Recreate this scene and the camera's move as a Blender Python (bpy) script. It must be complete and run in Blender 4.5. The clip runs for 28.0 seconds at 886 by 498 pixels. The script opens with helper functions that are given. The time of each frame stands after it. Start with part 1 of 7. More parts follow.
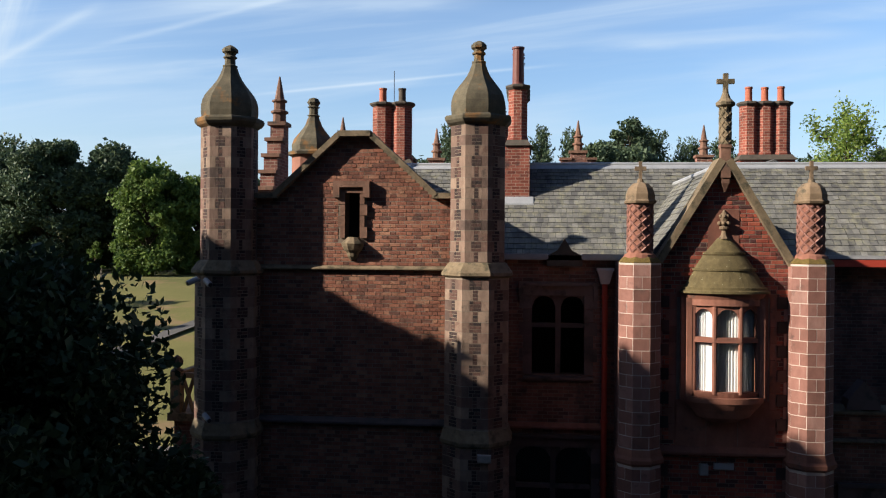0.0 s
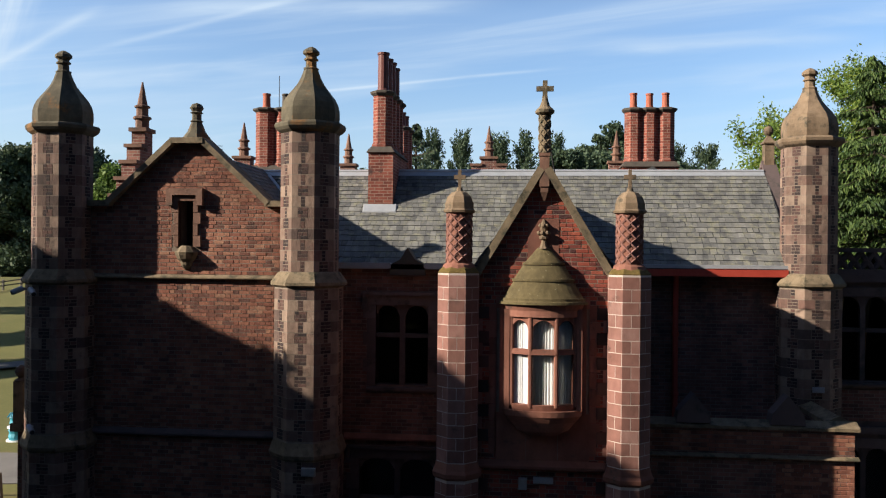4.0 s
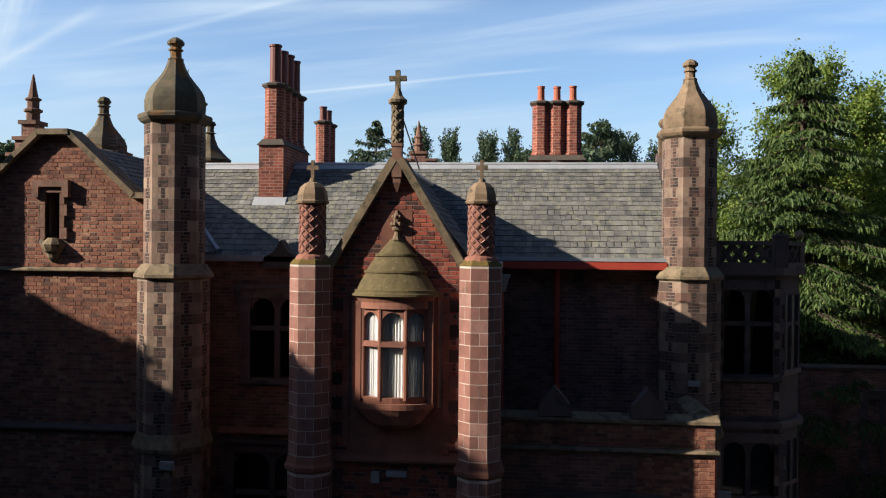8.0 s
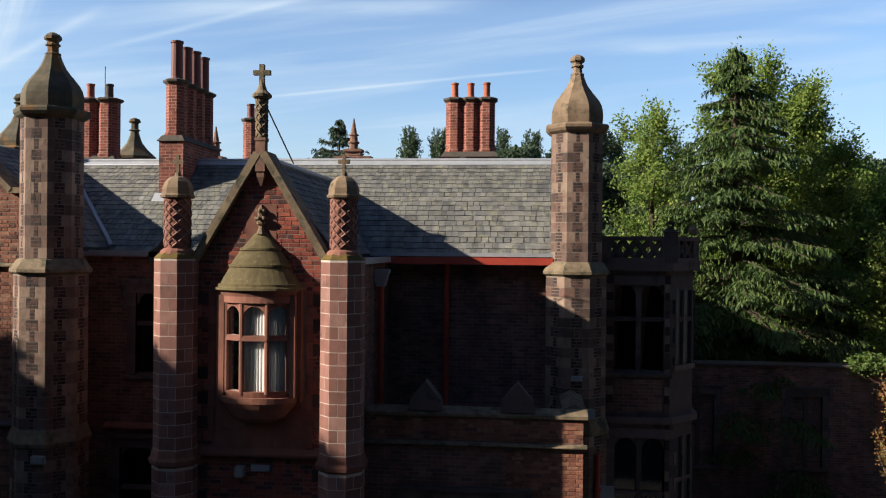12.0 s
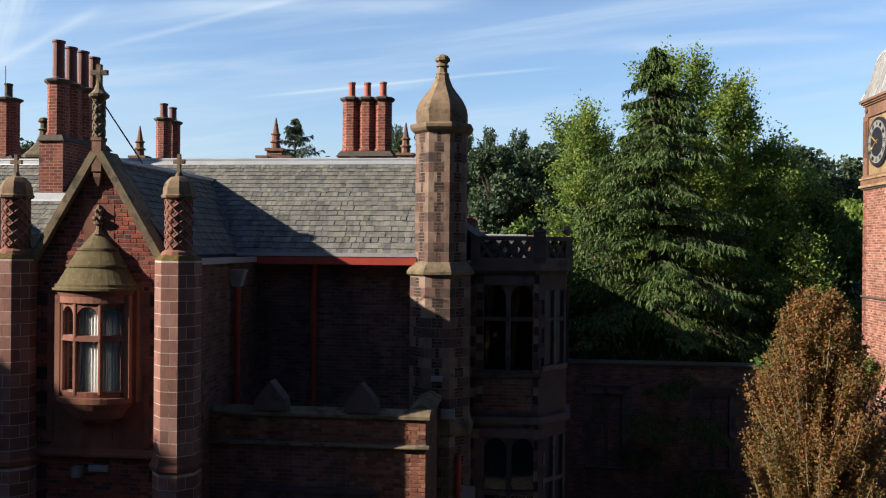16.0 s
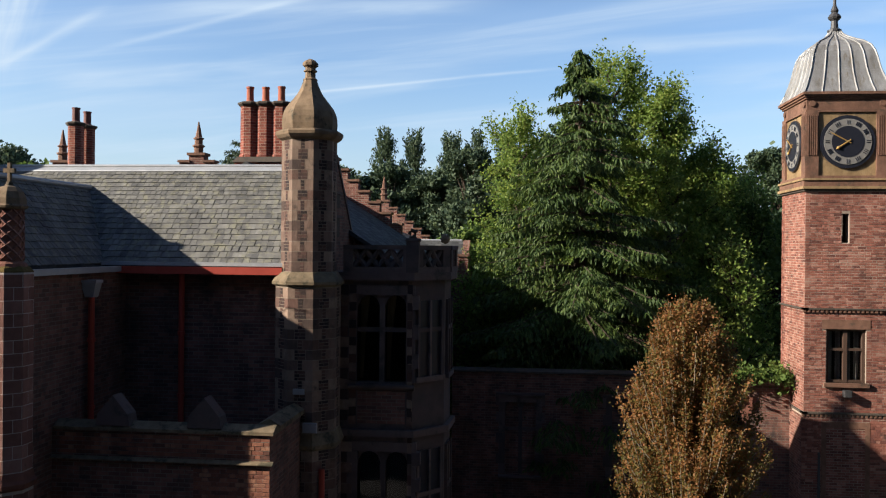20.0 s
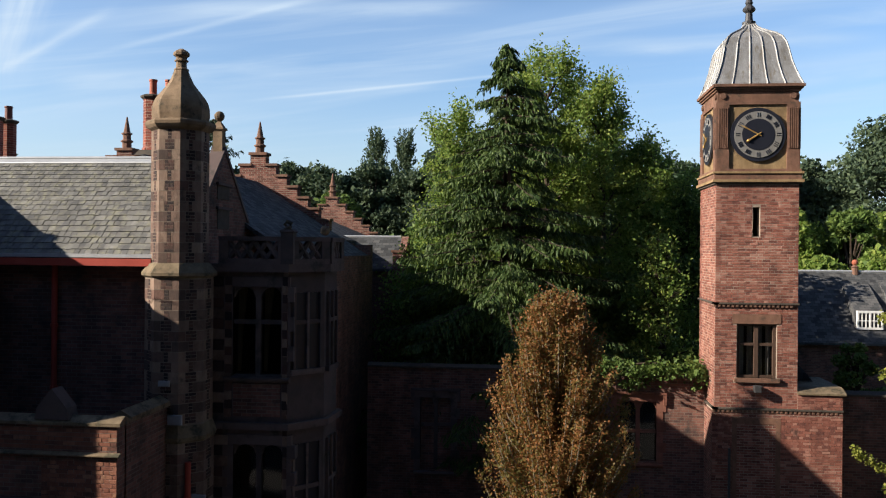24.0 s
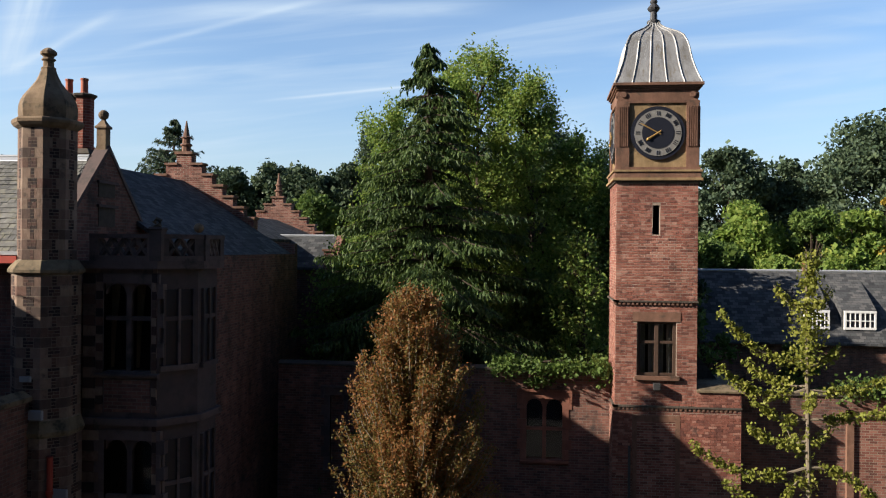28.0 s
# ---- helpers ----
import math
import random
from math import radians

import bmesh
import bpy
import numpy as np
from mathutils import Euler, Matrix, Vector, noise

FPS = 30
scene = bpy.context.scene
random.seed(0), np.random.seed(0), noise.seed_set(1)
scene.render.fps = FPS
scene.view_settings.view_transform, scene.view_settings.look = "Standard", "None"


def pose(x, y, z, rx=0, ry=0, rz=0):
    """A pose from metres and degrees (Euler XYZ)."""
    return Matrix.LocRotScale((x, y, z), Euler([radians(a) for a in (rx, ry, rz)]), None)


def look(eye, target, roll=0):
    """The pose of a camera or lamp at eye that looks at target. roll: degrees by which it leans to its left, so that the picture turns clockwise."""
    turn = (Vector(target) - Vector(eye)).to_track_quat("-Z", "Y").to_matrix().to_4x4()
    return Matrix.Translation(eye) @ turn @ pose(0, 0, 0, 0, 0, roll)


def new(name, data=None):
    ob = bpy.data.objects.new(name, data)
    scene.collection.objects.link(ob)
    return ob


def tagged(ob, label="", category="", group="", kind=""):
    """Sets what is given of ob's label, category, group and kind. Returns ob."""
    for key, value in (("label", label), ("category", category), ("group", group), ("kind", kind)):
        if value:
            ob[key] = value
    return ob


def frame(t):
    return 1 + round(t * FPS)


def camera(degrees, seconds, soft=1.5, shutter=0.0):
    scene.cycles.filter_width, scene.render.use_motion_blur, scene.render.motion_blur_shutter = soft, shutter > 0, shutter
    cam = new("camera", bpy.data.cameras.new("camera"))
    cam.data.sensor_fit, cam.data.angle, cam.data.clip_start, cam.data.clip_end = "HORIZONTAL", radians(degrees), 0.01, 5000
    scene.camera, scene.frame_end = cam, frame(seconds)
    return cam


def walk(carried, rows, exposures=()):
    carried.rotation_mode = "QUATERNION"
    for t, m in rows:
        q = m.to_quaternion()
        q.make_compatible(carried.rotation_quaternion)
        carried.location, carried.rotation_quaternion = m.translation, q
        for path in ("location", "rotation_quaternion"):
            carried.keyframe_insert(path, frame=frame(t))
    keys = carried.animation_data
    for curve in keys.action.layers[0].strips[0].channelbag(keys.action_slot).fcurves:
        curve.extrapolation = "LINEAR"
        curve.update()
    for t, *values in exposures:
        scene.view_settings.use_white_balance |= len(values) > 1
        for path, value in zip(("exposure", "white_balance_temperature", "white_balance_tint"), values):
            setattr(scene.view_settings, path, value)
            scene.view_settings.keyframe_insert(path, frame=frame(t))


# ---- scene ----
cam = camera(55.2, 28.0, soft=1.15)
PATH = [
    (0, (0.011, 0.015, 9.196), (-0.19, 2.004, 9.185), 0.4),
    (0.5, (0.456, 0.094, 9.32), (0.25, 2.083, 9.299), 0.4),
    (1, (0.841, 0.171, 9.333), (0.64, 2.16, 9.314), 0.4),
    (1.5, (1.244, 0.273, 9.383), (1.045, 2.263, 9.363), 0.4),
    (2, (1.713, 0.342, 9.378), (1.512, 2.332, 9.364), 0.4),
    (2.5, (2.137, 0.432, 9.362), (1.94, 2.422, 9.355), 0.5),
    (3, (2.604, 0.516, 9.389), (2.406, 2.506, 9.382), 0.5),
    (3.5, (3.033, 0.6, 9.374), (2.834, 2.59, 9.368), 0.5),
    (4, (3.478, 0.654, 9.343), (3.279, 2.644, 9.34), 0.5),
    (4.5, (3.912, 0.737, 9.324), (3.712, 2.727, 9.32), 0.6),
    (6.5, (5.337, 0.954, 9.199), (5.136, 2.944, 9.196), 0.6),
    (7, (5.647, 0.999, 9.208), (5.445, 2.988, 9.205), 0.5),
    (7.5, (5.973, 1.065, 9.208), (5.77, 3.055, 9.206), 0.6),
    (8, (6.265, 1.089, 9.219), (6.063, 3.079, 9.214), 0.5),
    (8.5, (6.573, 1.142, 9.184), (6.368, 3.131, 9.18), 0.6),
    (9, (6.84, 1.168, 9.173), (6.637, 3.158, 9.166), 0.6),
    (9.5, (7.14, 1.233, 9.109), (6.935, 3.223, 9.107), 0.5),
    (10, (7.432, 1.241, 9.078), (7.229, 3.231, 9.075), 0.5),
    (10.5, (7.739, 1.281, 9.061), (7.537, 3.271, 9.059), 0.5),
    (11, (8.054, 1.312, 9.062), (7.854, 3.302, 9.06), 0.5),
    (11.5, (8.458, 1.336, 9.097), (8.253, 3.325, 9.093), 0.5),
    (12, (8.832, 1.343, 9.115), (8.628, 3.333, 9.112), 0.5),
    (12.5, (9.201, 1.359, 9.132), (8.997, 3.349, 9.129), 0.5),
    (14.5, (10.739, 1.502, 9.148), (10.532, 3.491, 9.144), 0.5),
    (15, (11.147, 1.551, 9.172), (10.939, 3.54, 9.164), 0.4),
    (15.5, (11.527, 1.628, 9.168), (11.319, 3.617, 9.162), 0.6),
    (16, (11.893, 1.679, 9.168), (11.687, 3.669, 9.162), 0.5),
    (16.5, (12.255, 1.788, 9.188), (12.047, 3.777, 9.182), 0.6),
    (17, (12.604, 1.854, 9.215), (12.395, 3.843, 9.209), 0.5),
    (17.5, (12.929, 1.938, 9.237), (12.721, 3.927, 9.232), 0.5),
    (18, (13.268, 2.051, 9.28), (13.06, 4.041, 9.275), 0.5),
    (18.5, (13.619, 2.155, 9.308), (13.412, 4.144, 9.303), 0.5),
    (19, (14.022, 2.231, 9.363), (13.813, 4.22, 9.356), 0.6),
    (19.5, (14.426, 2.323, 9.381), (14.215, 4.312, 9.375), 0.6),
    (20, (14.797, 2.431, 9.38), (14.587, 4.42, 9.376), 0.5),
    (20.5, (15.18, 2.516, 9.382), (14.968, 4.505, 9.379), 0.5),
    (21, (15.513, 2.599, 9.394), (15.302, 4.587, 9.389), 0.6),
    (21.5, (15.883, 2.656, 9.344), (15.67, 4.644, 9.341), 0.5),
    (23.5, (17.308, 2.856, 9.246), (17.089, 4.844, 9.242), 0.5),
    (24, (17.679, 2.918, 9.182), (17.458, 4.906, 9.181), 0.5),
    (24.5, (18.029, 2.956, 9.132), (17.81, 4.944, 9.133), 0.5),
    (25, (18.386, 3.001, 9.131), (18.165, 4.989, 9.133), 0.4),
    (25.5, (18.734, 3.007, 9.119), (18.516, 4.995, 9.121), 0.5),
    (26, (19.122, 3.034, 9.104), (18.902, 5.022, 9.106), 0.5),
    (26.5, (19.493, 3.075, 9.115), (19.272, 5.063, 9.116), 0.5),
    (27, (19.898, 3.095, 9.146), (19.673, 5.082, 9.146), 0.5),
    (27.5, (20.343, 3.132, 9.136), (20.113, 5.119, 9.137), 0.5),
    (28, (20.801, 3.145, 9.124), (20.567, 5.132, 9.125), 0.5),
]
walk(cam, [(t, look(eye, target, roll)) for t, eye, target, roll in PATH])

# ---- world, sun, exposure ----
SUN_AZ, SUN_EL = 21.0, 26.0      # degrees off the facade line, and above the horizon
S_DIR = Vector((-math.cos(radians(SUN_AZ)) * math.cos(radians(SUN_EL)), -math.sin(radians(SUN_AZ)) * math.cos(radians(SUN_EL)), math.sin(radians(SUN_EL))))
sun_data = bpy.data.lights.new("sun", "SUN")
sun_data.energy, sun_data.angle, sun_data.color = 5.0, radians(0.53), (1.0, 0.89, 0.76)
sun = new("sun", sun_data)
sun.matrix_world = look(tuple(S_DIR * 200), (0, 0, 0))
scene.view_settings.exposure = 1.0


def make_world():
    w = bpy.data.worlds.new("sky")
    w.use_nodes = True
    scene.world = w
    nt = w.node_tree
    N, L = nt.nodes, nt.links
    N.clear()
    out = N.new("ShaderNodeOutputWorld")
    bg = N.new("ShaderNodeBackground")
    sky = N.new("ShaderNodeTexSky")
    sky.sky_type = 'NISHITA'
    sky.sun_disc = False
    sky.sun_elevation = radians(SUN_EL)
    sky.sun_rotation = math.atan2(S_DIR.x, S_DIR.y)
    sky.altitude, sky.air_density, sky.dust_density, sky.ozone_density = 50, 1.0, 1.6, 1.6
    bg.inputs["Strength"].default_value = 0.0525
    co = N.new("ShaderNodeTexCoord")

    def math_n(op, a, b=None, c=None):
        n = N.new("ShaderNodeMath")
        n.operation = op
        for i, v in enumerate((a, b, c)):
            if v is None:
                continue
            if isinstance(v, (int, float)):
                n.inputs[i].default_value = v
            else:
                L.new(v, n.inputs[i])
        return n.outputs[0]

    def dot(v):
        n = N.new("ShaderNodeVectorMath")
        n.operation = 'DOT_PRODUCT'
        L.new(co.outputs["Generated"], n.inputs[0])
        n.inputs[1].default_value = v
        return n.outputs["Value"]

    # the part of the sky beyond the house, as a flat chart: u to the right, v up
    ahead = math_n('MAXIMUM', math_n('ABSOLUTE', dot((-0.1, 0.995, 0))), 0.3)
    u = math_n('DIVIDE', dot((0.995, 0.1, 0)), ahead)
    v = math_n('DIVIDE', dot((0, 0, 1)), ahead)

    def chart(angle, su, sv, off=0.0):
        a = radians(angle)
        p = math_n('ADD', math_n('MULTIPLY', u, math.cos(a)), math_n('MULTIPLY', v, math.sin(a)))
        q = math_n('SUBTRACT', math_n('MULTIPLY', v, math.cos(a)), math_n('MULTIPLY', u, math.sin(a)))
        cb = N.new("ShaderNodeCombineXYZ")
        L.new(math_n('MULTIPLY', p, su), cb.inputs[0])
        L.new(math_n('MULTIPLY', q, sv), cb.inputs[1])
        cb.inputs[2].default_value = off
        return cb.outputs[0]

    def cirrus(angle, su, sv, off, lo, hi, amount, detail=5):
        n = N.new("ShaderNodeTexNoise")
        n.inputs["Scale"].default_value = 1.0
        n.inputs["Detail"].default_value = detail
        n.inputs["Roughness"].default_value = 0.55
        n.inputs["Distortion"].default_value = 0.6
        L.new(chart(angle, su, sv, off), n.inputs["Vector"])
        m = N.new("ShaderNodeMapRange")
        m.interpolation_type = 'SMOOTHSTEP'
        m.inputs[1].default_value, m.inputs[2].default_value = lo, hi
        m.inputs[3].default_value, m.inputs[4].default_value = 0, amount
        L.new(n.outputs["Fac"], m.inputs[0])
        return m.outputs[0]

    def trail(u0, v0, u1, v1, width, amount, off):
        """A drawn-out vapour trail from one place of the chart to another, torn by noise."""
        a = math.atan2(v1 - v0, u1 - u0)
        length = math.hypot(u1 - u0, v1 - v0)
        du, dv = math_n('SUBTRACT', u, u0), math_n('SUBTRACT', v, v0)
        p = math_n('ADD', math_n('MULTIPLY', du, math.cos(a)), math_n('MULTIPLY', dv, math.sin(a)))
        q = math_n('SUBTRACT', math_n('MULTIPLY', dv, math.cos(a)), math_n('MULTIPLY', du, math.sin(a)))
        n = N.new("ShaderNodeTexNoise")
        n.inputs["Scale"].default_value, n.inputs["Detail"].default_value = 1.0, 4
        L.new(chart(math.degrees(a), 9, 60, off), n.inputs["Vector"])
        q = math_n('ADD', q, math_n('MULTIPLY', math_n('SUBTRACT', n.outputs["Fac"], 0.5), width * 1.2))
        across = math_n('POWER', 2.718, math_n('MULTIPLY', math_n('POWER', math_n('DIVIDE', q, width), 2.0), -1.0))
        ends = N.new("ShaderNodeMapRange")
        ends.interpolation_type = 'SMOOTHSTEP'
        ends.inputs[1].default_value, ends.inputs[2].default_value = 0.0, length * 0.3
        L.new(math_n('MINIMUM', p, math_n('SUBTRACT', length, p)), ends.inputs[0])
        return math_n('MULTIPLY', math_n('MULTIPLY', across, ends.outputs[0]), math_n('MULTIPLY', n.outputs["Fac"], amount * 2))

    streaks = [cirrus(7, 1.6, 20, 3.1, 0.46, 0.85, 0.50), cirrus(10, 1.0, 8, 8.4, 0.40, 0.9, 0.44, 3),
               cirrus(5, 3.0, 45, 5.7, 0.48, 0.9, 0.26),
               trail(-0.56, 0.195, -0.39, 0.288, 0.006, 0.40, 1.0), trail(-0.545, 0.19, -0.50, 0.34, 0.024, 0.60, 6.0),
               trail(-0.46, 0.218, -0.12, 0.307, 0.0035, 0.27, 2.0), trail(-0.27, 0.170, 0.16, 0.2155, 0.0018, 0.50, 3.0),
               trail(0.14, 0.236, 0.52, 0.254, 0.008, 0.36, 4.0), trail(-0.5, 0.192, -0.26, 0.207, 0.012, 0.42, 7.0),
               trail(0.28, 0.190, 0.62, 0.245, 0.018, 0.30, 8.0), trail(-0.4, 0.278, 0.1, 0.288, 0.010, 0.28, 9.0), trail(-0.1, 0.135, 0.2, 0.15, 0.014, 0.25, 11.0)]
    total = streaks[0]
    for s in streaks[1:]:
        total = math_n('ADD', total, s)
    # pale haze low down
    hz = N.new("ShaderNodeMapRange")
    hz.interpolation_type = 'SMOOTHSTEP'
    hz.inputs[1].default_value, hz.inputs[2].default_value = 0.22, 0.02
    hz.inputs[3].default_value, hz.inputs[4].default_value = 0.0, 0.45
    L.new(v, hz.inputs[0])
    total = math_n('MINIMUM', math_n('ADD', total, hz.outputs[0]), 0.85)
    above = N.new("ShaderNodeMapRange")
    above.inputs[1].default_value, above.inputs[2].default_value = 0.0, 0.03
    L.new(dot((0, 0, 1)), above.inputs[0])
    # low sky band brightened all round, overhead dimmed to lessen light in the shade
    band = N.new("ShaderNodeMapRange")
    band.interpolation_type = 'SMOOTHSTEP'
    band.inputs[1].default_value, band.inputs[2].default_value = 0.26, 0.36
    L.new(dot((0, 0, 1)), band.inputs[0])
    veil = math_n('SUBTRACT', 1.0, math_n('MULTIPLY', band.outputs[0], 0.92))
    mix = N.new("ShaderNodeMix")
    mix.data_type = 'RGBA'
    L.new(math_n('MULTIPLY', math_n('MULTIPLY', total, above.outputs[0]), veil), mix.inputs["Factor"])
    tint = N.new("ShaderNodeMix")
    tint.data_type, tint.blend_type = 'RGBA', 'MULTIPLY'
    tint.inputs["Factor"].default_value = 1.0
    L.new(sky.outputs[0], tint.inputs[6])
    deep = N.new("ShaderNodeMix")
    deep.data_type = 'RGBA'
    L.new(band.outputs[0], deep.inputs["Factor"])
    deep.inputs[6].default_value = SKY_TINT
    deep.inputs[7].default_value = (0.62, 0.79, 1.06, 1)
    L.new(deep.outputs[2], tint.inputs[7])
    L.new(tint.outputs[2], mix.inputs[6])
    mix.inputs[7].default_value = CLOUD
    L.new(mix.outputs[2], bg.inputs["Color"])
    L.new(bg.outputs[0], out.inputs[0])


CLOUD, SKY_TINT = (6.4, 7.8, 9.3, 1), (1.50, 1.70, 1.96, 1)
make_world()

# ---- materials ----
MATS = {}


def material(name, cols, rough=0.8, scale=6.0, fine=60.0, bump=0.15, metal=0.0, piece=0.0, brick=None, spots=None, spec=0.4, stretch=(1, 1, 1), weather=0.0):
    """A weathered surface: a ramp of base colours over two scales of noise, a change from piece to piece, and fine relief.
    brick: (width, height, joint, joint colour) lays a bond by the surface's own metres; spots: (colour, scale, low, high) of lichen or soot."""
    m = bpy.data.materials.new(name)
    m.use_nodes = True
    nt = m.node_tree
    N, L = nt.nodes, nt.links
    b = N["Principled BSDF"]
    b.inputs["Roughness"].default_value = rough
    b.inputs["Metallic"].default_value = metal
    b.inputs["Specular IOR Level"].default_value = spec
    co = N.new("ShaderNodeTexCoord")
    mp = N.new("ShaderNodeMapping")
    mp.inputs["Scale"].default_value = stretch
    geo = N.new("ShaderNodeNewGeometry")
    L.new(geo.outputs["Position"], mp.inputs["Vector"])

    def tex(s, d=4, r=0.6):
        n = N.new("ShaderNodeTexNoise")
        n.inputs["Scale"].default_value, n.inputs["Detail"].default_value, n.inputs["Roughness"].default_value = s, d, r
        L.new(mp.outputs[0], n.inputs["Vector"])
        return n.outputs["Fac"]

    def mth(op, a, c):
        n = N.new("ShaderNodeMath")
        n.operation = op
        for i, v in enumerate((a, c)):
            if isinstance(v, (int, float)):
                n.inputs[i].default_value = v
            else:
                L.new(v, n.inputs[i])
        return n.outputs[0]

    def mixc(f, a, c, blend='MIX'):
        n = N.new("ShaderNodeMix")
        n.data_type, n.blend_type = 'RGBA', blend
        for i, v in ((0, f), (6, a), (7, c)):
            if isinstance(v, (int, float, tuple)):
                n.inputs[i].default_value = v if not isinstance(v, tuple) else (*v, 1)
            else:
                L.new(v, n.inputs[i])
        return n.outputs[2]

    big, small = tex(scale), tex(fine, 3)
    val = mth('ADD', mth('MULTIPLY', big, 0.65), mth('MULTIPLY', small, 0.35))
    if piece:
        oi = N.new("ShaderNodeObjectInfo")
        rnd = mth('FRACT', mth('ADD', oi.outputs["Random"], geo.outputs["Random Per Island"]), 0)
        val = mth('ADD', mth('MULTIPLY', val, 1 - piece), mth('MULTIPLY', rnd, piece))
    height = mth('ADD', big, mth('MULTIPLY', small, 0.5))
    if brick:
        uv = N.new("ShaderNodeUVMap")
        bt = N.new("ShaderNodeTexBrick")
        L.new(uv.outputs[0], bt.inputs["Vector"])
        bt.inputs["Scale"].default_value = 1.0
        bt.inputs["Brick Width"].default_value, bt.inputs["Row Height"].default_value, bt.inputs["Mortar Size"].default_value = brick[0], brick[1], brick[2]
        bt.inputs["Mortar Smooth"].default_value = 0.3
        bt.inputs["Color1"].default_value, bt.inputs["Color2"].default_value = (0, 0, 0, 1), (1, 1, 1, 1)
        bt.inputs["Mortar"].default_value = (0.5, 0.5, 0.5, 1)
        val = mth('ADD', mth('MULTIPLY', val, 0.5), mth('MULTIPLY', bt.outputs["Color"], 0.5))
    ramp = N.new("ShaderNodeValToRGB")
    n = len(cols)
    while len(ramp.color_ramp.elements) < n:
        ramp.color_ramp.elements.new(0.5)
    for i, c in enumerate(cols):
        e = ramp.color_ramp.elements[i]
        e.position = 0.22 + 0.56 * i / max(1, n - 1)
        e.color = (*c, 1)
    L.new(val, ramp.inputs[0])
    col = ramp.outputs[0]
    if brick:
        col = mixc(bt.outputs["Fac"], col, brick[3])
        height = mth('SUBTRACT', height, mth('MULTIPLY', bt.outputs["Fac"], 1.5))
    if spots:
        r = N.new("ShaderNodeMapRange")
        r.interpolation_type = 'SMOOTHSTEP'
        r.inputs[1].default_value, r.inputs[2].default_value = spots[2], spots[3]
        L.new(tex(spots[1], 6, 0.65), r.inputs[0])
        col = mixc(r.outputs[0], col, spots[0])
    if weather:
        # broad stains, drawn out downwards by rain
        wm = N.new("ShaderNodeMapping")
        wm.inputs["Scale"].default_value = (1.0, 1.0, 0.35)
        L.new(geo.outputs["Position"], wm.inputs["Vector"])
        wn = N.new("ShaderNodeTexNoise")
        wn.inputs["Scale"].default_value, wn.inputs["Detail"].default_value, wn.inputs["Roughness"].default_value = 1.7, 6, 0.7
        L.new(wm.outputs[0], wn.inputs["Vector"])
        wr_ = N.new("ShaderNodeMapRange")
        wr_.inputs[1].default_value, wr_.inputs[2].default_value = 0.34, 0.64
        wr_.inputs[3].default_value, wr_.inputs[4].default_value = 1.0 - weather, 1.0 + weather * 0.45
        L.new(wn.outputs["Fac"], wr_.inputs[0])
        grey = N.new("ShaderNodeCombineXYZ")
        for i in range(3):
            L.new(wr_.outputs[0], grey.inputs[i])
        col = mixc(1.0, col, grey.outputs[0], 'MULTIPLY')
    L.new(col, b.inputs["Base Color"])
    if bump:
        bp = N.new("ShaderNodeBump")
        bp.inputs["Strength"].default_value = bump
        bp.inputs["Distance"].default_value = 0.02
        L.new(height, bp.inputs["Height"])
        L.new(bp.outputs[0], b.inputs["Normal"])
    rg = mth('ADD', mth('MULTIPLY', small, 0.25), rough - 0.12)
    L.new(rg, b.inputs["Roughness"])
    MATS[name] = m
    return m


material("brick", [(0.08, 0.0396, 0.0302), (0.16, 0.0616, 0.0403), (0.216, 0.081, 0.0504), (0.256, 0.107, 0.0655), (0.304, 0.163, 0.101)], 0.9, 9, 70, 0.5, piece=0.48, weather=0.35, spots=((0.07, 0.045, 0.038), 2.2, 0.60, 0.78))
material("brick_red", [(0.064, 0.024, 0.0224), (0.168, 0.036, 0.024), (0.264, 0.056, 0.0336), (0.312, 0.08, 0.0464), (0.192, 0.044, 0.032)], 0.9, 9, 70, 0.5, piece=0.65, weather=0.3, spots=((0.045, 0.03, 0.03), 1.6, 0.58, 0.72))
material("brick_tower", [(0.112, 0.0453, 0.0365), (0.199, 0.0736, 0.0528), (0.251, 0.0944, 0.0653), (0.285, 0.12, 0.0864), (0.363, 0.198, 0.149)], 0.9, 9, 70, 0.5, piece=0.5, weather=0.25, spots=((0.10, 0.05, 0.04), 2.0, 0.6, 0.75))
# brick for the shaded walls: some of their shade put into the colour
material("brick_bond_shade", [(0.0898, 0.0494, 0.042), (0.162, 0.0741, 0.0561), (0.233, 0.109, 0.0795)], 0.9, 9, 60, 0.5, weather=0.4, brick=(0.235, 0.082, 0.008, (0.18, 0.14, 0.112)), spots=((0.055, 0.042, 0.038), 1.4, 0.52, 0.74))
material("brick_bond_red", [(0.128, 0.0336, 0.0224), (0.224, 0.056, 0.0352), (0.288, 0.088, 0.0576)], 0.9, 9, 60, 0.5, weather=0.3, brick=(0.225, 0.08, 0.009, (0.30, 0.19, 0.145)), spots=((0.08, 0.04, 0.035), 2.5, 0.58, 0.74))
material("brick_bond_tower", [(0.104, 0.04, 0.0304), (0.192, 0.068, 0.0496), (0.28, 0.128, 0.0944)], 0.9, 9, 60, 0.5, weather=0.3, brick=(0.235, 0.08, 0.008, (0.26, 0.205, 0.16)), spots=((0.08, 0.048, 0.04), 2.0, 0.56, 0.74))
material("mortar", [(0.12, 0.092, 0.0704), (0.192, 0.152, 0.116), (0.288, 0.236, 0.184)], 0.95, 5, 80, 0.25, weather=0.3)
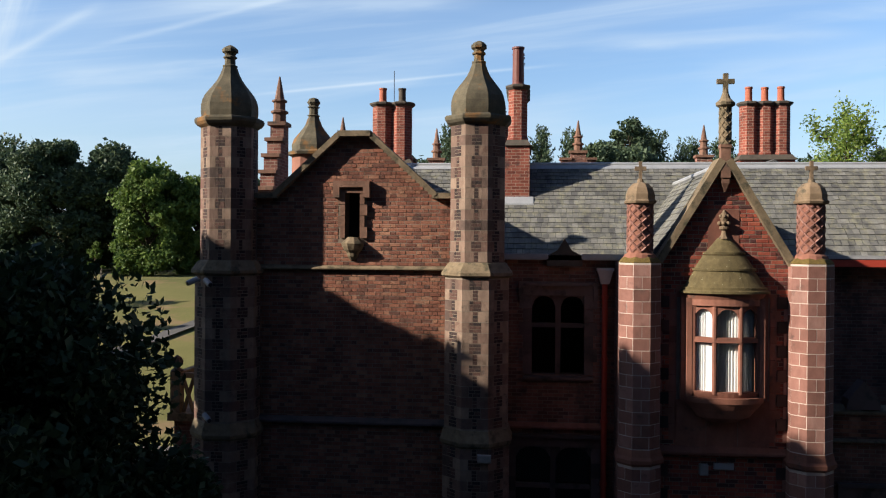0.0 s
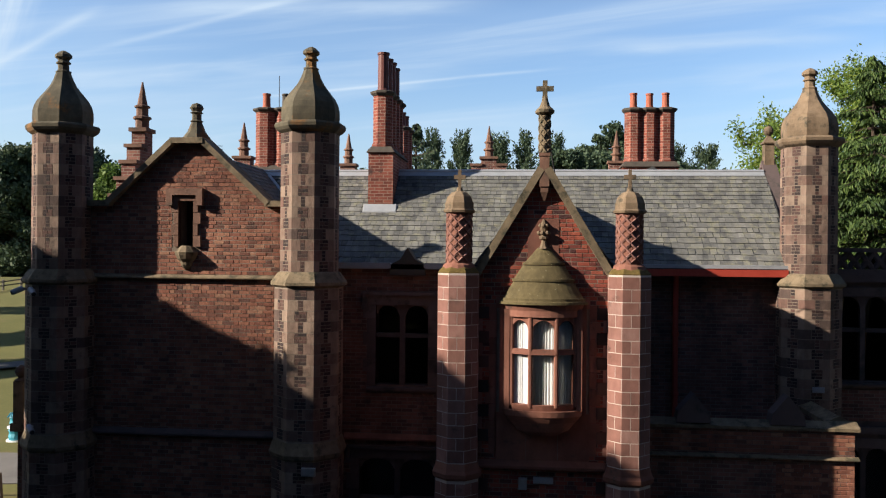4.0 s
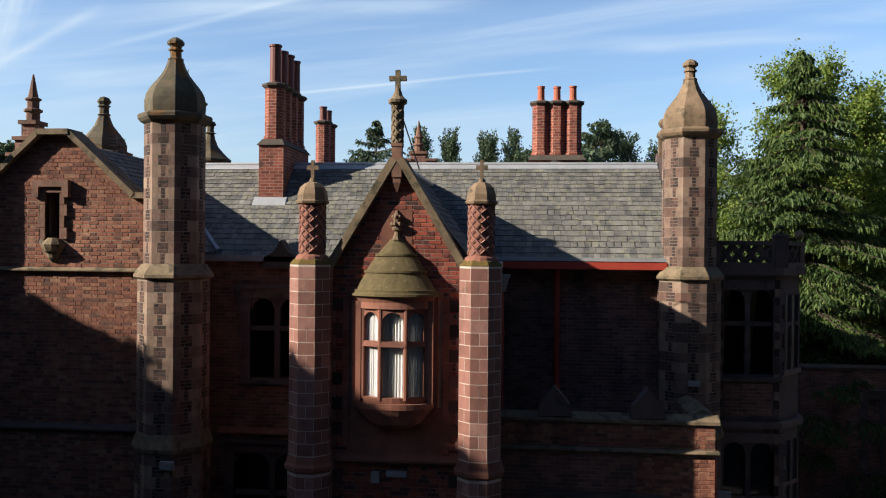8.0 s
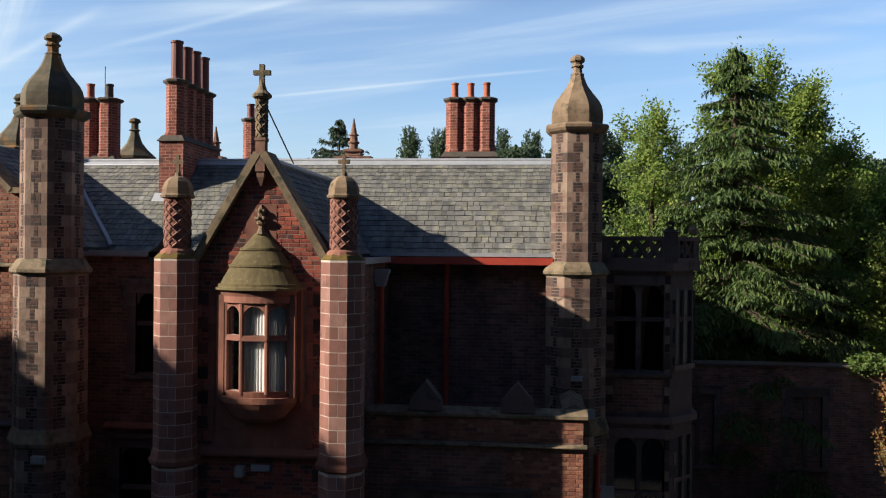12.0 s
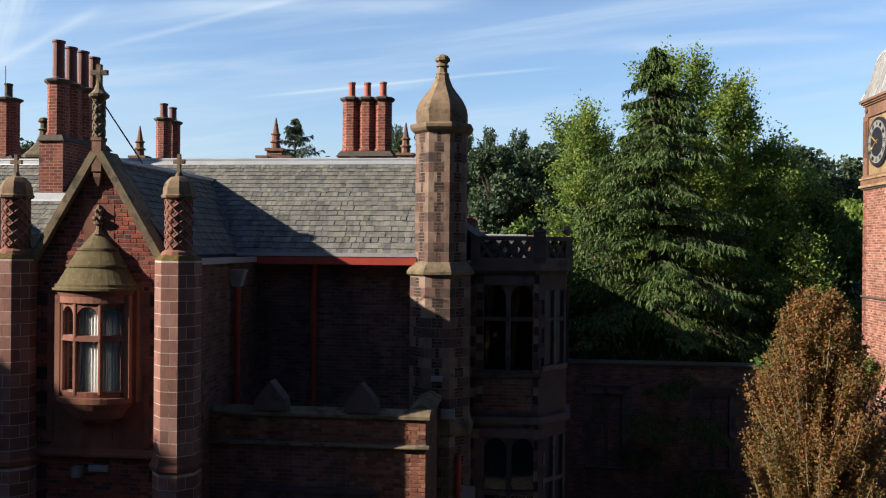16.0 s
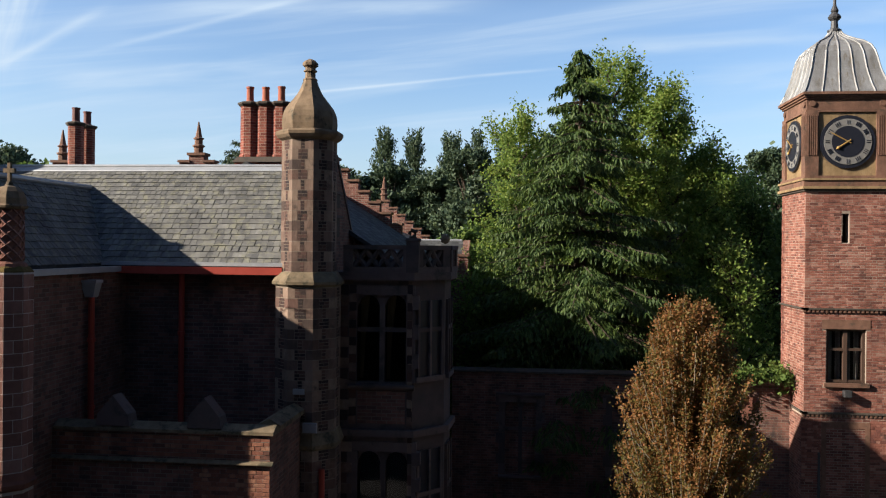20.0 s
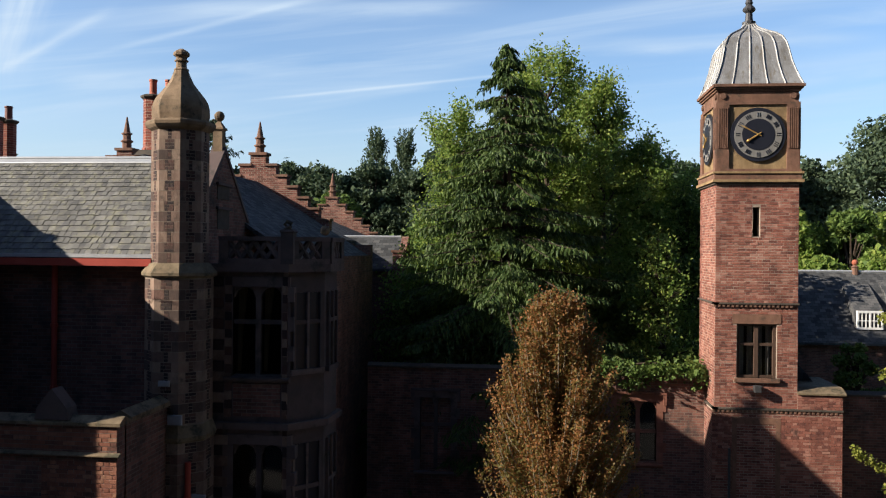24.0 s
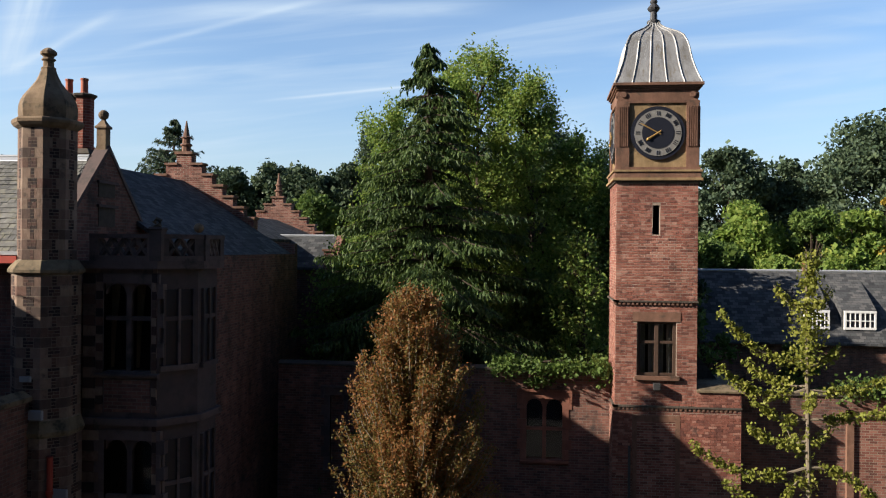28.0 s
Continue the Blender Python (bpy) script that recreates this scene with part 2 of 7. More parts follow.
material("mortar_tower", [(0.24, 0.185, 0.145), (0.34, 0.27, 0.215), (0.44, 0.36, 0.29)], 0.95, 5, 80, 0.25, weather=0.3)
material("mortar_pale", [(0.32, 0.256, 0.22), (0.448, 0.376, 0.328), (0.544, 0.48, 0.432)], 0.95, 5, 80, 0.2)
material("sandstone_red", [(0.136, 0.0544, 0.0368), (0.216, 0.088, 0.0584), (0.272, 0.122, 0.084)], 0.88, 5, 90, 0.35, piece=0.35, weather=0.3, spots=((0.08, 0.052, 0.04), 2.8, 0.56, 0.75))
material("sandstone_pink", [(0.136, 0.064, 0.0496), (0.2, 0.092, 0.0704), (0.256, 0.126, 0.1), (0.312, 0.18, 0.148)], 0.88, 6, 90, 0.4, piece=0.38, weather=0.25, spots=((0.11, 0.062, 0.05), 3.5, 0.57, 0.74))
material("turret_stone", [(0.078, 0.0516, 0.042), (0.156, 0.0989, 0.0756), (0.203, 0.133, 0.0991), (0.25, 0.181, 0.133), (0.133, 0.0731, 0.0554)], 0.9, 7, 90, 0.5, piece=0.62, weather=0.4, spots=((0.06, 0.047, 0.038), 3.0, 0.55, 0.75))
material("turret_brick", [(0.0256, 0.0176, 0.0168), (0.052, 0.0304, 0.0264), (0.096, 0.0496, 0.0384)], 0.9, 7, 90, 0.4, piece=0.7)
material("buff_stone", [(0.096, 0.072, 0.044), (0.176, 0.132, 0.08), (0.248, 0.192, 0.124)], 0.9, 6, 90, 0.4, weather=0.35, spots=((0.055, 0.05, 0.03), 4.0, 0.48, 0.68))
material("dome_dark", [(0.044, 0.0384, 0.0256), (0.088, 0.0752, 0.048), (0.144, 0.12, 0.076)], 0.92, 6, 90, 0.4, weather=0.4, spots=((0.19, 0.095, 0.03), 2.1, 0.52, 0.64))
material("dome_buff", [(0.104, 0.072, 0.044), (0.2, 0.14, 0.0864), (0.272, 0.2, 0.128)], 0.92, 6, 90, 0.4, weather=0.4, spots=((0.065, 0.054, 0.036), 3.0, 0.5, 0.66))
material("oriel_roof", [(0.068, 0.052, 0.0224), (0.132, 0.102, 0.044), (0.192, 0.152, 0.072)], 0.9, 9, 120, 0.6, weather=0.35, spots=((0.38, 0.36, 0.23), 14, 0.63, 0.72))
material("moss", [(0.05, 0.04, 0.012), (0.12, 0.08, 0.02), (0.17, 0.13, 0.04)], 1.0, 18, 120, 0.8)
material("slate", [(0.053, 0.0547, 0.0566), (0.0935, 0.095, 0.0925), (0.136, 0.136, 0.126), (0.163, 0.162, 0.148), (0.254, 0.253, 0.236)], 0.8, 3.5, 60, 0.6, piece=0.33, weather=0.3, spots=((0.21, 0.205, 0.145), 5.5, 0.46, 0.72))
# darker copy of slate: shade of slopes away from the sun in its colour
material("slate_shaded", [(0.037, 0.0391, 0.0417), (0.0726, 0.0757, 0.0781), (0.119, 0.117, 0.114)], 0.85, 2, 60, 0.3, spec=0.15, piece=0.4, brick=(0.3, 0.2, 0.008, (0.03, 0.03, 0.03)))
material("lead", [(0.288, 0.304, 0.32), (0.384, 0.4, 0.416), (0.48, 0.488, 0.496)], 0.5, 3, 40, 0.1, metal=0.35)
material("lead_dome", [(0.124, 0.113, 0.0968), (0.295, 0.295, 0.289), (0.447, 0.453, 0.453)], 0.5, 4.5, 60, 0.25, metal=0.35, stretch=(1, 1, 0.22), spots=((0.20, 0.17, 0.125), 7, 0.54, 0.72))
material("terracotta", [(0.24, 0.064, 0.036), (0.336, 0.096, 0.052), (0.4, 0.128, 0.072)], 0.75, 6, 60, 0.1)
material("pot_dark", [(0.0832, 0.026, 0.0196), (0.125, 0.0364, 0.028), (0.146, 0.0468, 0.0336)], 0.6, 6, 60, 0.1)
material("sooty", [(0.036, 0.032, 0.0288), (0.072, 0.06, 0.048), (0.112, 0.088, 0.068)], 0.95, 6, 60, 0.3)
material("red_paint", [(0.28, 0.0336, 0.0192), (0.36, 0.048, 0.0288), (0.4, 0.0672, 0.0432)], 0.55, 4, 50, 0.08)
material("white_paint", [(0.68, 0.68, 0.66), (0.80, 0.80, 0.78)], 0.5, 5, 50, 0.05)
material("curtain", [(0.82, 0.82, 0.82), (0.88, 0.88, 0.87)], 0.95, 5, 80, 0.1)
material("drape_tan", [(0.22, 0.13, 0.06), (0.32, 0.2, 0.1)], 0.95, 5, 80, 0.1)
material("grey_cloth", [(0.16, 0.16, 0.155), (0.3, 0.3, 0.29)], 0.95, 9, 80, 0.1)
# near-black: the darkness of unlit rooms put into the colour
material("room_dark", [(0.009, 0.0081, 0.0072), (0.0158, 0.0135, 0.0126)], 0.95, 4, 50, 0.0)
material("iron", [(0.03, 0.03, 0.032), (0.06, 0.06, 0.062)], 0.5, 6, 60, 0.1)
material("clock_face", [(0.012, 0.014, 0.022), (0.022, 0.024, 0.034)], 0.35, 4, 50, 0.02)
material("clock_ring", [(0.154, 0.15, 0.141), (0.211, 0.205, 0.192)], 0.6, 8, 60, 0.05)
material("gilt", [(0.44, 0.264, 0.08), (0.56, 0.36, 0.128)], 0.35, 8, 60, 0.05, metal=0.5)
material("clock_panel", [(0.163, 0.106, 0.0528), (0.269, 0.182, 0.0912), (0.346, 0.25, 0.139)], 0.85, 6, 80, 0.3, weather=0.4, spots=((0.10, 0.07, 0.045), 4, 0.55, 0.72))
material("clock_stone", [(0.104, 0.056, 0.0368), (0.176, 0.092, 0.0608), (0.232, 0.132, 0.0896)], 0.85, 6, 80, 0.35, weather=0.35, spots=((0.08, 0.058, 0.042), 3.5, 0.53, 0.72))
material("timber_brown", [(0.05, 0.03, 0.02), (0.09, 0.055, 0.04)], 0.6, 6, 60, 0.1, stretch=(1, 1, 0.2))
material("grass", [(0.0427, 0.0524, 0.00813), (0.0855, 0.0873, 0.0162), (0.127, 0.118, 0.0293), (0.163, 0.136, 0.039)], 1.0, 0.10, 6, 0.3, spots=((0.17, 0.115, 0.05), 0.09, 0.55, 0.66))
material("asphalt", [(0.05, 0.048, 0.046), (0.085, 0.08, 0.075)], 0.9, 1.5, 60, 0.2)
material("paving", [(0.10, 0.093, 0.083), (0.15, 0.14, 0.125), (0.19, 0.175, 0.155)], 0.9, 0.8, 40, 0.2)
# tone of the unseen forecourt, set to bounce light up onto shaded walls
material("gravel", [(0.108, 0.105, 0.0987), (0.162, 0.161, 0.152), (0.206, 0.205, 0.198)], 0.95, 1.5, 60, 0.4)
material("bark", [(0.033, 0.022, 0.0154), (0.0605, 0.044, 0.0303)], 0.95, 8, 60, 0.6, stretch=(1, 1, 0.2))
material("bark_pale", [(0.14, 0.112, 0.077), (0.21, 0.175, 0.126)], 0.95, 8, 60, 0.4, stretch=(1, 1, 0.2))
material("white_plastic", [(0.231, 0.237, 0.248), (0.303, 0.308, 0.319)], 0.4, 5, 50, 0.0)
material("blue_wrap", [(0.018, 0.181, 0.247), (0.045, 0.297, 0.372)], 0.5, 20, 90, 0.3)
material("grey_timber", [(0.10, 0.085, 0.065), (0.17, 0.15, 0.12)], 0.9, 8, 80, 0.3, stretch=(1, 1, 0.3))


def leaf_material(name, cols, trans=0.35):
    m = bpy.data.materials.new(name)
    m.use_nodes = True
    nt = m.node_tree
    N, L = nt.nodes, nt.links
    b = N["Principled BSDF"]
    geo = N.new("ShaderNodeNewGeometry")
    ns = N.new("ShaderNodeTexNoise")
    ns.inputs["Scale"].default_value = 0.8
    L.new(geo.outputs["Position"], ns.inputs["Vector"])
    ad = N.new("ShaderNodeMath")
    ad.operation = 'MULTIPLY_ADD'
    L.new(geo.outputs["Random Per Island"], ad.inputs[0])
    ad.inputs[1].default_value = 0.5
    mu = N.new("ShaderNodeMath")
    mu.operation = 'MULTIPLY'
    L.new(ns.outputs["Fac"], mu.inputs[0])
    mu.inputs[1].default_value = 0.5
    L.new(mu.outputs[0], ad.inputs[2])
    ramp = N.new("ShaderNodeValToRGB")
    while len(ramp.color_ramp.elements) < len(cols):
        ramp.color_ramp.elements.new(0.5)
    for i, c in enumerate(cols):
        e = ramp.color_ramp.elements[i]
        e.position = 0.2 + 0.6 * i / (len(cols) - 1)
        e.color = (*c, 1)
    L.new(ad.outputs[0], ramp.inputs[0])
    L.new(ramp.outputs[0], b.inputs["Base Color"])
    b.inputs["Roughness"].default_value = 0.6
    b.inputs["Specular IOR Level"].default_value = 0.25
    tr = N.new("ShaderNodeBsdfTranslucent")
    L.new(ramp.outputs[0], tr.inputs["Color"])
    mx = N.new("ShaderNodeMixShader")
    mx.inputs[0].default_value = trans
    L.new(b.outputs[0], mx.inputs[1])
    L.new(tr.outputs[0], mx.inputs[2])
    L.new(mx.outputs[0], N["Material Output"].inputs[0])
    MATS[name] = m


leaf_material("leaf_conifer", [(0.0226, 0.0496, 0.0141), (0.0541, 0.0947, 0.0239), (0.118, 0.167, 0.0399)], 0.25)
leaf_material("leaf_green", [(0.0492, 0.0861, 0.0213), (0.0902, 0.148, 0.0344), (0.156, 0.213, 0.0492)])
leaf_material("leaf_bright", [(0.0862, 0.151, 0.0308), (0.161, 0.241, 0.0473), (0.287, 0.336, 0.077)], 0.45)
# darkest green: shade under and inside the trees put into the leaf colour
leaf_material("leaf_shade", [(0.0205, 0.0369, 0.0164), (0.0369, 0.0615, 0.023), (0.0615, 0.0902, 0.0328)], 0.2)
# far green with the blue of distance haze put into the leaf colour
leaf_material("leaf_haze", [(0.0361, 0.0613, 0.0394), (0.0586, 0.0896, 0.0492), (0.0902, 0.123, 0.059)], 0.2)
leaf_material("leaf_copper", [(0.10, 0.095, 0.026), (0.165, 0.13, 0.038), (0.25, 0.105, 0.036), (0.30, 0.15, 0.058)], 0.4)
leaf_material("leaf_ginkgo", [(0.131, 0.156, 0.0246), (0.221, 0.238, 0.041), (0.295, 0.287, 0.0656)])
leaf_material("leaf_yellow", [(0.164, 0.123, 0.0164), (0.312, 0.213, 0.0246), (0.369, 0.279, 0.041)])


def glass_material():
    m = bpy.data.materials.new("glass")
    m.use_nodes = True
    nt = m.node_tree
    N, L = nt.nodes, nt.links
    N.clear()
    out = N.new("ShaderNodeOutputMaterial")
    gl = N.new("ShaderNodeBsdfGlossy")
    gl.inputs["Roughness"].default_value = 0.03
    tr = N.new("ShaderNodeBsdfTransparent")
    tr.inputs["Color"].default_value = (0.86, 0.88, 0.88, 1)
    fr = N.new("ShaderNodeFresnel")
    fr.inputs["IOR"].default_value = 1.5
    mx = N.new("ShaderNodeMixShader")
    L.new(fr.outputs[0], mx.inputs[0])
    L.new(tr.outputs[0], mx.inputs[1])
    L.new(gl.outputs[0], mx.inputs[2])
    L.new(mx.outputs[0], out.inputs[0])
    MATS["glass"] = m


glass_material()
# red sandstone darkened: soot, and the shade of bay and recess, in its colour
material("sandstone_soot_shade", [(0.0551, 0.0451, 0.0451), (0.11, 0.0785, 0.0715), (0.166, 0.123, 0.109)], 0.9, 3, 80, 0.25, piece=0.4, spots=((0.05, 0.044, 0.04), 2.0, 0.5, 0.7))

# ---- mesh helpers ----
class Mesh:
    """Vertices and faces gathered from simple solids."""

    def __init__(self):
        self.v, self.f = [], []

    def add(self, verts, faces):
        n = len(self.v)
        self.v.extend(tuple(p) for p in verts)
        self.f.extend(tuple(i + n for i in f) for f in faces)
        return self

    def box(self, x0, x1, y0, y1, z0, z1):
        return self.add([(x0, y0, z0), (x1, y0, z0), (x1, y1, z0), (x0, y1, z0), (x0, y0, z1), (x1, y0, z1), (x1, y1, z1), (x0, y1, z1)],
                        [(0, 3, 2, 1), (4, 5, 6, 7), (0, 1, 5, 4), (1, 2, 6, 5), (2, 3, 7, 6), (3, 0, 4, 7)])

    def hexa(self, a, b):
        """Between two rings of points of one count, with both ends closed."""
        n = len(a)
        return self.add(list(a) + list(b), [tuple(range(n))[::-1], tuple(range(n, 2 * n))] + [(i, (i + 1) % n, n + (i + 1) % n, n + i) for i in range(n)])

    def slab_y(self, poly, y0, y1):
        """A polygon of (x, z), counter-clockwise seen from the front, given a depth from y0 back to y1."""
        return self.hexa([(x, y0, z) for x, z in poly][::-1], [(x, y1, z) for x, z in poly][::-1])

    def slab_x(self, poly, x0, x1):
        """A polygon of (y, z) given a width from x0 to x1."""
        return self.hexa([(x0, y, z) for y, z in poly], [(x1, y, z) for y, z in poly])

    def slab_z(self, poly, z0, z1):
        return self.hexa([(x, y, z0) for x, y in poly], [(x, y, z1) for x, y in poly])

    def turn(self, cx, cy, prof, n=8, a0=22.5, cap=True):
        """A profile of (radius, height) turned into n sides round an upright axis."""
        ang = [radians(a0 + 360 * i / n) for i in range(n)]
        base = len(self.v)
        for r, z in prof:
            self.v.extend((cx + r * math.cos(a), cy + r * math.sin(a), z) for a in ang)
        k = len(prof)
        for j in range(k - 1):
            for i in range(n):
                a, b = base + j * n + i, base + j * n + (i + 1) % n
                self.f.append((a, b, b + n, a + n))
        if cap:
            self.f.append(tuple(base + i for i in range(n))[::-1])
            self.f.append(tuple(base + (k - 1) * n + i for i in range(n)))
        return self

    def tube(self, pts, radii, n=6):
        """A round bar along points."""
        pts = [Vector(p) for p in pts]
        rings = []
        for i, p in enumerate(pts):
            d = (pts[min(i + 1, len(pts) - 1)] - pts[max(i - 1, 0)]).normalized()
            s = d.cross(Vector((0.3, 0.2, 1)) if abs(d.z) < 0.9 else Vector((1, 0, 0))).normalized()
            t = d.cross(s)
            r = radii[i] if isinstance(radii, (list, tuple)) else radii
            rings.append([p + r * (math.cos(2 * math.pi * k / n) * s + math.sin(2 * math.pi * k / n) * t) for k in range(n)])
        base = len(self.v)
        for ring in rings:
            self.v.extend(tuple(q) for q in ring)
        for j in range(len(rings) - 1):
            for k in range(n):
                a, b = base + j * n + k, base + j * n + (k + 1) % n
                self.f.append((a, b, b + n, a + n))
        self.f.append(tuple(base + k for k in range(n))[::-1])
        self.f.append(tuple(base + (len(rings) - 1) * n + k for k in range(n)))
        return self

    def ball(self, cx, cy, cz, r, n=8, m=6, sz=1.0):
        return self.turn(cx, cy, [(max(0.004, r * math.sin(math.pi * j / m)), cz - sz * r * math.cos(math.pi * j / m)) for j in range(m + 1)], n)

    def data(self, name, mat, smooth=False, uv=True):
        me = bpy.data.meshes.new(name)
        me.from_pydata(self.v, [], self.f)
        bm = bmesh.new()
        bm.from_mesh(me)
        bmesh.ops.recalc_face_normals(bm, faces=bm.faces)
        if uv:
            lay = bm.loops.layers.uv.new("UVMap")
            for f in bm.faces:
                n = f.normal
                if abs(n.z) > 0.85:
                    for lp in f.loops:
                        lp[lay].uv = (lp.vert.co.x, lp.vert.co.y)
                else:
                    h = math.hypot(n.x, n.y)
                    tx, ty = -n.y / h, n.x / h
                    k = 1 / max(0.3, h)
                    for lp in f.loops:
                        p = lp.vert.co
                        lp[lay].uv = (p.x * tx + p.y * ty, p.z * k)
        if smooth:
            for f in bm.faces:
                f.smooth = True
        bm.to_mesh(me)
        bm.free()
        me.materials.append(MATS[mat])
        return me


def thing(name, label, category, group="", kind="", at=(0, 0, 0)):
    """An Empty at a thing's base, to hold its parts."""
    ob = new(name)
    ob.empty_display_size = 0.2
    ob.location = at
    return tagged(ob, label, category, group, kind)


def world_of(ob):
    m = ob.matrix_parent_inverse @ ob.matrix_basis if ob.parent else ob.matrix_basis.copy()
    return world_of(ob.parent) @ m if ob.parent else m


def part(name, mesh, mat, parent=None, label="", smooth=False, kind="", uv=True):
    """One mesh object under a thing; the mesh is given in the world's metres."""
    ob = new(name, mesh.data(name, mat, smooth, uv) if isinstance(mesh, Mesh) else mesh)
    if parent is not None:
        ob.parent = parent
        ob.matrix_parent_inverse = world_of(parent).inverted()
    return tagged(ob, label, kind=kind)


def solid(name, mesh, mat, label, category, group="", kind="", smooth=False):
    return tagged(new(name, mesh.data(name, mat, smooth)), label, category, group, kind)


def piece(name, data, parent, m):
    """One of many alike pieces on a shared mesh."""
    ob = new(name, data)
    ob.parent = parent
    ob.matrix_basis = world_of(parent).inverted() @ m
    return ob


def bevelled(w, d, h, c=0.006):
    """A brick or block with worn front edges; its front face looks along -y, its origin at the lower left front corner."""
    m = Mesh()
    m.add([(c, -0.0, c), (w - c, 0, c), (w - c, 0, h - c), (c, 0, h - c), (0, c, 0), (w, c, 0), (w, c, h), (0, c, h), (0, d, 0), (w, d, 0), (w, d, h), (0, d, h)],
          [(0, 1, 2, 3), (0, 4, 5, 1), (1, 5, 6, 2), (2, 6, 7, 3), (3, 7, 4, 0), (4, 8, 9, 5), (5, 9, 10, 6), (6, 10, 11, 7), (7, 11, 8, 4)])
    return m

# ---- ground ----
def ground_height(x, y):
    far = max(0.0, min(1.0, (y - 40) / 70.0))
    return 5.0 * far * far * (3 - 2 * far) + max(0.0, y - 110) * 0.02


def make_ground():
    m = Mesh()
    xs = [-700, -400, -250, -160, -110, -80, -60, -45, -30, -20, -10, 0, 10, 20, 30, 45, 60, 80, 110, 160, 250, 400, 700]
    ys = [-300, -120, -50, -20, 0, 20, 35, 40, 45, 50, 56, 62, 68, 74, 80, 86, 92, 98, 104, 110, 130, 160, 220, 320, 500, 900]
    for y in ys:
        for x in xs:
            m.v.append((x, y, ground_height(x, y)))
    n = len(xs)
    for j in range(len(ys) - 1):
        for i in range(n - 1):
            m.f.append((j * n + i, j * n + i + 1, (j + 1) * n + i + 1, (j + 1) * n + i))
    solid("ground", m, "grass", "sunlit lawn, dry and yellowed in patches", "ground", kind="structure", smooth=True)


make_ground()

# ---- main block: walls, roofs ----
Y_GABLE, Y_WALL, Y_RECESS, Y_CENTRE = 18.2, 20.95, 19.45, 16.95
RIDGE_Y, RIDGE_Z, EAVE_Y, EAVE_Z = 23.2, 11.35, 20.6, 8.95
GX, GTOP, GFOOT = -3.76, 11.52, 10.2       # the west gable's middle, top and foot
CX, CTOP = 3.78, 10.85                     # the middle gable


def opening_wall(poly, holes, y0, y1):
    """A wall slab of (x, z) outline with square holes (x0, x1, z0, z1) through it: strips between the holes' edges."""
    m = Mesh()
    xs = sorted({p[0] for p in poly} | {h[0] for h in holes} | {h[1] for h in holes})

    def span(x):
        zs = []
        n = len(poly)
        for i in range(n):
            (xa, za), (xb, zb) = poly[i], poly[(i + 1) % n]
            if xa != xb and min(xa, xb) <= x <= max(xa, xb):
                zs.append(za + (zb - za) * (x - xa) / (xb - xa))
        return min(zs), max(zs)

    for a, b in zip(xs, xs[1:]):
        e = 1e-6
        la, ha = span(a + e)
        lb, hb = span(b - e)
        cuts = sorted((h[2], h[3]) for h in holes if h[0] < (a + b) / 2 < h[1])
        low = (la, lb)
        for c0, c1 in cuts:
            m.slab_y([(a, low[0]), (b, low[1]), (b, c0), (a, c0)], y0, y1)
            low = (c1, c1)
        m.slab_y([(a, low[0]), (b, low[1]), (b, hb), (a, ha)], y0, y1)
    # weld the strips into one body
    index, order, verts = {}, [], []
    for p in m.v:
        k = tuple(round(c, 4) for c in p)
        if k not in index:
            index[k] = len(verts)
            verts.append(p)
        order.append(index[k])
    faces = [tuple(order[i] for i in f) for f in m.f]
    count = {}
    for f in faces:
        count[frozenset(f)] = count.get(frozenset(f), 0) + 1
    m.v, m.f = verts, [f for f in faces if count[frozenset(f)] == 1]
    return m


house = thing("mansion", "red brick and sandstone Victorian Gothic mansion with slate roofs", "house", at=(2, 24, 0))

# west gable wall, with the slit opening
NICHE = (-3.97, -3.64, 9.30, 10.40)
gable_poly = [(-6.2, 0), (-1.3, 0), (-1.3, GFOOT), (-2.02, GFOOT), (-3.46, GTOP), (-4.06, GTOP), (-5.5, GFOOT), (-6.2, GFOOT)]
west_wall = part("gable_wall", opening_wall(gable_poly, [NICHE], Y_GABLE, Y_GABLE + 0.45), "mortar", house, "west gable wall of weathered red brick")

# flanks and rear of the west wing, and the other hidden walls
part("side_wall", Mesh().box(-6.9, -6.45, 18.4, 44, 0, 9.6), "brick_bond_shade", house)
part("side_wall", Mesh().box(-1.5, -1.05, 18.4, 20.0, 0, 8.9), "brick_bond_shade", house)
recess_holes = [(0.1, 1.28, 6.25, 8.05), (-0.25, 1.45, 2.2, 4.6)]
recess = part("recess_wall", opening_wall([(-1.2, 0), (2.3, 0), (2.3, 8.93), (-1.2, 8.93)], recess_holes, Y_RECESS, Y_RECESS + 0.4), "brick_bond_shade", house, "shaded recessed wall of brick darkened for its shade")
part("east_wall", opening_wall([(5.0, 0), (9.9, 0), (9.9, 8.75), (5.0, 8.75)], [], Y_WALL, Y_WALL + 0.4), "brick_bond_shade", house, "shaded brick wall under the red gutter")
part("rear_wall", Mesh().box(-6.9, 9.9, 33.6, 34.0, 0, 9.0), "brick_bond_shade", house)
# unseen near-black sheets that keep the view through the windows dark
part("floor_slab", Mesh().box(-6.4, 9.6, 21.5, 33.5, 4.3, 4.5), "room_dark", house)
part("partition", Mesh().box(-1.2, 5.2, 20.8, 20.95, 0, 8.8), "room_dark", house)
part("partition", Mesh().box(-6.4, -1.5, 19.6, 19.7, 0, 10.0), "room_dark", house)


def wall_quad(name, pts, mat, parent, thick=(0, 0, -0.12), label=""):
    m = Mesh()
    m.hexa([Vector(p) for p in pts], [Vector(p) + Vector(thick) for p in pts])
    return part(name, m, mat, parent, label)


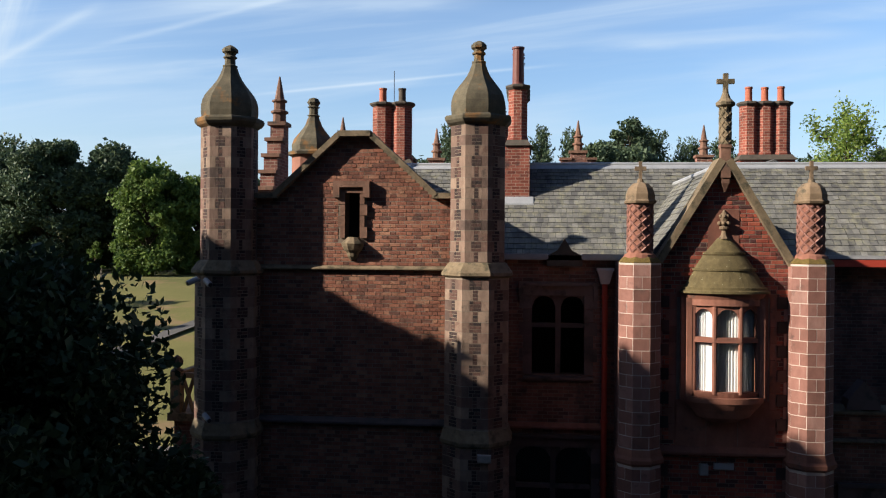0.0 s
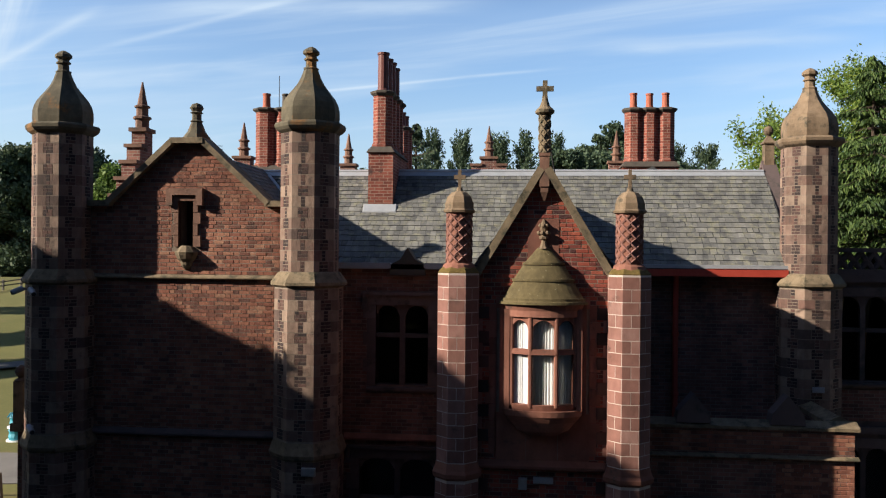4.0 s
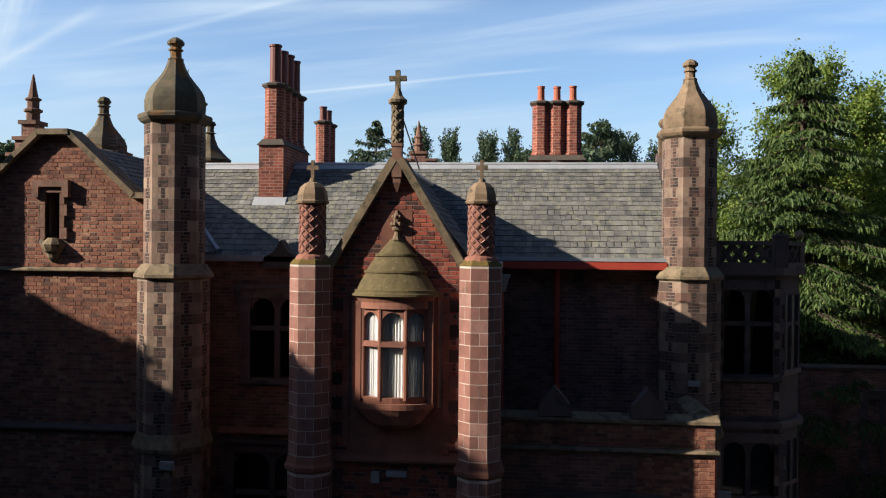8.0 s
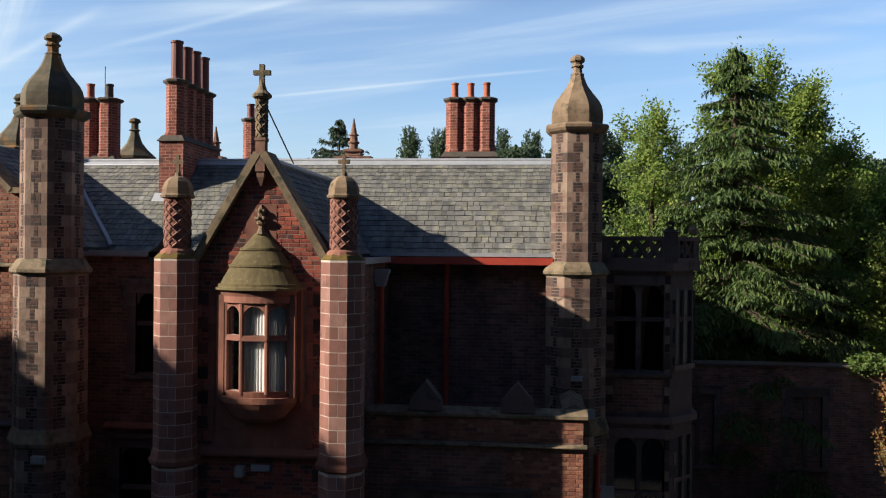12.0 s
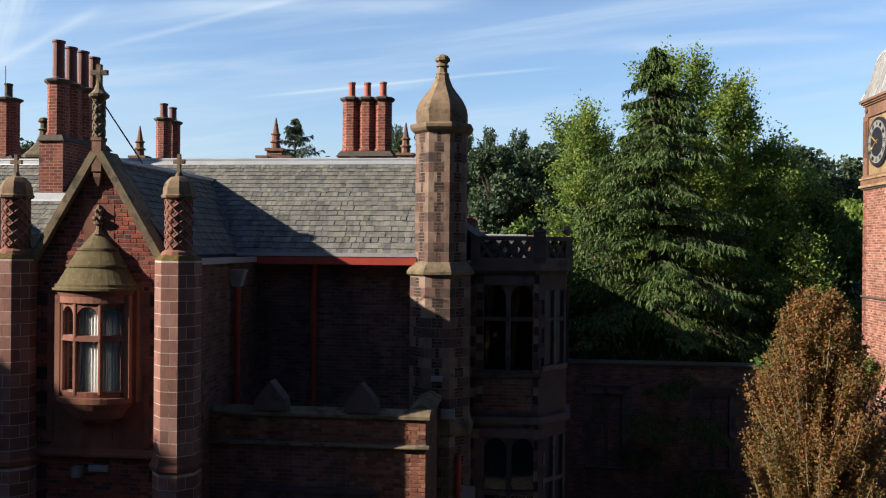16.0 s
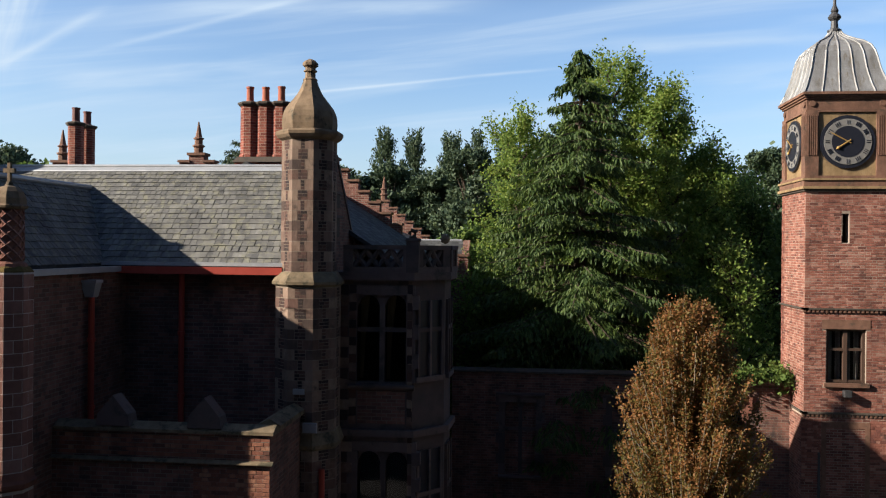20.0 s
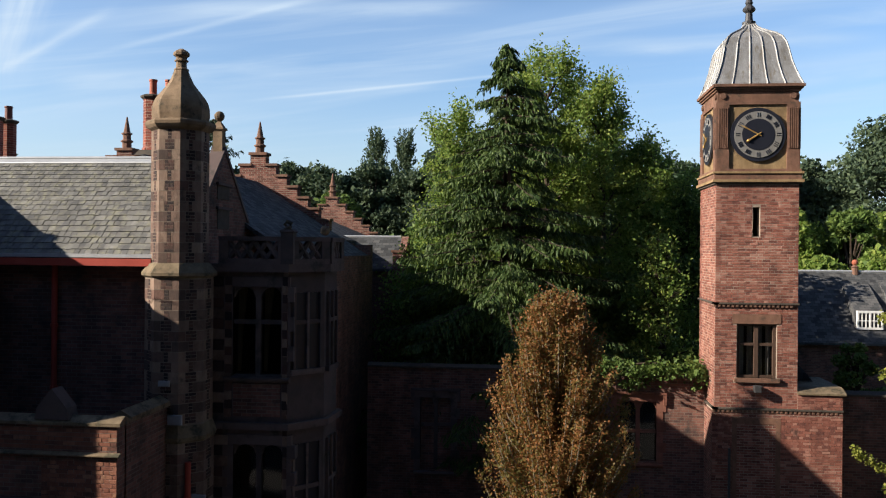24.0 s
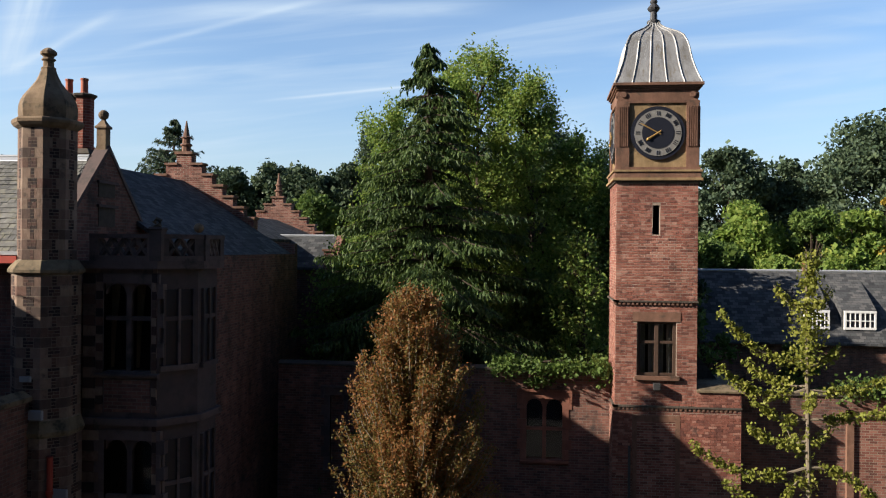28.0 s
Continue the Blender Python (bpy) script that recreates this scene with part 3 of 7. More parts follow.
# main roof: front and rear slopes
main_roof = wall_quad("main_roof", [(-6.0, EAVE_Y, EAVE_Z), (9.55, EAVE_Y, EAVE_Z), (9.55, RIDGE_Y, RIDGE_Z), (-6.0, RIDGE_Y, RIDGE_Z)], "slate_shaded", house, label="main roof of weathered grey slate")
wall_quad("rear_roof", [(-6.0, RIDGE_Y, RIDGE_Z), (9.55, RIDGE_Y, RIDGE_Z), (9.55, 25.8, EAVE_Z), (-6.0, 25.8, EAVE_Z)], "slate_shaded", house)
part("ridge_roll", Mesh().tube([(-5.8, RIDGE_Y, RIDGE_Z + 0.03), (2, RIDGE_Y, RIDGE_Z + 0.04), (9.5, RIDGE_Y, RIDGE_Z + 0.03)], 0.05, 8), "lead", house, "pale lead ridge roll")
ridge = Mesh()
ridge.slab_x([(RIDGE_Y - 0.14, RIDGE_Z - 0.10), (RIDGE_Y - 0.13, RIDGE_Z - 0.07), (RIDGE_Y, RIDGE_Z + 0.05), (RIDGE_Y + 0.13, RIDGE_Z - 0.07), (RIDGE_Y + 0.14, RIDGE_Z - 0.10), (RIDGE_Y, RIDGE_Z + 0.02)], -5.8, 9.5)
part("ridge_flashing", ridge, "lead", house)

# west wing roof, ridge running back from the gable
wall_quad("wing_roof", [(GX, 18.5, 11.45), (GX, 30, 11.45), (-1.2, 30, 9.05), (-1.2, 18.5, 9.05)], "slate_shaded", house, label="dark slate slope of the west wing")
wall_quad("wing_roof", [(GX, 18.5, 11.45), (GX, 30, 11.45), (-6.6, 30, 8.8), (-6.6, 18.5, 8.8)], "slate_shaded", house)
# middle gable roof
wall_quad("dormer_roof", [(CX, 17.2, CTOP - 0.1), (CX, RIDGE_Y - 0.55, CTOP - 0.1), (CX + 1.4, 20.9, 8.95), (CX + 1.4, 17.2, 8.95)], "slate_shaded", house, label="steep slate slope behind the middle gable")
wall_quad("dormer_roof", [(CX, 17.2, CTOP - 0.1), (CX, RIDGE_Y - 0.55, CTOP - 0.1), (CX - 1.4, 20.9, 8.95), (CX - 1.4, 17.2, 8.95)], "slate_shaded", house)
part("dormer_ridge", Mesh().tube([(CX, 17.2, CTOP - 0.05), (CX, RIDGE_Y - 0.4, CTOP - 0.05)], 0.06, 8), "lead", house)
for s in (-1, 1):
    part("valley_lead", Mesh().tube([(CX + s * 1.38, 20.85, 9.0), (CX, RIDGE_Y - 0.55, CTOP - 0.07)], 0.05, 6), "lead", house)
part("valley_lead", Mesh().tube([(-1.15, 20.75, 9.1), (-3.5, 23.0, 11.24)], 0.05, 6), "lead", house)
# lead gutters
part("lead_gutter", Mesh().box(-1.1, 2.4, 19.3, 20.8, 8.86, 8.97), "lead", house)
part("lead_gutter", Mesh().box(-0.9, 0.45, 19.24, 19.3, 8.88, 9.0), "lead", house)
part("lead_gutter", Mesh().box(1.2, 2.4, 19.24, 19.3, 8.88, 9.0), "lead", house)
part("lead_flashing", Mesh().box(4.9, 9.35, 20.52, 20.66, 8.92, 9.0), "lead", house)
part("red_gutter", Mesh().box(5.5, 9.35, 20.48, 20.62, 8.74, 8.9), "red_paint", house, "red painted gutter board")

# middle gable: wall with the oriel opening
ORIEL = (3.2, 4.33, 6.4, 8.2)
centre_poly = [(2.3, 0), (5.3, 0), (5.3, 8.7), (CX + 1.2, 8.85), (CX, CTOP), (CX - 1.2, 8.85), (2.3, 8.7)]
centre_wall = part("centre_wall", opening_wall(centre_poly, [ORIEL], Y_CENTRE, Y_CENTRE + 0.4), "mortar", house, "middle gable wall of bright red brick")
part("side_wall", Mesh().box(1.95, 2.3, 17.2, 21.3, 0, 8.85), "brick_bond_shade", house)
part("side_wall", Mesh().box(5.2, 5.55, 17.2, 21.3, 0, 8.85), "brick_bond_shade", house)
part("lead_gutter", Mesh().box(5.5, 5.68, 17.1, 20.6, 8.78, 8.9), "lead", house)

# east end gable, raised above the roof
eg = [(20.9, 0), (26.2, 0), (26.2, 8.8), (RIDGE_Y + 0.3, 11.62), (20.9, 8.8)]
part("end_gable", Mesh().slab_x(eg, 9.55, 9.85), "brick_bond_shade", house, "end gable of brick darkened for its shade")


def coping_x(y0, z0, y1, z1, x0, x1, t=0.1):
    """A stone coping up a slope in the y-z plane."""
    return Mesh().slab_x([(y0, z0), (y1, z1), (y1, z1 + t * 1.4), (y0, z0 + t * 1.4)], x0, x1)


# proud dark boxes stand in for the shade of two recesses
for z0, z1 in ((10.36, 10.70), (9.62, 10.10)):
    part("blind_panel", Mesh().box(9.84, 9.865, 23.0, 23.8, z0, z1), "sooty", house, "proud dark panel in place of a shaded recess in the end gable")
    part("panel_hood", Mesh().box(9.84, 9.92, 22.92, 23.88, z1, z1 + 0.07), "sandstone_soot_shade", house)
part("coping", coping_x(20.8, 8.8, RIDGE_Y + 0.3, 11.55, 9.52, 9.88), "sandstone_soot_shade", house)
part("coping", coping_x(26.2, 8.8, RIDGE_Y + 0.3, 11.55, 9.52, 9.88), "sandstone_soot_shade", house)


def slope_coping(x0, z0, x1, z1, y0, y1, t=0.12):
    """A stone coping up a gable's slope in the x-z plane."""
    d = Vector((x1 - x0, 0, z1 - z0)).normalized()
    n = Vector((-d.z, 0, d.x)) * t
    if n.z < 0:
        n = -n
    return Mesh().slab_y([(x0, z0), (x1, z1), (x1 + n.x, z1 + n.z), (x0 + n.x, z0 + n.z)], y0, y1)


# west gable copings
part("coping", slope_coping(-2.02, GFOOT, -3.46, GTOP, 18.02, 18.62), "buff_stone", house, "weathered stone coping")
part("coping", slope_coping(-5.5, GFOOT, -4.06, GTOP, 18.02, 18.62), "buff_stone", house)
part("coping", Mesh().box(-4.12, -3.40, 18.0, 18.62, GTOP, GTOP + 0.12), "buff_stone", house)
part("coping", Mesh().box(-2.06, -1.4, 18.03, 18.62, GFOOT - 0.02, GFOOT + 0.1), "buff_stone", house)
part("coping", Mesh().box(-6.2, -5.46, 18.03, 18.62, GFOOT - 0.02, GFOOT + 0.1), "buff_stone", house)
# middle gable copings
part("coping", slope_coping(CX + 1.25, 8.75, CX, CTOP - 0.02, 16.8, 17.4, 0.14), "buff_stone", house)
part("coping", slope_coping(CX - 1.25, 8.75, CX, CTOP - 0.02, 16.8, 17.4, 0.14), "buff_stone", house)


def string_course(name, x0, x1, y, z, h=0.14, d=0.12, mat="buff_stone"):
    """A weathered moulding along a wall: sloped top, square nose, hollow under."""
    return part(name, Mesh().slab_x([(y, z + h), (y - d, z + h * 0.45), (y - d, z + h * 0.2), (y - d * 0.4, z), (y, z)], x0, x1), mat, house)


string_course("string_course", -5.9, -1.7, Y_GABLE, 8.62, 0.10, 0.10)
string_course("string_course", -5.9, -1.7, Y_GABLE, 5.25, 0.17, 0.1, "sandstone_soot_shade")
string_course("string_course", 2.5, 5.1, Y_CENTRE, 5.12, 0.18, 0.12, "sandstone_red")
string_course("string_course", -0.6, 2.0, Y_RECESS, 5.0, 0.16, 0.1, "sandstone_red")


# ---- turrets ----
def shaft_profile(x, y, mat_dome, name, label):
    t = thing(name, label, "turret", "corner turrets", at=(x, y, 0))
    part("core", Mesh().turn(x, y, [(0.80, 0), (0.80, 0.7), (0.752, 0.8), (0.752, 5.05), (0.719, 5.4), (0.719, 8.56), (0.68, 8.6)]), "mortar", t)
    part("offset", Mesh().turn(x, y, [(0.76, 5.0), (0.80, 5.05), (0.815, 5.12), (0.80, 5.16), (0.73, 5.36)]), "buff_stone", t)
    part("upper_core", Mesh().turn(x, y, [(0.609, 8.6), (0.609, 11.8)]), "mortar", t)
    part("splay", Mesh().turn(x, y, [(0.72, 8.50), (0.80, 8.55), (0.80, 8.61), (0.66, 8.80), (0.63, 8.82)]), "buff_stone", t, "splayed stone offset")
    part("cornice", Mesh().turn(x, y, [(0.602, 11.68), (0.696, 11.74), (0.743, 11.80), (0.752, 11.86), (0.724, 11.90), (0.564, 11.93)]), mat_dome, t)
    part("dome", Mesh().turn(x, y, [(0.60, 11.9), (0.615, 12.05), (0.61, 12.2), (0.58, 12.32), (0.525, 12.43), (0.44, 12.54), (0.35, 12.65), (0.27, 12.76), (0.21, 12.88), (0.165, 13.0), (0.145, 13.06)]), mat_dome, t, "bell-shaped stone cap with lichen")
    part("finial", Mesh().turn(x, y, [(0.129, 13.02), (0.159, 13.045), (0.159, 13.075), (0.116, 13.10), (0.112, 13.22), (0.150, 13.24), (0.150, 13.27), (0.112, 13.29), (0.120, 13.33), (0.176, 13.37), (0.172, 13.43), (0.120, 13.48), (0.043, 13.52)]), mat_dome, t)
    return t


TURRETS = [(-6.53, 18.05, "dome_dark"), (-1.07, 18.05, "dome_dark"), (9.87, 20.80, "dome_buff")]
turret_obs = [shaft_profile(x, y, d, "turret", "octagonal banded stone and brick turret with a bell-shaped %s cap" % ("dark lichened" if d == "dome_dark" else "buff stone")) for x, y, d in TURRETS]


# ---- middle gable: angle pillars ----
def pillar(x, y):
    t = thing("gable_pillar", "octagonal pink sandstone angle pillar with a diapered drum, domed cap and cross", "pillar", "gable pillars", at=(x, y, 0))
    part("core", Mesh().turn(x, y, [(0.435, 0), (0.435, 5.05), (0.417, 5.25), (0.417, 8.86), (0.36, 8.9)]), "mortar_pale", t)
    part("offset", Mesh().turn(x, y, [(0.445, 4.98), (0.49, 5.03), (0.50, 5.1), (0.46, 5.16), (0.43, 5.29)]), "sandstone_red", t)
    part("moss", Mesh().turn(x, y, [(0.40, 8.84), (0.42, 8.88), (0.36, 8.95), (0.29, 9.0)]), "moss", t, "mossy offset")
    part("drum_base", Mesh().turn(x, y, [(0.31, 8.9), (0.33, 8.95), (0.30, 9.02), (0.25, 9.06)], 16), "sandstone_red", t)
    part("drum", Mesh().turn(x, y, [(0.235, 9.04), (0.235, 10.02)], 20), "sandstone_red", t, smooth=False)
    lat = Mesh()
    for k in range(8):
        for s in (-1, 1):
            pts = []
            for j in range(17):
                a = 2 * math.pi * (k / 8 + s * j / 16 * 0.62)
                pts.append((x + 0.238 * math.cos(a), y + 0.238 * math.sin(a), 9.08 + 0.92 * j / 16))
            lat.tube(pts, 0.024, 4)
    part("diaper_ribs", lat, "sandstone_pink", t, "raised diamond ribs")
    part("cap", Mesh().turn(x, y, [(0.26, 10.0), (0.31, 10.02), (0.325, 10.06), (0.29, 10.09), (0.285, 10.2), (0.24, 10.32), (0.16, 10.40), (0.07, 10.43), (0.05, 10.5)]), "dome_buff", t)
    c = Mesh()
    c.box(x - 0.03, x + 0.03, y - 0.03, y + 0.03, 10.44, 10.84)
    c.box(x - 0.11, x + 0.11, y - 0.028, y + 0.028, 10.66, 10.74)
    part("cross", c, "dome_buff", t)
    return t


PILLARS = [(2.17, 16.85), (5.38, 16.85)]
pillar_obs = [pillar(*p) for p in PILLARS]

# gable cross on its twisted stem
def gable_cross():
    x, y = CX, 16.9
    t = thing("gable_cross", "stone cross on a diapered stem over the middle gable", "finial", at=(x, y, 10.4))
    part("apex_stone", Mesh().turn(x, y, [(0.02, 10.25), (0.10, 10.42), (0.10, 10.5), (0.13, 10.52), (0.13, 11.08), (0.15, 11.1), (0.15, 11.16)], 4, 45), "clock_stone", t)
    part("stem", Mesh().turn(x, y, [(0.105, 11.15), (0.105, 11.9)], 12), "buff_stone", t)
    lat = Mesh()
    for k in range(5):
        for s in (-1, 1):
            lat.tube([(x + 0.108 * math.cos(2 * math.pi * (k / 5 + s * j / 16 * 0.8)), y + 0.108 * math.sin(2 * math.pi * (k / 5 + s * j / 16 * 0.8)), 11.17 + 0.73 * j / 16) for j in range(17)], 0.018, 4)
    part("stem_ribs", lat, "buff_stone", t)
    part("collar", Mesh().turn(x, y, [(0.12, 11.88), (0.18, 11.92), (0.185, 11.97), (0.10, 12.05), (0.06, 12.16), (0.05, 12.25)], 12), "buff_stone", t)
    c = Mesh()
    c.box(x - 0.045, x + 0.045, y - 0.045, y + 0.045, 12.12, 12.54)
    c.box(x - 0.165, x + 0.165, y - 0.043, y + 0.043, 12.34, 12.43)
    part("cross", c, "buff_stone", t)


gable_cross()


# ---- oriel window ----
def oriel():
    x, y = CX, Y_CENTRE
    t = thing("oriel_window", "bowed sandstone oriel window with a lichened conical stone roof and white curtains", "window", at=(x, y, 5.3))

    def bow(r, a0=200, a1=340, n=14, sy=0.62):
        return [(x + r * math.cos(radians(a0 + (a1 - a0) * i / n)), y + sy * r * math.sin(radians(a0 + (a1 - a0) * i / n))) for i in range(n + 1)]

    def ring(r0, z0, r1, z1):
        a, b = bow(r0), bow(r1)
        return Mesh().hexa([(p[0], p[1], z0) for p in [(a[0][0], y + 0.05)] + a + [(a[-1][0], y + 0.05)]], [(p[0], p[1], z1) for p in [(b[0][0], y + 0.05)] + b + [(b[-1][0], y + 0.05)]])

    for i, (r0, z0, r1, z1) in enumerate(((0.87, 8.31, 0.82, 8.40), (0.82, 8.38, 0.60, 8.72), (0.61, 8.74, 0.42, 9.02), (0.40, 9.05, 0.12, 9.36))):
        part("roof_tier", ring(r0, z0, r1, z1), "oriel_roof", t, "lichened stone roof tier" if i == 0 else "")
        part("roof_lip", ring(r0 + 0.02, z0 - 0.015, r0 + 0.02, z0 + 0.03), "oriel_roof", t)
    fin = Mesh().turn(x, y - 0.02, [(0.11, 9.34), (0.06, 9.42), (0.045, 9.50), (0.09, 9.53), (0.10, 9.57), (0.05, 9.60), (0.07, 9.70), (0.09, 9.78), (0.04, 9.86), (0.015, 9.9)], 8)
    for k in range(6):
        a = 2 * math.pi * k / 6
        for zz, rr, br in ((9.64, 0.095, 0.042), (9.78, 0.075, 0.036)):
            fin.ball(x + rr * math.cos(a + zz), y - 0.02 + rr * math.sin(a + zz), zz, br, 7, 5)
    part("finial", fin, "dome_buff", t, "carved leaf finial")
    part("cornice", ring(0.75, 8.16, 0.82, 8.30), "sandstone_red", t)
    part("frieze", ring(0.76, 8.06, 0.76, 8.18), "sandstone_red", t)
    part("sill", ring(0.69, 6.30, 0.72, 6.42), "sandstone_red", t)
    part("sill", ring(0.78, 6.20, 0.80, 6.31), "sandstone_red", t)
    for i, (r0, z0, r1, z1) in enumerate(((0.68, 6.08, 0.77, 6.20), (0.52, 5.9, 0.66, 6.08), (0.3, 5.8, 0.5, 5.9))):
        part("corbel", ring(r0, z0, r1, z1), "sandstone_red", t)
    pts = bow(0.68, 208, 332, 3)
    for i, (px, py) in enumerate(pts):
        w = 0.045 if i in (1, 2) else 0.06
        part("mullion", Mesh().turn(px, py, [(w, 6.38), (w, 8.1)], 8), "sandstone_red", t)
    for (a, b) in zip(pts, pts[1:]):
        va, vb = Vector((*a, 0)), Vector((*b, 0))
        d = (vb - va).normalized()
        n = Vector((d.y, -d.x, 0))
        tr = Mesh()
        tr.hexa([va + n * 0.05 + Vector((0, 0, 7.36)), vb + n * 0.05 + Vector((0, 0, 7.36)), vb - n * 0.05 + Vector((0, 0, 7.36)), va - n * 0.05 + Vector((0, 0, 7.36))],
                [va + n * 0.03 + Vector((0, 0, 7.46)), vb + n * 0.03 + Vector((0, 0, 7.46)), vb - n * 0.05 + Vector((0, 0, 7.46)), va - n * 0.05 + Vector((0, 0, 7.46))])
        part("transom", tr, "sandstone_red", t)
        # arched head
        hd = Mesh()
        k = 8
        L0 = (vb - va).length
        low = []
        for j in range(k + 1):
            f = j / k
            s = f * L0
            h = 7.70 + 0.30 * math.sqrt(max(0.0, 1 - (2 * f - 1) ** 2))
            low.append((va + d * s, h))
        for (p, h), (q, g) in zip(low, low[1:]):
            P, Q = Vector(p), Vector(q)
            hd.hexa([P + n * 0.03 + Vector((0, 0, h)), Q + n * 0.03 + Vector((0, 0, g)), Q + n * 0.03 + Vector((0, 0, 8.12)), P + n * 0.03 + Vector((0, 0, 8.12))],
                    [P - n * 0.04 + Vector((0, 0, h)), Q - n * 0.04 + Vector((0, 0, g)), Q - n * 0.04 + Vector((0, 0, 8.12)), P - n * 0.04 + Vector((0, 0, 8.12))])
        part("window_head", hd, "sandstone_red", t)
        gl = Mesh()
        g0, g1 = va - n * 0.03, vb - n * 0.03
        gl.add([g0 + Vector((0, 0, 6.4)), g1 + Vector((0, 0, 6.4)), g1 + Vector((0, 0, 8.1)), g0 + Vector((0, 0, 8.1))], [(0, 1, 2, 3)])
        pane = part("pane", gl, "glass", t)
        pane.visible_shadow = False
        # gathered curtain
        cu = Mesh()
        k = 26
        front = [(va + d * (L0 * (0.02 + 0.96 * j / k)) - n * (0.065 + 0.014 * math.sin(j * 1.9) + 0.008 * math.sin(j * 4.1))) for j in range(k + 1)]
        ext = [f * 1.0 for f in (6.42, 7.2, 8.1)]
        nb = len(front)
        for z in ext:
            cu.v.extend((p.x, p.y, z) for p in front)
        for r in range(2):
            for j in range(nb - 1):
                cu.f.append((r * nb + j, r * nb + j + 1, (r + 1) * nb + j + 1, (r + 1) * nb + j))
        part("curtain", cu, "curtain", t, "white gathered curtain", smooth=True)
    for s in (-1, 1):
        jx = x + s * 0.765
        part("jamb", Mesh().box(jx - 0.05, jx + 0.05, y - 0.14, y + 0.1, 6.2, 8.3), "sandstone_red", t)
        jx = x + s * 0.68
        part("jamb", Mesh().box(jx - 0.05, jx + 0.05, y - 0.26, y + 0.1, 6.3, 8.2), "sandstone_red", t)
    # near-black sheet stands in for the unlit room behind the oriel
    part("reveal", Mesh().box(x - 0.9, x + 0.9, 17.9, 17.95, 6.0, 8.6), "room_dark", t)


oriel()


# ---- chimneys ----
def stack(name, label, shafts, pots, base, zb, z0, z1, mat="brick_bond_red", potmat="terracotta", pot_h=0.5, r=0.3, pr=0.11):
    """Octagonal shafts on a plinth, with oversailing caps and clay pots."""
    x0, x1, y0, y1 = base
    t = thing(name, label, "chimney", "chimneys", at=((x0 + x1) / 2, (y0 + y1) / 2, zb))
    if zb < z0:
        part("plinth", Mesh().box(x0, x1, y0, y1, zb, z0 - 0.1), mat, t)
    part("plinth_cap", Mesh().hexa([(x0 - .05, y0 - .05, z0 - 0.12), (x1 + .05, y0 - .05, z0 - 0.12), (x1 + .05, y1 + .05, z0 - 0.12), (x0 - .05, y1 + .05, z0 - 0.12)],
                                   [(x0 + .06, y0 + .06, z0 + 0.04), (x1 - .06, y0 + .06, z0 + 0.04), (x1 - .06, y1 - .06, z0 + 0.04), (x0 + .06, y1 - .06, z0 + 0.04)]), "sooty", t, "soot-stained plinth cap")
    for (sx, sy) in shafts:
        sh = part("shaft", Mesh().turn(sx, sy, [(r * 1.12, z0 - 0.02), (r * 1.12, z0 + 0.1), (r, z0 + 0.14), (r, z1 - 0.1), (r * 1.06, z1 - 0.08)]), mat, t)
        part("shaft_cap", Mesh().turn(sx, sy, [(r * 1.05, z1 - 0.09), (r * 1.3, z1 - 0.03), (r * 1.32, z1 + 0.02), (r * 1.0, z1 + 0.05)]), "sooty", t)
    for i, (px, py) in enumerate(pots):
        pm = potmat[i] if isinstance(potmat, (list, tuple)) else potmat
        h = pot_h * (1 - 0.03 * (i % 2))
        part("pot", Mesh().turn(px, py, [(pr * 1.12, z1 + 0.03), (pr * 1.1, z1 + 0.08), (pr, z1 + 0.12), (pr * 0.95, z1 + h - 0.06), (pr * 1.1, z1 + h - 0.05), (pr * 1.1, z1 + h), (pr * 0.8, z1 + h), (pr * 0.8, z1 + h - 0.1)], 14), pm, t)
    return t


stack("chimney_stack", "tall red brick chimney with four dark clay pots in a row", [(-0.3, 22.48 + 0.6 * k) for k in range(4)], [(-0.3, 22.48 + 0.6 * k) for k in range(4)],
      (-0.62, 0.02, 22.15, 24.6), 9.2, 11.9, 13.35, potmat="pot_dark", pot_h=1.05, r=0.265, pr=0.15)
part("chimney_flashing", Mesh().hexa([(-0.74, 21.97, 10.22), (0.14, 21.97, 10.22), (0.14, 22.16, 10.42), (-0.74, 22.16, 10.42)], [(-0.72, 21.98, 10.27), (0.12, 21.98, 10.27), (0.12, 22.14, 10.45), (-0.72, 22.14, 10.45)]), "lead", house)
stack("chimney_stack", "triple red brick chimney with three terracotta pots", [(6.58, 26.4), (7.05, 26.4), (7.52, 26.4)], [(6.58, 26.4), (7.05, 26.4), (7.52, 26.4)],
      (6.25, 7.85, 26.05, 26.75), 9.0, 11.9, 13.5, r=0.27, pr=0.105)
stack("chimney_stack", "twin brick chimney, one pot terracotta and one blackened", [(-4.5, 25.9), (-3.9, 25.9)], [(-4.5, 25.9), (-3.9, 25.9)],
      (-4.85, -3.55, 25.55, 26.25), 9.0, 11.75, 13.5, potmat=("terracotta", "sooty"), r=0.32, pr=0.115)
stack("chimney_stack", "square brick chimney with two dark pots", [(-0.97, 30.3), (-0.97, 31.05)], [(-0.97, 30.3), (-0.97, 31.05)],
      (-1.27, -0.67, 30.0, 31.35), 9.0, 11.9, 13.55, mat="brick_bond_red", potmat="pot_dark", r=0.26, pr=0.13, pot_h=0.55)


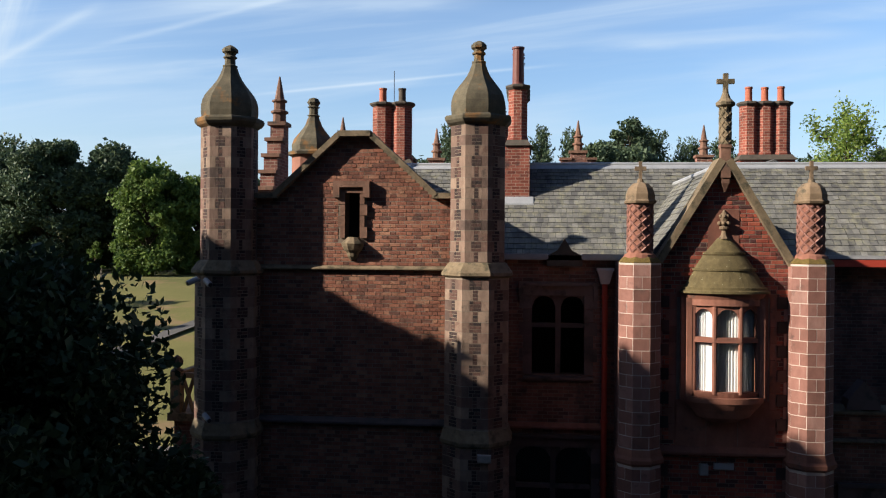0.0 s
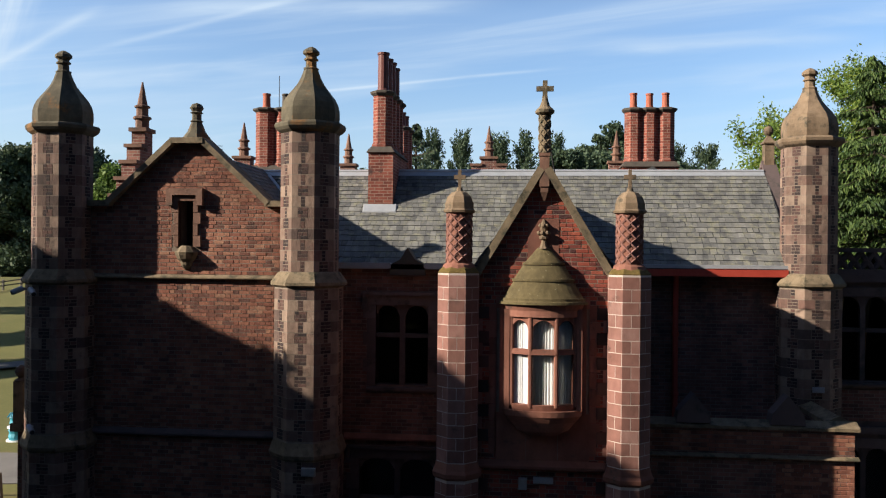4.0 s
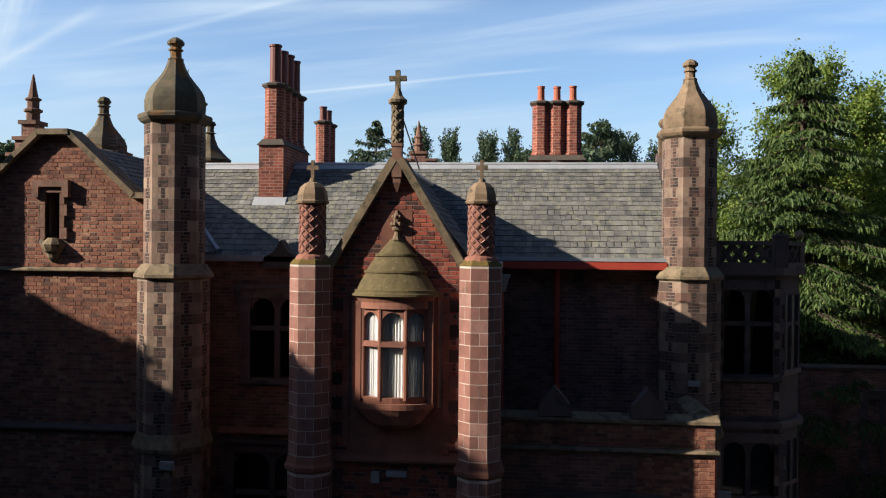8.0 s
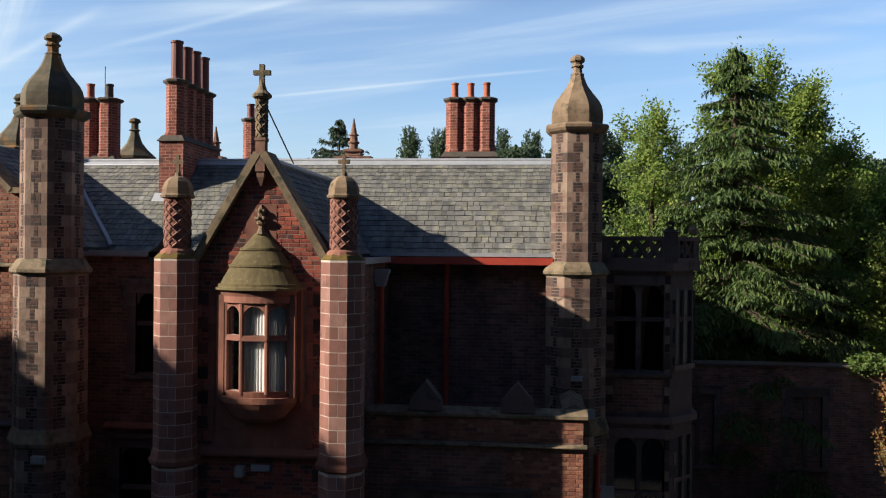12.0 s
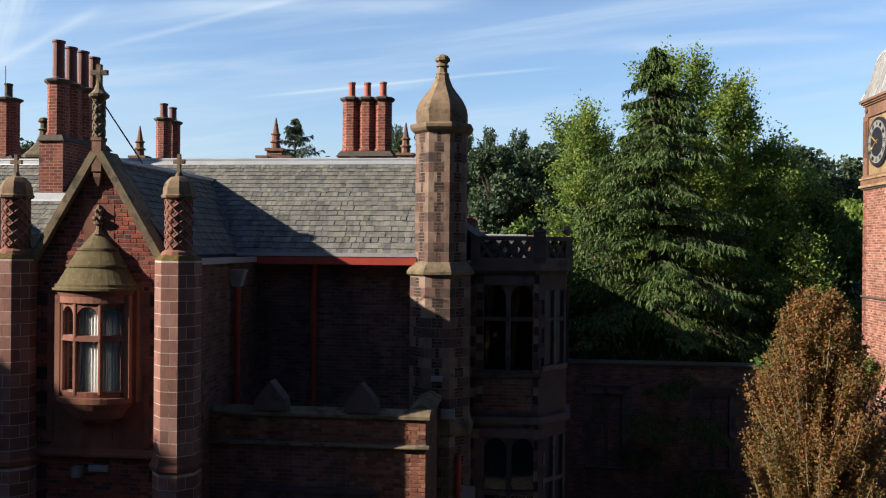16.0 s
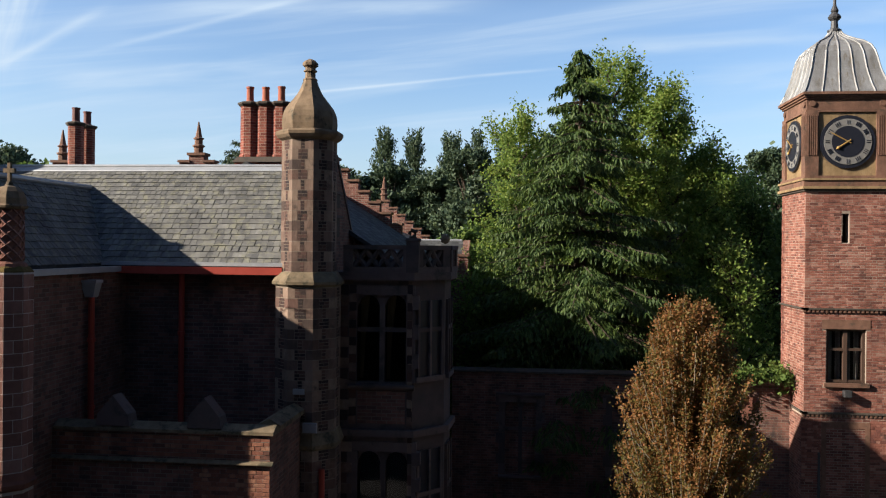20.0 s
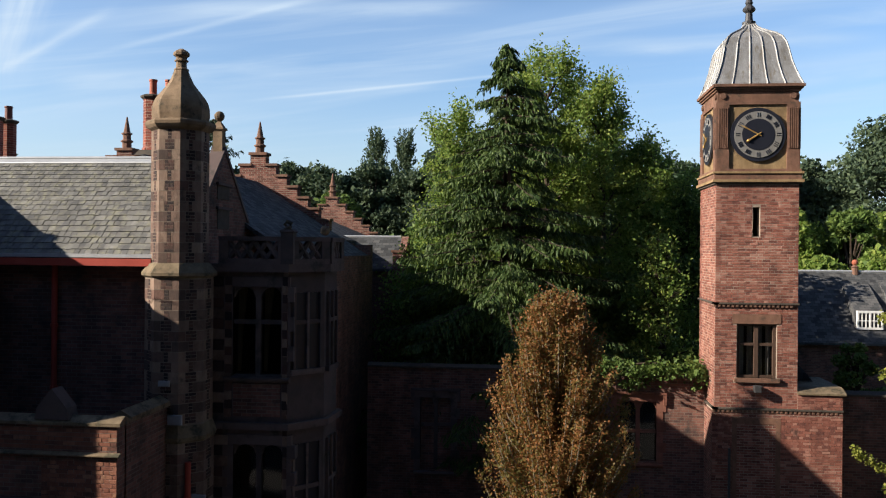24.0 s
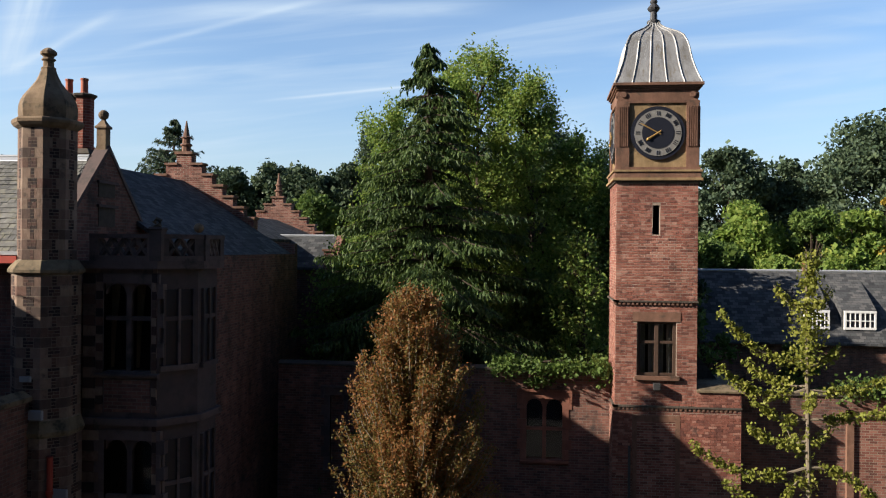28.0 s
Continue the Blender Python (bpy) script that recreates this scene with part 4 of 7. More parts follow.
# ---- lower entrance block with a parapet ----
part("porch_wall", opening_wall([(5.3, 0), (9.9, 0), (9.9, 5.8), (5.3, 5.8)], [(6.6, 8.6, 1.6, 4.1)], 18.0, 18.35), "brick_bond_shade", house, "low front wall of brick darkened for its shade")
part("porch_side", Mesh().box(9.55, 9.9, 18.3, 20.9, 0, 5.85), "brick_bond_shade", house)
part("porch_roof", Mesh().box(5.3, 9.6, 18.3, 20.95, 5.2, 5.3), "lead", house)
part("porch_coping", Mesh().slab_x([(17.94, 5.8), (17.94, 5.86), (18.15, 5.97), (18.4, 5.86), (18.4, 5.8)], 5.6, 9.98), "buff_stone", house, "mossy buff coping")
part("porch_coping", Mesh().slab_y([(9.5, 5.8), (9.98, 5.8), (9.98, 5.9), (9.75, 6.02), (9.5, 5.9)], 18.42, 20.8), "buff_stone", house)
string_course("string_course", 5.5, 9.97, 18.0, 5.22, 0.08, 0.09)
for px in (6.8, 8.62):
    part("pediment", Mesh().slab_y([(px - 0.34, 5.9), (px + 0.34, 5.9), (px + 0.3, 6.12), (px, 6.48), (px - 0.3, 6.12)], 17.95, 18.3), "sandstone_soot_shade", house, "small gabled merlon")

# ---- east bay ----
part("bay_wall", opening_wall([(10.3, 0), (12.1, 0), (12.1, 8.75), (10.3, 8.75)], [(10.82, 11.95, 6.27, 8.28), (10.85, 12.0, 2.3, 4.7)], 21.55, 21.9), "sandstone_soot_shade", house, "shaded two-storey stone bay")
part("bay_wall", Mesh().slab_z([(12.1, 21.55), (12.75, 22.3), (12.8, 23.3), (12.5, 23.3), (12.45, 22.5), (12.1, 21.9)], 0, 8.75), "sandstone_soot_shade", house)
part("bay_wall", Mesh().slab_z([(12.8, 23.3), (11.4, 24.4), (11.2, 24.1), (12.5, 23.1)], 0, 8.75), "sandstone_soot_shade", house)
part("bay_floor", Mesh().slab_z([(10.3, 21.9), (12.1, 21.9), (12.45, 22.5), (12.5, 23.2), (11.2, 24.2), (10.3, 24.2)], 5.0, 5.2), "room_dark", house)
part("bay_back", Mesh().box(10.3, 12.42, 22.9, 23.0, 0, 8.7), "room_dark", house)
part("bay_cornice", Mesh().slab_z([(10.2, 21.42), (12.15, 21.42), (12.9, 22.25), (12.95, 23.4), (11.5, 24.5), (10.2, 24.5)], 8.62, 8.8), "sandstone_soot_shade", house)
part("bay_string", Mesh().slab_z([(10.3, 21.45), (12.15, 21.45), (12.87, 22.25), (12.92, 23.4), (11.5, 24.4), (10.3, 24.4)], 5.05, 5.2), "sandstone_soot_shade", house)
for r in range(24):
    for a, b in ((10.32, 10.6), (12.0, 12.1)):
        w = 0.12 if r % 2 else 0.0
        if 5.0 < 3.0 + r * 0.24 < 5.25:
            continue
        part("quoin", Mesh().box(a, b + (w if a < 11 else 0), 21.52, 21.6, 3.0 + r * 0.24, 3.222 + r * 0.24), "turret_stone" if r % 2 else "turret_brick", house)

# toothed dark bricks and worn stones beside the upper bay window
for r in range(16):
    z = 5.32 + r * 0.2
    for a, b in ((10.64, 10.80), (11.98, 12.09)):
        part("quoin", Mesh().box(a, b, 21.515 if r % 2 else 21.5, 21.6, z, z + 0.185), "turret_brick" if r % 2 else "turret_stone", house)
# brick apron under the window, between stone bands
part("apron", Mesh().box(10.84, 11.94, 21.53, 21.6, 5.34, 6.08), "brick_bond_shade", house, "brick apron under the bay window, darkened for its shade")

# ---- clock tower ----
def clock_tower():
    x0, x1, y0, y1 = 22.99, 25.38, 29.05, 31.45
    t = thing("clock_tower", "square red brick clock tower with a ribbed lead cupola", "tower", at=((x0 + x1) / 2, (y0 + y1) / 2, 0))
    cx, cy = (x0 + x1) / 2, (y0 + y1) / 2
    part("shaft", opening_wall([(x0, 4.0), (x1, 4.0), (x1, 11.2), (x0, 11.2)], [(23.63, 24.78, 5.40, 7.02), (24.06, 24.26, 9.62, 10.5)], y0, y0 + 0.35), "mortar_tower", t)
    part("shaft", Mesh().box(x0, x0 + 0.35, y0 + 0.35, y1, 4.0, 11.2), "mortar_tower", t)
    part("shaft", Mesh().box(x1 - 0.35, x1, y0 + 0.35, y1, 4.0, 11.2), "brick_bond_tower", t)
    part("shaft", Mesh().box(x0, x1, y1 - 0.3, y1, 4.0, 11.2), "brick_bond_tower", t)
    part("base", Mesh().box(22.92, 26.66, y0 - 0.04, y1, 0, 4.36), "brick_bond_tower", t, "broad brick base with a blind doorway")
    part("base_shoulder", Mesh().box(x1, 26.66, y0 - 0.04, y1, 4.36, 4.95), "brick_bond_tower", t)
    part("shoulder_coping", Mesh().slab_x([(y0 - 0.1, 4.95), (y0 - 0.1, 5.0), (y0 + 0.3, 5.14), (y1, 5.14), (y1, 4.95)], x1 + 0.0, 26.75), "buff_stone", t)
    for z in (4.36, 7.50):
        xr = 26.68 if z < 5 else x1 + 0.02
        part("dentil_band", Mesh().box(x0 - 0.07, xr, y0 - 0.08, y0 + 0.1, z + 0.1, z + 0.15), "sooty", t)
        part("dentil_band", Mesh().box(x0 - 0.07, x0 + 0.1, y0 - 0.08, y1, z + 0.1, z + 0.15), "sooty", t)
        n = int((xr - x0) / 0.13)
        dd = Mesh().box(0, 0.065, 0, 0.09, 0, 0.08).data("dentil", "clock_stone")
        for i in range(n):
            piece("dentil", dd, t, Matrix.Translation((x0 - 0.05 + i * 0.13, y0 - 0.06, z + 0.02)))
    # clock stage
    for g, za, zb, mt in ((0.06, 11.18, 11.24, "sooty"), (0.12, 11.24, 11.32, "clock_panel"), (0.07, 11.32, 11.5, "clock_stone"), (0.11, 11.5, 11.56, "clock_panel")):
        part("clock_base", Mesh().box(x0 - g, x1 + g, y0 - g, y1 + g, za, zb), mt, t, "weathered moulded stone band" if mt == "sooty" else "")
    part("clock_plinth", Mesh().box(x0 - .05, x1 + .05, y0 - .05, y1 + .05, 11.54, 11.64), "clock_stone", t)
    part("clock_block", Mesh().box(x0 + .035, x1 - .035, y0 + .035, y1 - .035, 11.6, 14.0), "clock_panel", t)
    part("frieze", Mesh().box(x0 + .02, x1 - .02, y0 + .02, y1 - .02, 13.62, 14.02), "clock_stone", t)
    part("architrave", Mesh().box(x0 - .02, x1 + .02, y0 - .02, y1 + .02, 13.56, 13.63), "clock_stone", t)
    for g, za, zb in ((0.03, 13.96, 14.02), (0.08, 14.02, 14.08), (0.13, 14.08, 14.16)):
        part("cornice", Mesh().box(x0 - g, x1 + g, y0 - g, y1 + g, za, zb), "clock_stone", t, "stepped stone cornice" if g < 0.05 else "")

    def face(q):
        """The parts of one clock face, made for the front and turned by q quarters about the tower's axis."""
        rot = Matrix.Translation((cx, cy, 0)) @ Matrix.Rotation(-q * math.pi / 2, 4, 'Z') @ Matrix.Translation((-cx, -cy, 0))

        def put(name, mesh, mat, label="", smooth=False):
            mesh.v = [tuple(rot @ Vector(p)) for p in mesh.v]
            return part(name, mesh, mat, t, label, smooth)

        for s in (0, 1):
            a = x0 + 0.0 if s == 0 else x1 - 0.36
            pil = Mesh().box(a, a + 0.36, y0 - 0.02, y0 + 0.1, 11.62, 13.56)
            put("pilaster", pil, "clock_stone", "fluted stone pilaster")
            for k in range(5):
                put("flute", Mesh().box(a + 0.045 + k * 0.06, a + 0.075 + k * 0.06, y0 - 0.045, y0, 12.25, 13.46), "clock_stone")
            put("roundel", Mesh().tube([(a + 0.18, y0 - 0.02, 13.82), (a + 0.18, y0 + 0.05, 13.82)], 0.09, 12), "clock_stone")
        mx, mz = cx, 12.66
        dial = Mesh().tube([(mx, y0 - 0.03, mz), (mx, y0 + 0.1, mz)], 0.80, 40)
        put("dial_rim", dial, "clock_face")
        put("chapter_ring", Mesh().tube([(mx, y0 - 0.05, mz), (mx, y0, mz)], 0.69, 40), "clock_ring", "pale chapter ring with numerals")
        put("dial", Mesh().tube([(mx, y0 - 0.06, mz), (mx, y0, mz)], 0.47, 40), "clock_face", "black clock dial")
        for h in range(12):
            bars = Mesh()
            a = radians(90 - 30 * h)
            ca, sa = math.cos(a), math.sin(a)
            for off in ((-0.055, 0.0, 0.055) if h % 3 else (-0.03, 0.03)):
                tx, tz = -sa, ca
                p0 = Vector((mx + 0.53 * ca + tx * off, y0 - 0.056, mz + 0.53 * sa + tz * off))
                p1 = Vector((mx + 0.65 * ca + tx * off, y0 - 0.056, mz + 0.65 * sa + tz * off))
                bars.tube([p0, p1], 0.014, 4)
            put("numeral", bars, "clock_face")
        for ang, ln, w in ((151, 0.60, 0.022), (213, 0.42, 0.03)):
            ca, sa = math.cos(radians(ang)), math.sin(radians(ang))
            hand = Mesh()
            hand.tube([(mx - 0.1 * ca, y0 - 0.075, mz - 0.1 * sa), (mx + ln * 0.75 * ca, y0 - 0.075, mz + ln * 0.75 * sa), (mx + ln * ca, y0 - 0.075, mz + ln * sa)], [w * 0.7, w, 0.004], 6)
            if ln < 0.5:
                hand.ball(mx + 0.34 * ca, y0 - 0.075, mz + 0.34 * sa, 0.05, 8, 5)
            put("clock_pointer", hand, "gilt", "gilt clock pointer")

    for q in (0, 1, 2, 3):
        face(q)
    # ribbed lead cupola: square, swept like a bell
    prof = [(1.27, 14.16), (1.255, 14.22), (1.19, 14.36), (1.125, 14.54), (1.06, 14.74), (1.01, 14.92), (0.97, 15.12), (0.935, 15.3), (0.89, 15.48), (0.80, 15.68), (0.66, 15.82), (0.46, 15.94), (0.31, 16.04), (0.2, 16.14), (0.14, 16.25)]
    part("cupola", Mesh().turn(cx, cy, [(r * 1.4142, z) for r, z in prof], 4, 45), "lead_dome", t, "pale ribbed lead cupola")
    for q in range(4):
        rot = Matrix.Translation((cx, cy, 0)) @ Matrix.Rotation(q * math.pi / 2, 4, 'Z')
        for k in (-1, -0.6, -0.2, 0.2, 0.6):
            pts = [tuple(rot @ Vector((r * k, -r - 0.005, z))) for r, z in prof]
            part("lead_roll", Mesh().tube(pts, 0.028, 6), "lead_dome", t)
    part("finial", Mesh().turn(cx, cy, [(0.15, 16.22), (0.21, 16.26), (0.21, 16.32), (0.12, 16.36), (0.10, 16.6), (0.17, 16.66), (0.20, 16.72), (0.15, 16.8), (0.09, 16.86), (0.12, 16.92), (0.09, 17.0), (0.05, 17.1), (0.03, 17.6)], 10), "iron", t, "dark lead finial")
    # window
    wd = thing("tower_window", "two-light dark timber window in the clock tower", "window", at=(24.2, 29.05, 5.4))
    for a, b in ((23.63, 23.72), (24.15, 24.26), (24.69, 24.78)):
        part("frame", Mesh().box(a, b, 29.12, 29.24, 5.4, 7.02), "timber_brown", wd)
    for z in (5.4, 6.36, 6.94):
        part("rail", Mesh().box(23.63, 24.78, 29.14, 29.22, z, z + 0.08), "timber_brown", wd)
    part("sill", Mesh().box(23.55, 24.86, 28.95, 29.3, 5.28, 5.4), "clock_stone", wd)
    part("lintel", Mesh().box(23.5, 24.9, 29.03, 29.3, 7.02, 7.3), "clock_stone", wd)
    for a, b in ((23.72, 24.15), (24.26, 24.69)):
        p = part("pane", Mesh().add([(a, 29.2, 5.45), (b, 29.2, 5.45), (b, 29.2, 6.95), (a, 29.2, 6.95)], [(0, 1, 2, 3)]), "glass", wd)
        p.visible_shadow = False
    for a, b in ((23.7, 24.17), (24.24, 24.71)):
        cu = Mesh()
        nn = 16
        for zz in (5.42, 7.0):
            cu.v.extend((a + (b - a) * j / nn, 29.42 + 0.03 * math.sin(j * 1.7), zz) for j in range(nn + 1))
        cu.f.extend((j, j + 1, nn + 2 + j, nn + 1 + j) for j in range(nn) if abs(j - 8) > 1)
        part("net_curtain", cu, "grey_cloth", wd, "grey net curtain", smooth=True)
    part("backing", Mesh().box(23.4, 25.0, 30.2, 30.3, 4.5, 8.0), "room_dark", t)
    for a, b, za, zb in ((23.5, 24.9, 4.04, 4.22), (23.5, 23.64, 0, 4.04), (24.76, 24.9, 0, 4.04)):
        part("door_surround", Mesh().box(a, b, 28.998, 29.05, za, zb), "clock_stone", t, "stone surround of a walled-up doorway" if za > 1 else "")
    part("drain_pipe", Mesh().tube([(23.42, 28.95, 0), (23.42, 28.95, 3.3)], 0.04, 8), "iron", t)


clock_tower()

# ---- garden wall ----
WALL_Y = 30.2
gw = thing("garden_wall", "long shaded brick garden wall with blind pointed windows", "wall", kind="structure", at=(18, WALL_Y, 0))
holes = [(13.95, 14.95, 2.0, 4.35), (17.4, 18.4, 2.0, 4.35), (20.33, 21.46, 2.5, 4.42)]
part("wall_face", opening_wall([(12.2, 0), (22.95, 0), (22.95, 5.3), (12.2, 5.3)], holes, WALL_Y, WALL_Y + 0.35), "brick_bond_shade", gw)
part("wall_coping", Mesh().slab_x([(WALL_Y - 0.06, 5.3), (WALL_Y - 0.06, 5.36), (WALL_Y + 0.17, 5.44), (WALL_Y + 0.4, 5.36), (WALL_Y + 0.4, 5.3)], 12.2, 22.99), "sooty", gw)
part("wall_face", Mesh().box(26.66, 40, WALL_Y, WALL_Y + 0.35, 0, 4.75), "brick_bond_shade", gw)
part("wall_coping", Mesh().slab_x([(WALL_Y - 0.06, 4.75), (WALL_Y - 0.06, 4.81), (WALL_Y + 0.17, 4.9), (WALL_Y + 0.4, 4.81), (WALL_Y + 0.4, 4.75)], 26.66, 40), "sooty", gw)
# near-black box added behind the window to keep light off its panes
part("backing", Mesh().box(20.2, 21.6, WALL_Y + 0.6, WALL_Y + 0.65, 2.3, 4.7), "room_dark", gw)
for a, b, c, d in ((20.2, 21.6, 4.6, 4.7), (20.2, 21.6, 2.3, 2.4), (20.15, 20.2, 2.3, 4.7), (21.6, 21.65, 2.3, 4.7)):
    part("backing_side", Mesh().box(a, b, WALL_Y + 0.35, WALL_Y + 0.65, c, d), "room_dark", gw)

# ---- wing with crow-stepped gables behind ----
def stepped_gable(name, label, cx, y, zt, steps, sw, sh, bottom, mat="brick_bond_tower", d=0.45, spire=True, axis='y', sides=(-1, 1)):
    """A crow-stepped gable with a capped kneeler on each step and a small pyramid spire."""
    t = thing(name, label, "gable", "crow-stepped gables", at=(cx, y, bottom))

    def bx(u0, u1, z0, z1, grow=0.0):
        if axis == 'y':
            return Mesh().box(cx + u0, cx + u1, y - grow, y + d + grow, z0, z1)
        return Mesh().box(cx - grow, cx + d + grow, y + u0, y + u1, z0, z1)

    hw = 0.22 if axis == "x" else 0.3
    part("step", bx(-hw, hw, bottom, zt), mat, t)
    for k in range(1, steps + 1):
        z = zt - k * sh
        for s in sides:
            a, b = (hw + (k - 1) * sw, hw + k * sw)
            u0, u1 = (a, b) if s > 0 else (-b, -a)
            part("step", bx(u0, u1, bottom, z), mat, t)
            part("kneeler", bx(u0 - 0.05, u1 + 0.05, z - 0.02, z + 0.07, 0.06), "clock_stone", t)
    part("kneeler", bx(-hw - 0.06, hw + 0.06, zt - 0.02, zt + 0.08, 0.06), "clock_stone", t)
    if spire:
        px, py = (cx, y + d / 2) if axis == 'y' else (cx + d / 2, y)
        part("spire", Mesh().turn(px, py, [(0.17, zt + 0.06), (0.17, zt + 0.3), (0.23, zt + 0.33), (0.23, zt + 0.38), (0.15, zt + 0.42), (0.15, zt + 0.6), (0.2, zt + 0.63), (0.2, zt + 0.67), (0.13, zt + 0.7), (0.02, zt + 1.3)], 8), "clock_stone", t, "slender stone spirelet")
    return t


stepped_gable("stepped_gable", "red brick crow-stepped gable with a stone spirelet", 6.95, 34.6, 12.75, 6, 0.42, 0.42, 9.0)
stepped_gable("stepped_gable", "distant crow-stepped gable with a tall spirelet", 7.05, 46, 11.75, 5, 0.42, 0.36, 9.0)
stepped_gable("stepped_gable", "red brick stepped gable end beyond the ridge", 1.93, 33.8, 12.85, 4, 0.38, 0.27, 9.0)
stepped_gable("stepped_gable", "red brick stepped gable end beyond the ridge", -3.73, 34.0, 12.6, 4, 0.38, 0.27, 9.0)
stepped_gable("stepped_gable", "small stepped gable end beyond the west wing", -6.76, 30.2, 12.5, 3, 0.4, 0.35, 9.0)
stepped_gable("stepped_gable", "steep crow-stepped west gable with corbelled steps and a spirelet", -6.75, 21.9, 12.3, 7, 0.27, 0.44, 7.5, axis='x', d=0.36, sides=(-1,))

rear = thing("rear_wing", "rear wing of brick darkened for its shade, with a long slate roof", "house", at=(7, 36, 0))
part("wall", Mesh().box(11.0, 11.4, 25.5, 34.6, 0, 8.9), "brick_bond_shade", rear)
wall_quad("roof", [(6.95, 25.0, 11.7), (6.95, 34.6, 11.7), (11.3, 34.6, 8.9), (11.3, 25.0, 8.9)], "slate_shaded", rear)
wall_quad("roof", [(6.95, 25.0, 11.7), (6.95, 34.6, 11.7), (2.6, 34.6, 8.9), (2.6, 25.0, 8.9)], "slate_shaded", rear)
part("wall", Mesh().box(2.6, 11.4, 34.6, 34.95, 0, 9.3), "brick_bond_shade", rear)
wall_quad("roof", [(7.0, 35.0, 10.6), (7.0, 46.0, 10.6), (9.7, 46, 9.5), (9.7, 35, 9.5)], "slate_shaded", rear)
part("wall", Mesh().box(9.4, 9.7, 35.0, 46, 0, 9.4), "brick_bond_shade", rear)
# low cross range with a slate slope towards the court and a raised end wall
wall_quad("roof", [(8.0, 37.9, 8.32), (11.75, 37.9, 8.32), (11.75, 39.9, 9.65), (8.0, 39.9, 9.65)], "slate_shaded", rear)
wall_quad("roof", [(8.0, 41.9, 8.32), (11.75, 41.9, 8.32), (11.75, 39.9, 9.65), (8.0, 39.9, 9.65)], "slate_shaded", rear)
part("ridge", Mesh().tube([(8.0, 39.9, 9.68), (11.7, 39.9, 9.68)], 0.06, 6), "lead", rear)
part("wall", Mesh().box(9.7, 11.75, 38.1, 38.4, 0, 8.3), "brick_bond_shade", rear)
part("end_wall", Mesh().slab_x([(38.1, 0), (41.7, 0), (41.7, 8.4), (39.9, 9.7), (38.1, 8.4)], 11.75, 12.05), "brick_bond_tower", rear)
part("pier", Mesh().box(11.68, 12.12, 37.85, 38.35, 7.9, 9.0), "brick_bond_tower", rear)
part("pier_cap", Mesh().box(11.62, 12.18, 37.8, 38.4, 9.0, 9.1), "clock_stone", rear)
part("wall", Mesh().box(2.6, 11.3, 46.0, 46.4, 0, 9.4), "brick_bond_shade", rear)

# ---- long slate roof at the east ----
stable = thing("stable_range", "long low range with a dark slate roof and white dormers", "building", at=(36, 52, 0))
wall_quad("roof", [(26, 49.5, 4.4), (60, 49.5, 4.4), (60, 53.0, 8.05), (26, 53.0, 8.05)], "slate_shaded", stable)
wall_quad("roof", [(26, 56.5, 4.4), (60, 56.5, 4.4), (60, 53.0, 8.05), (26, 53.0, 8.05)], "slate_shaded", stable)
part("wall", Mesh().box(26, 60, 49.8, 50.1, 0, 4.5), "brick_bond_shade", stable)
part("ridge", Mesh().tube([(26, 53, 8.08), (60, 53, 8.08)], 0.09, 6), "lead", stable)


# ---- vegetation ----
RNG = np.random.default_rng(7)


def leaf_cloud(name, centres, normals_bias, size, mat, parent=None, jitter=0.6, aspect=0.55):
    """One crown: a small bent blade at every centre, each an island of its own."""
    c = np.asarray(centres, float)
    n = len(c)
    d = RNG.normal(size=(n, 3)) * jitter + np.asarray(normals_bias, float)
    d /= np.linalg.norm(d, axis=1)[:, None] + 1e-9
    e = np.cross(d, RNG.normal(size=(n, 3)))
    e /= np.linalg.norm(e, axis=1)[:, None] + 1e-9
    s = (size * RNG.uniform(0.6, 1.4, n))[:, None]
    a = c - d * s
    b = c + e * s * aspect
    f = c + d * s
    g = c - e * s * aspect
    v = np.stack([a, b, f, g], 1).reshape(-1, 3)
    me = bpy.data.meshes.new(name)
    me.vertices.add(4 * n)
    me.vertices.foreach_set("co", v.ravel())
    me.loops.add(4 * n)
    me.loops.foreach_set("vertex_index", np.arange(4 * n, dtype=np.int32))
    me.polygons.add(n)
    me.polygons.foreach_set("loop_start", np.arange(0, 4 * n, 4, dtype=np.int32))
    me.polygons.foreach_set("loop_total", np.full(n, 4, dtype=np.int32))
    me.update(calc_edges=True)
    me.validate()
    me.materials.append(MATS[mat])
    ob = new(name, me)
    if parent is not None:
        ob.parent = parent
        ob.matrix_parent_inverse = Matrix.Translation(-parent.matrix_basis.translation)
    return ob


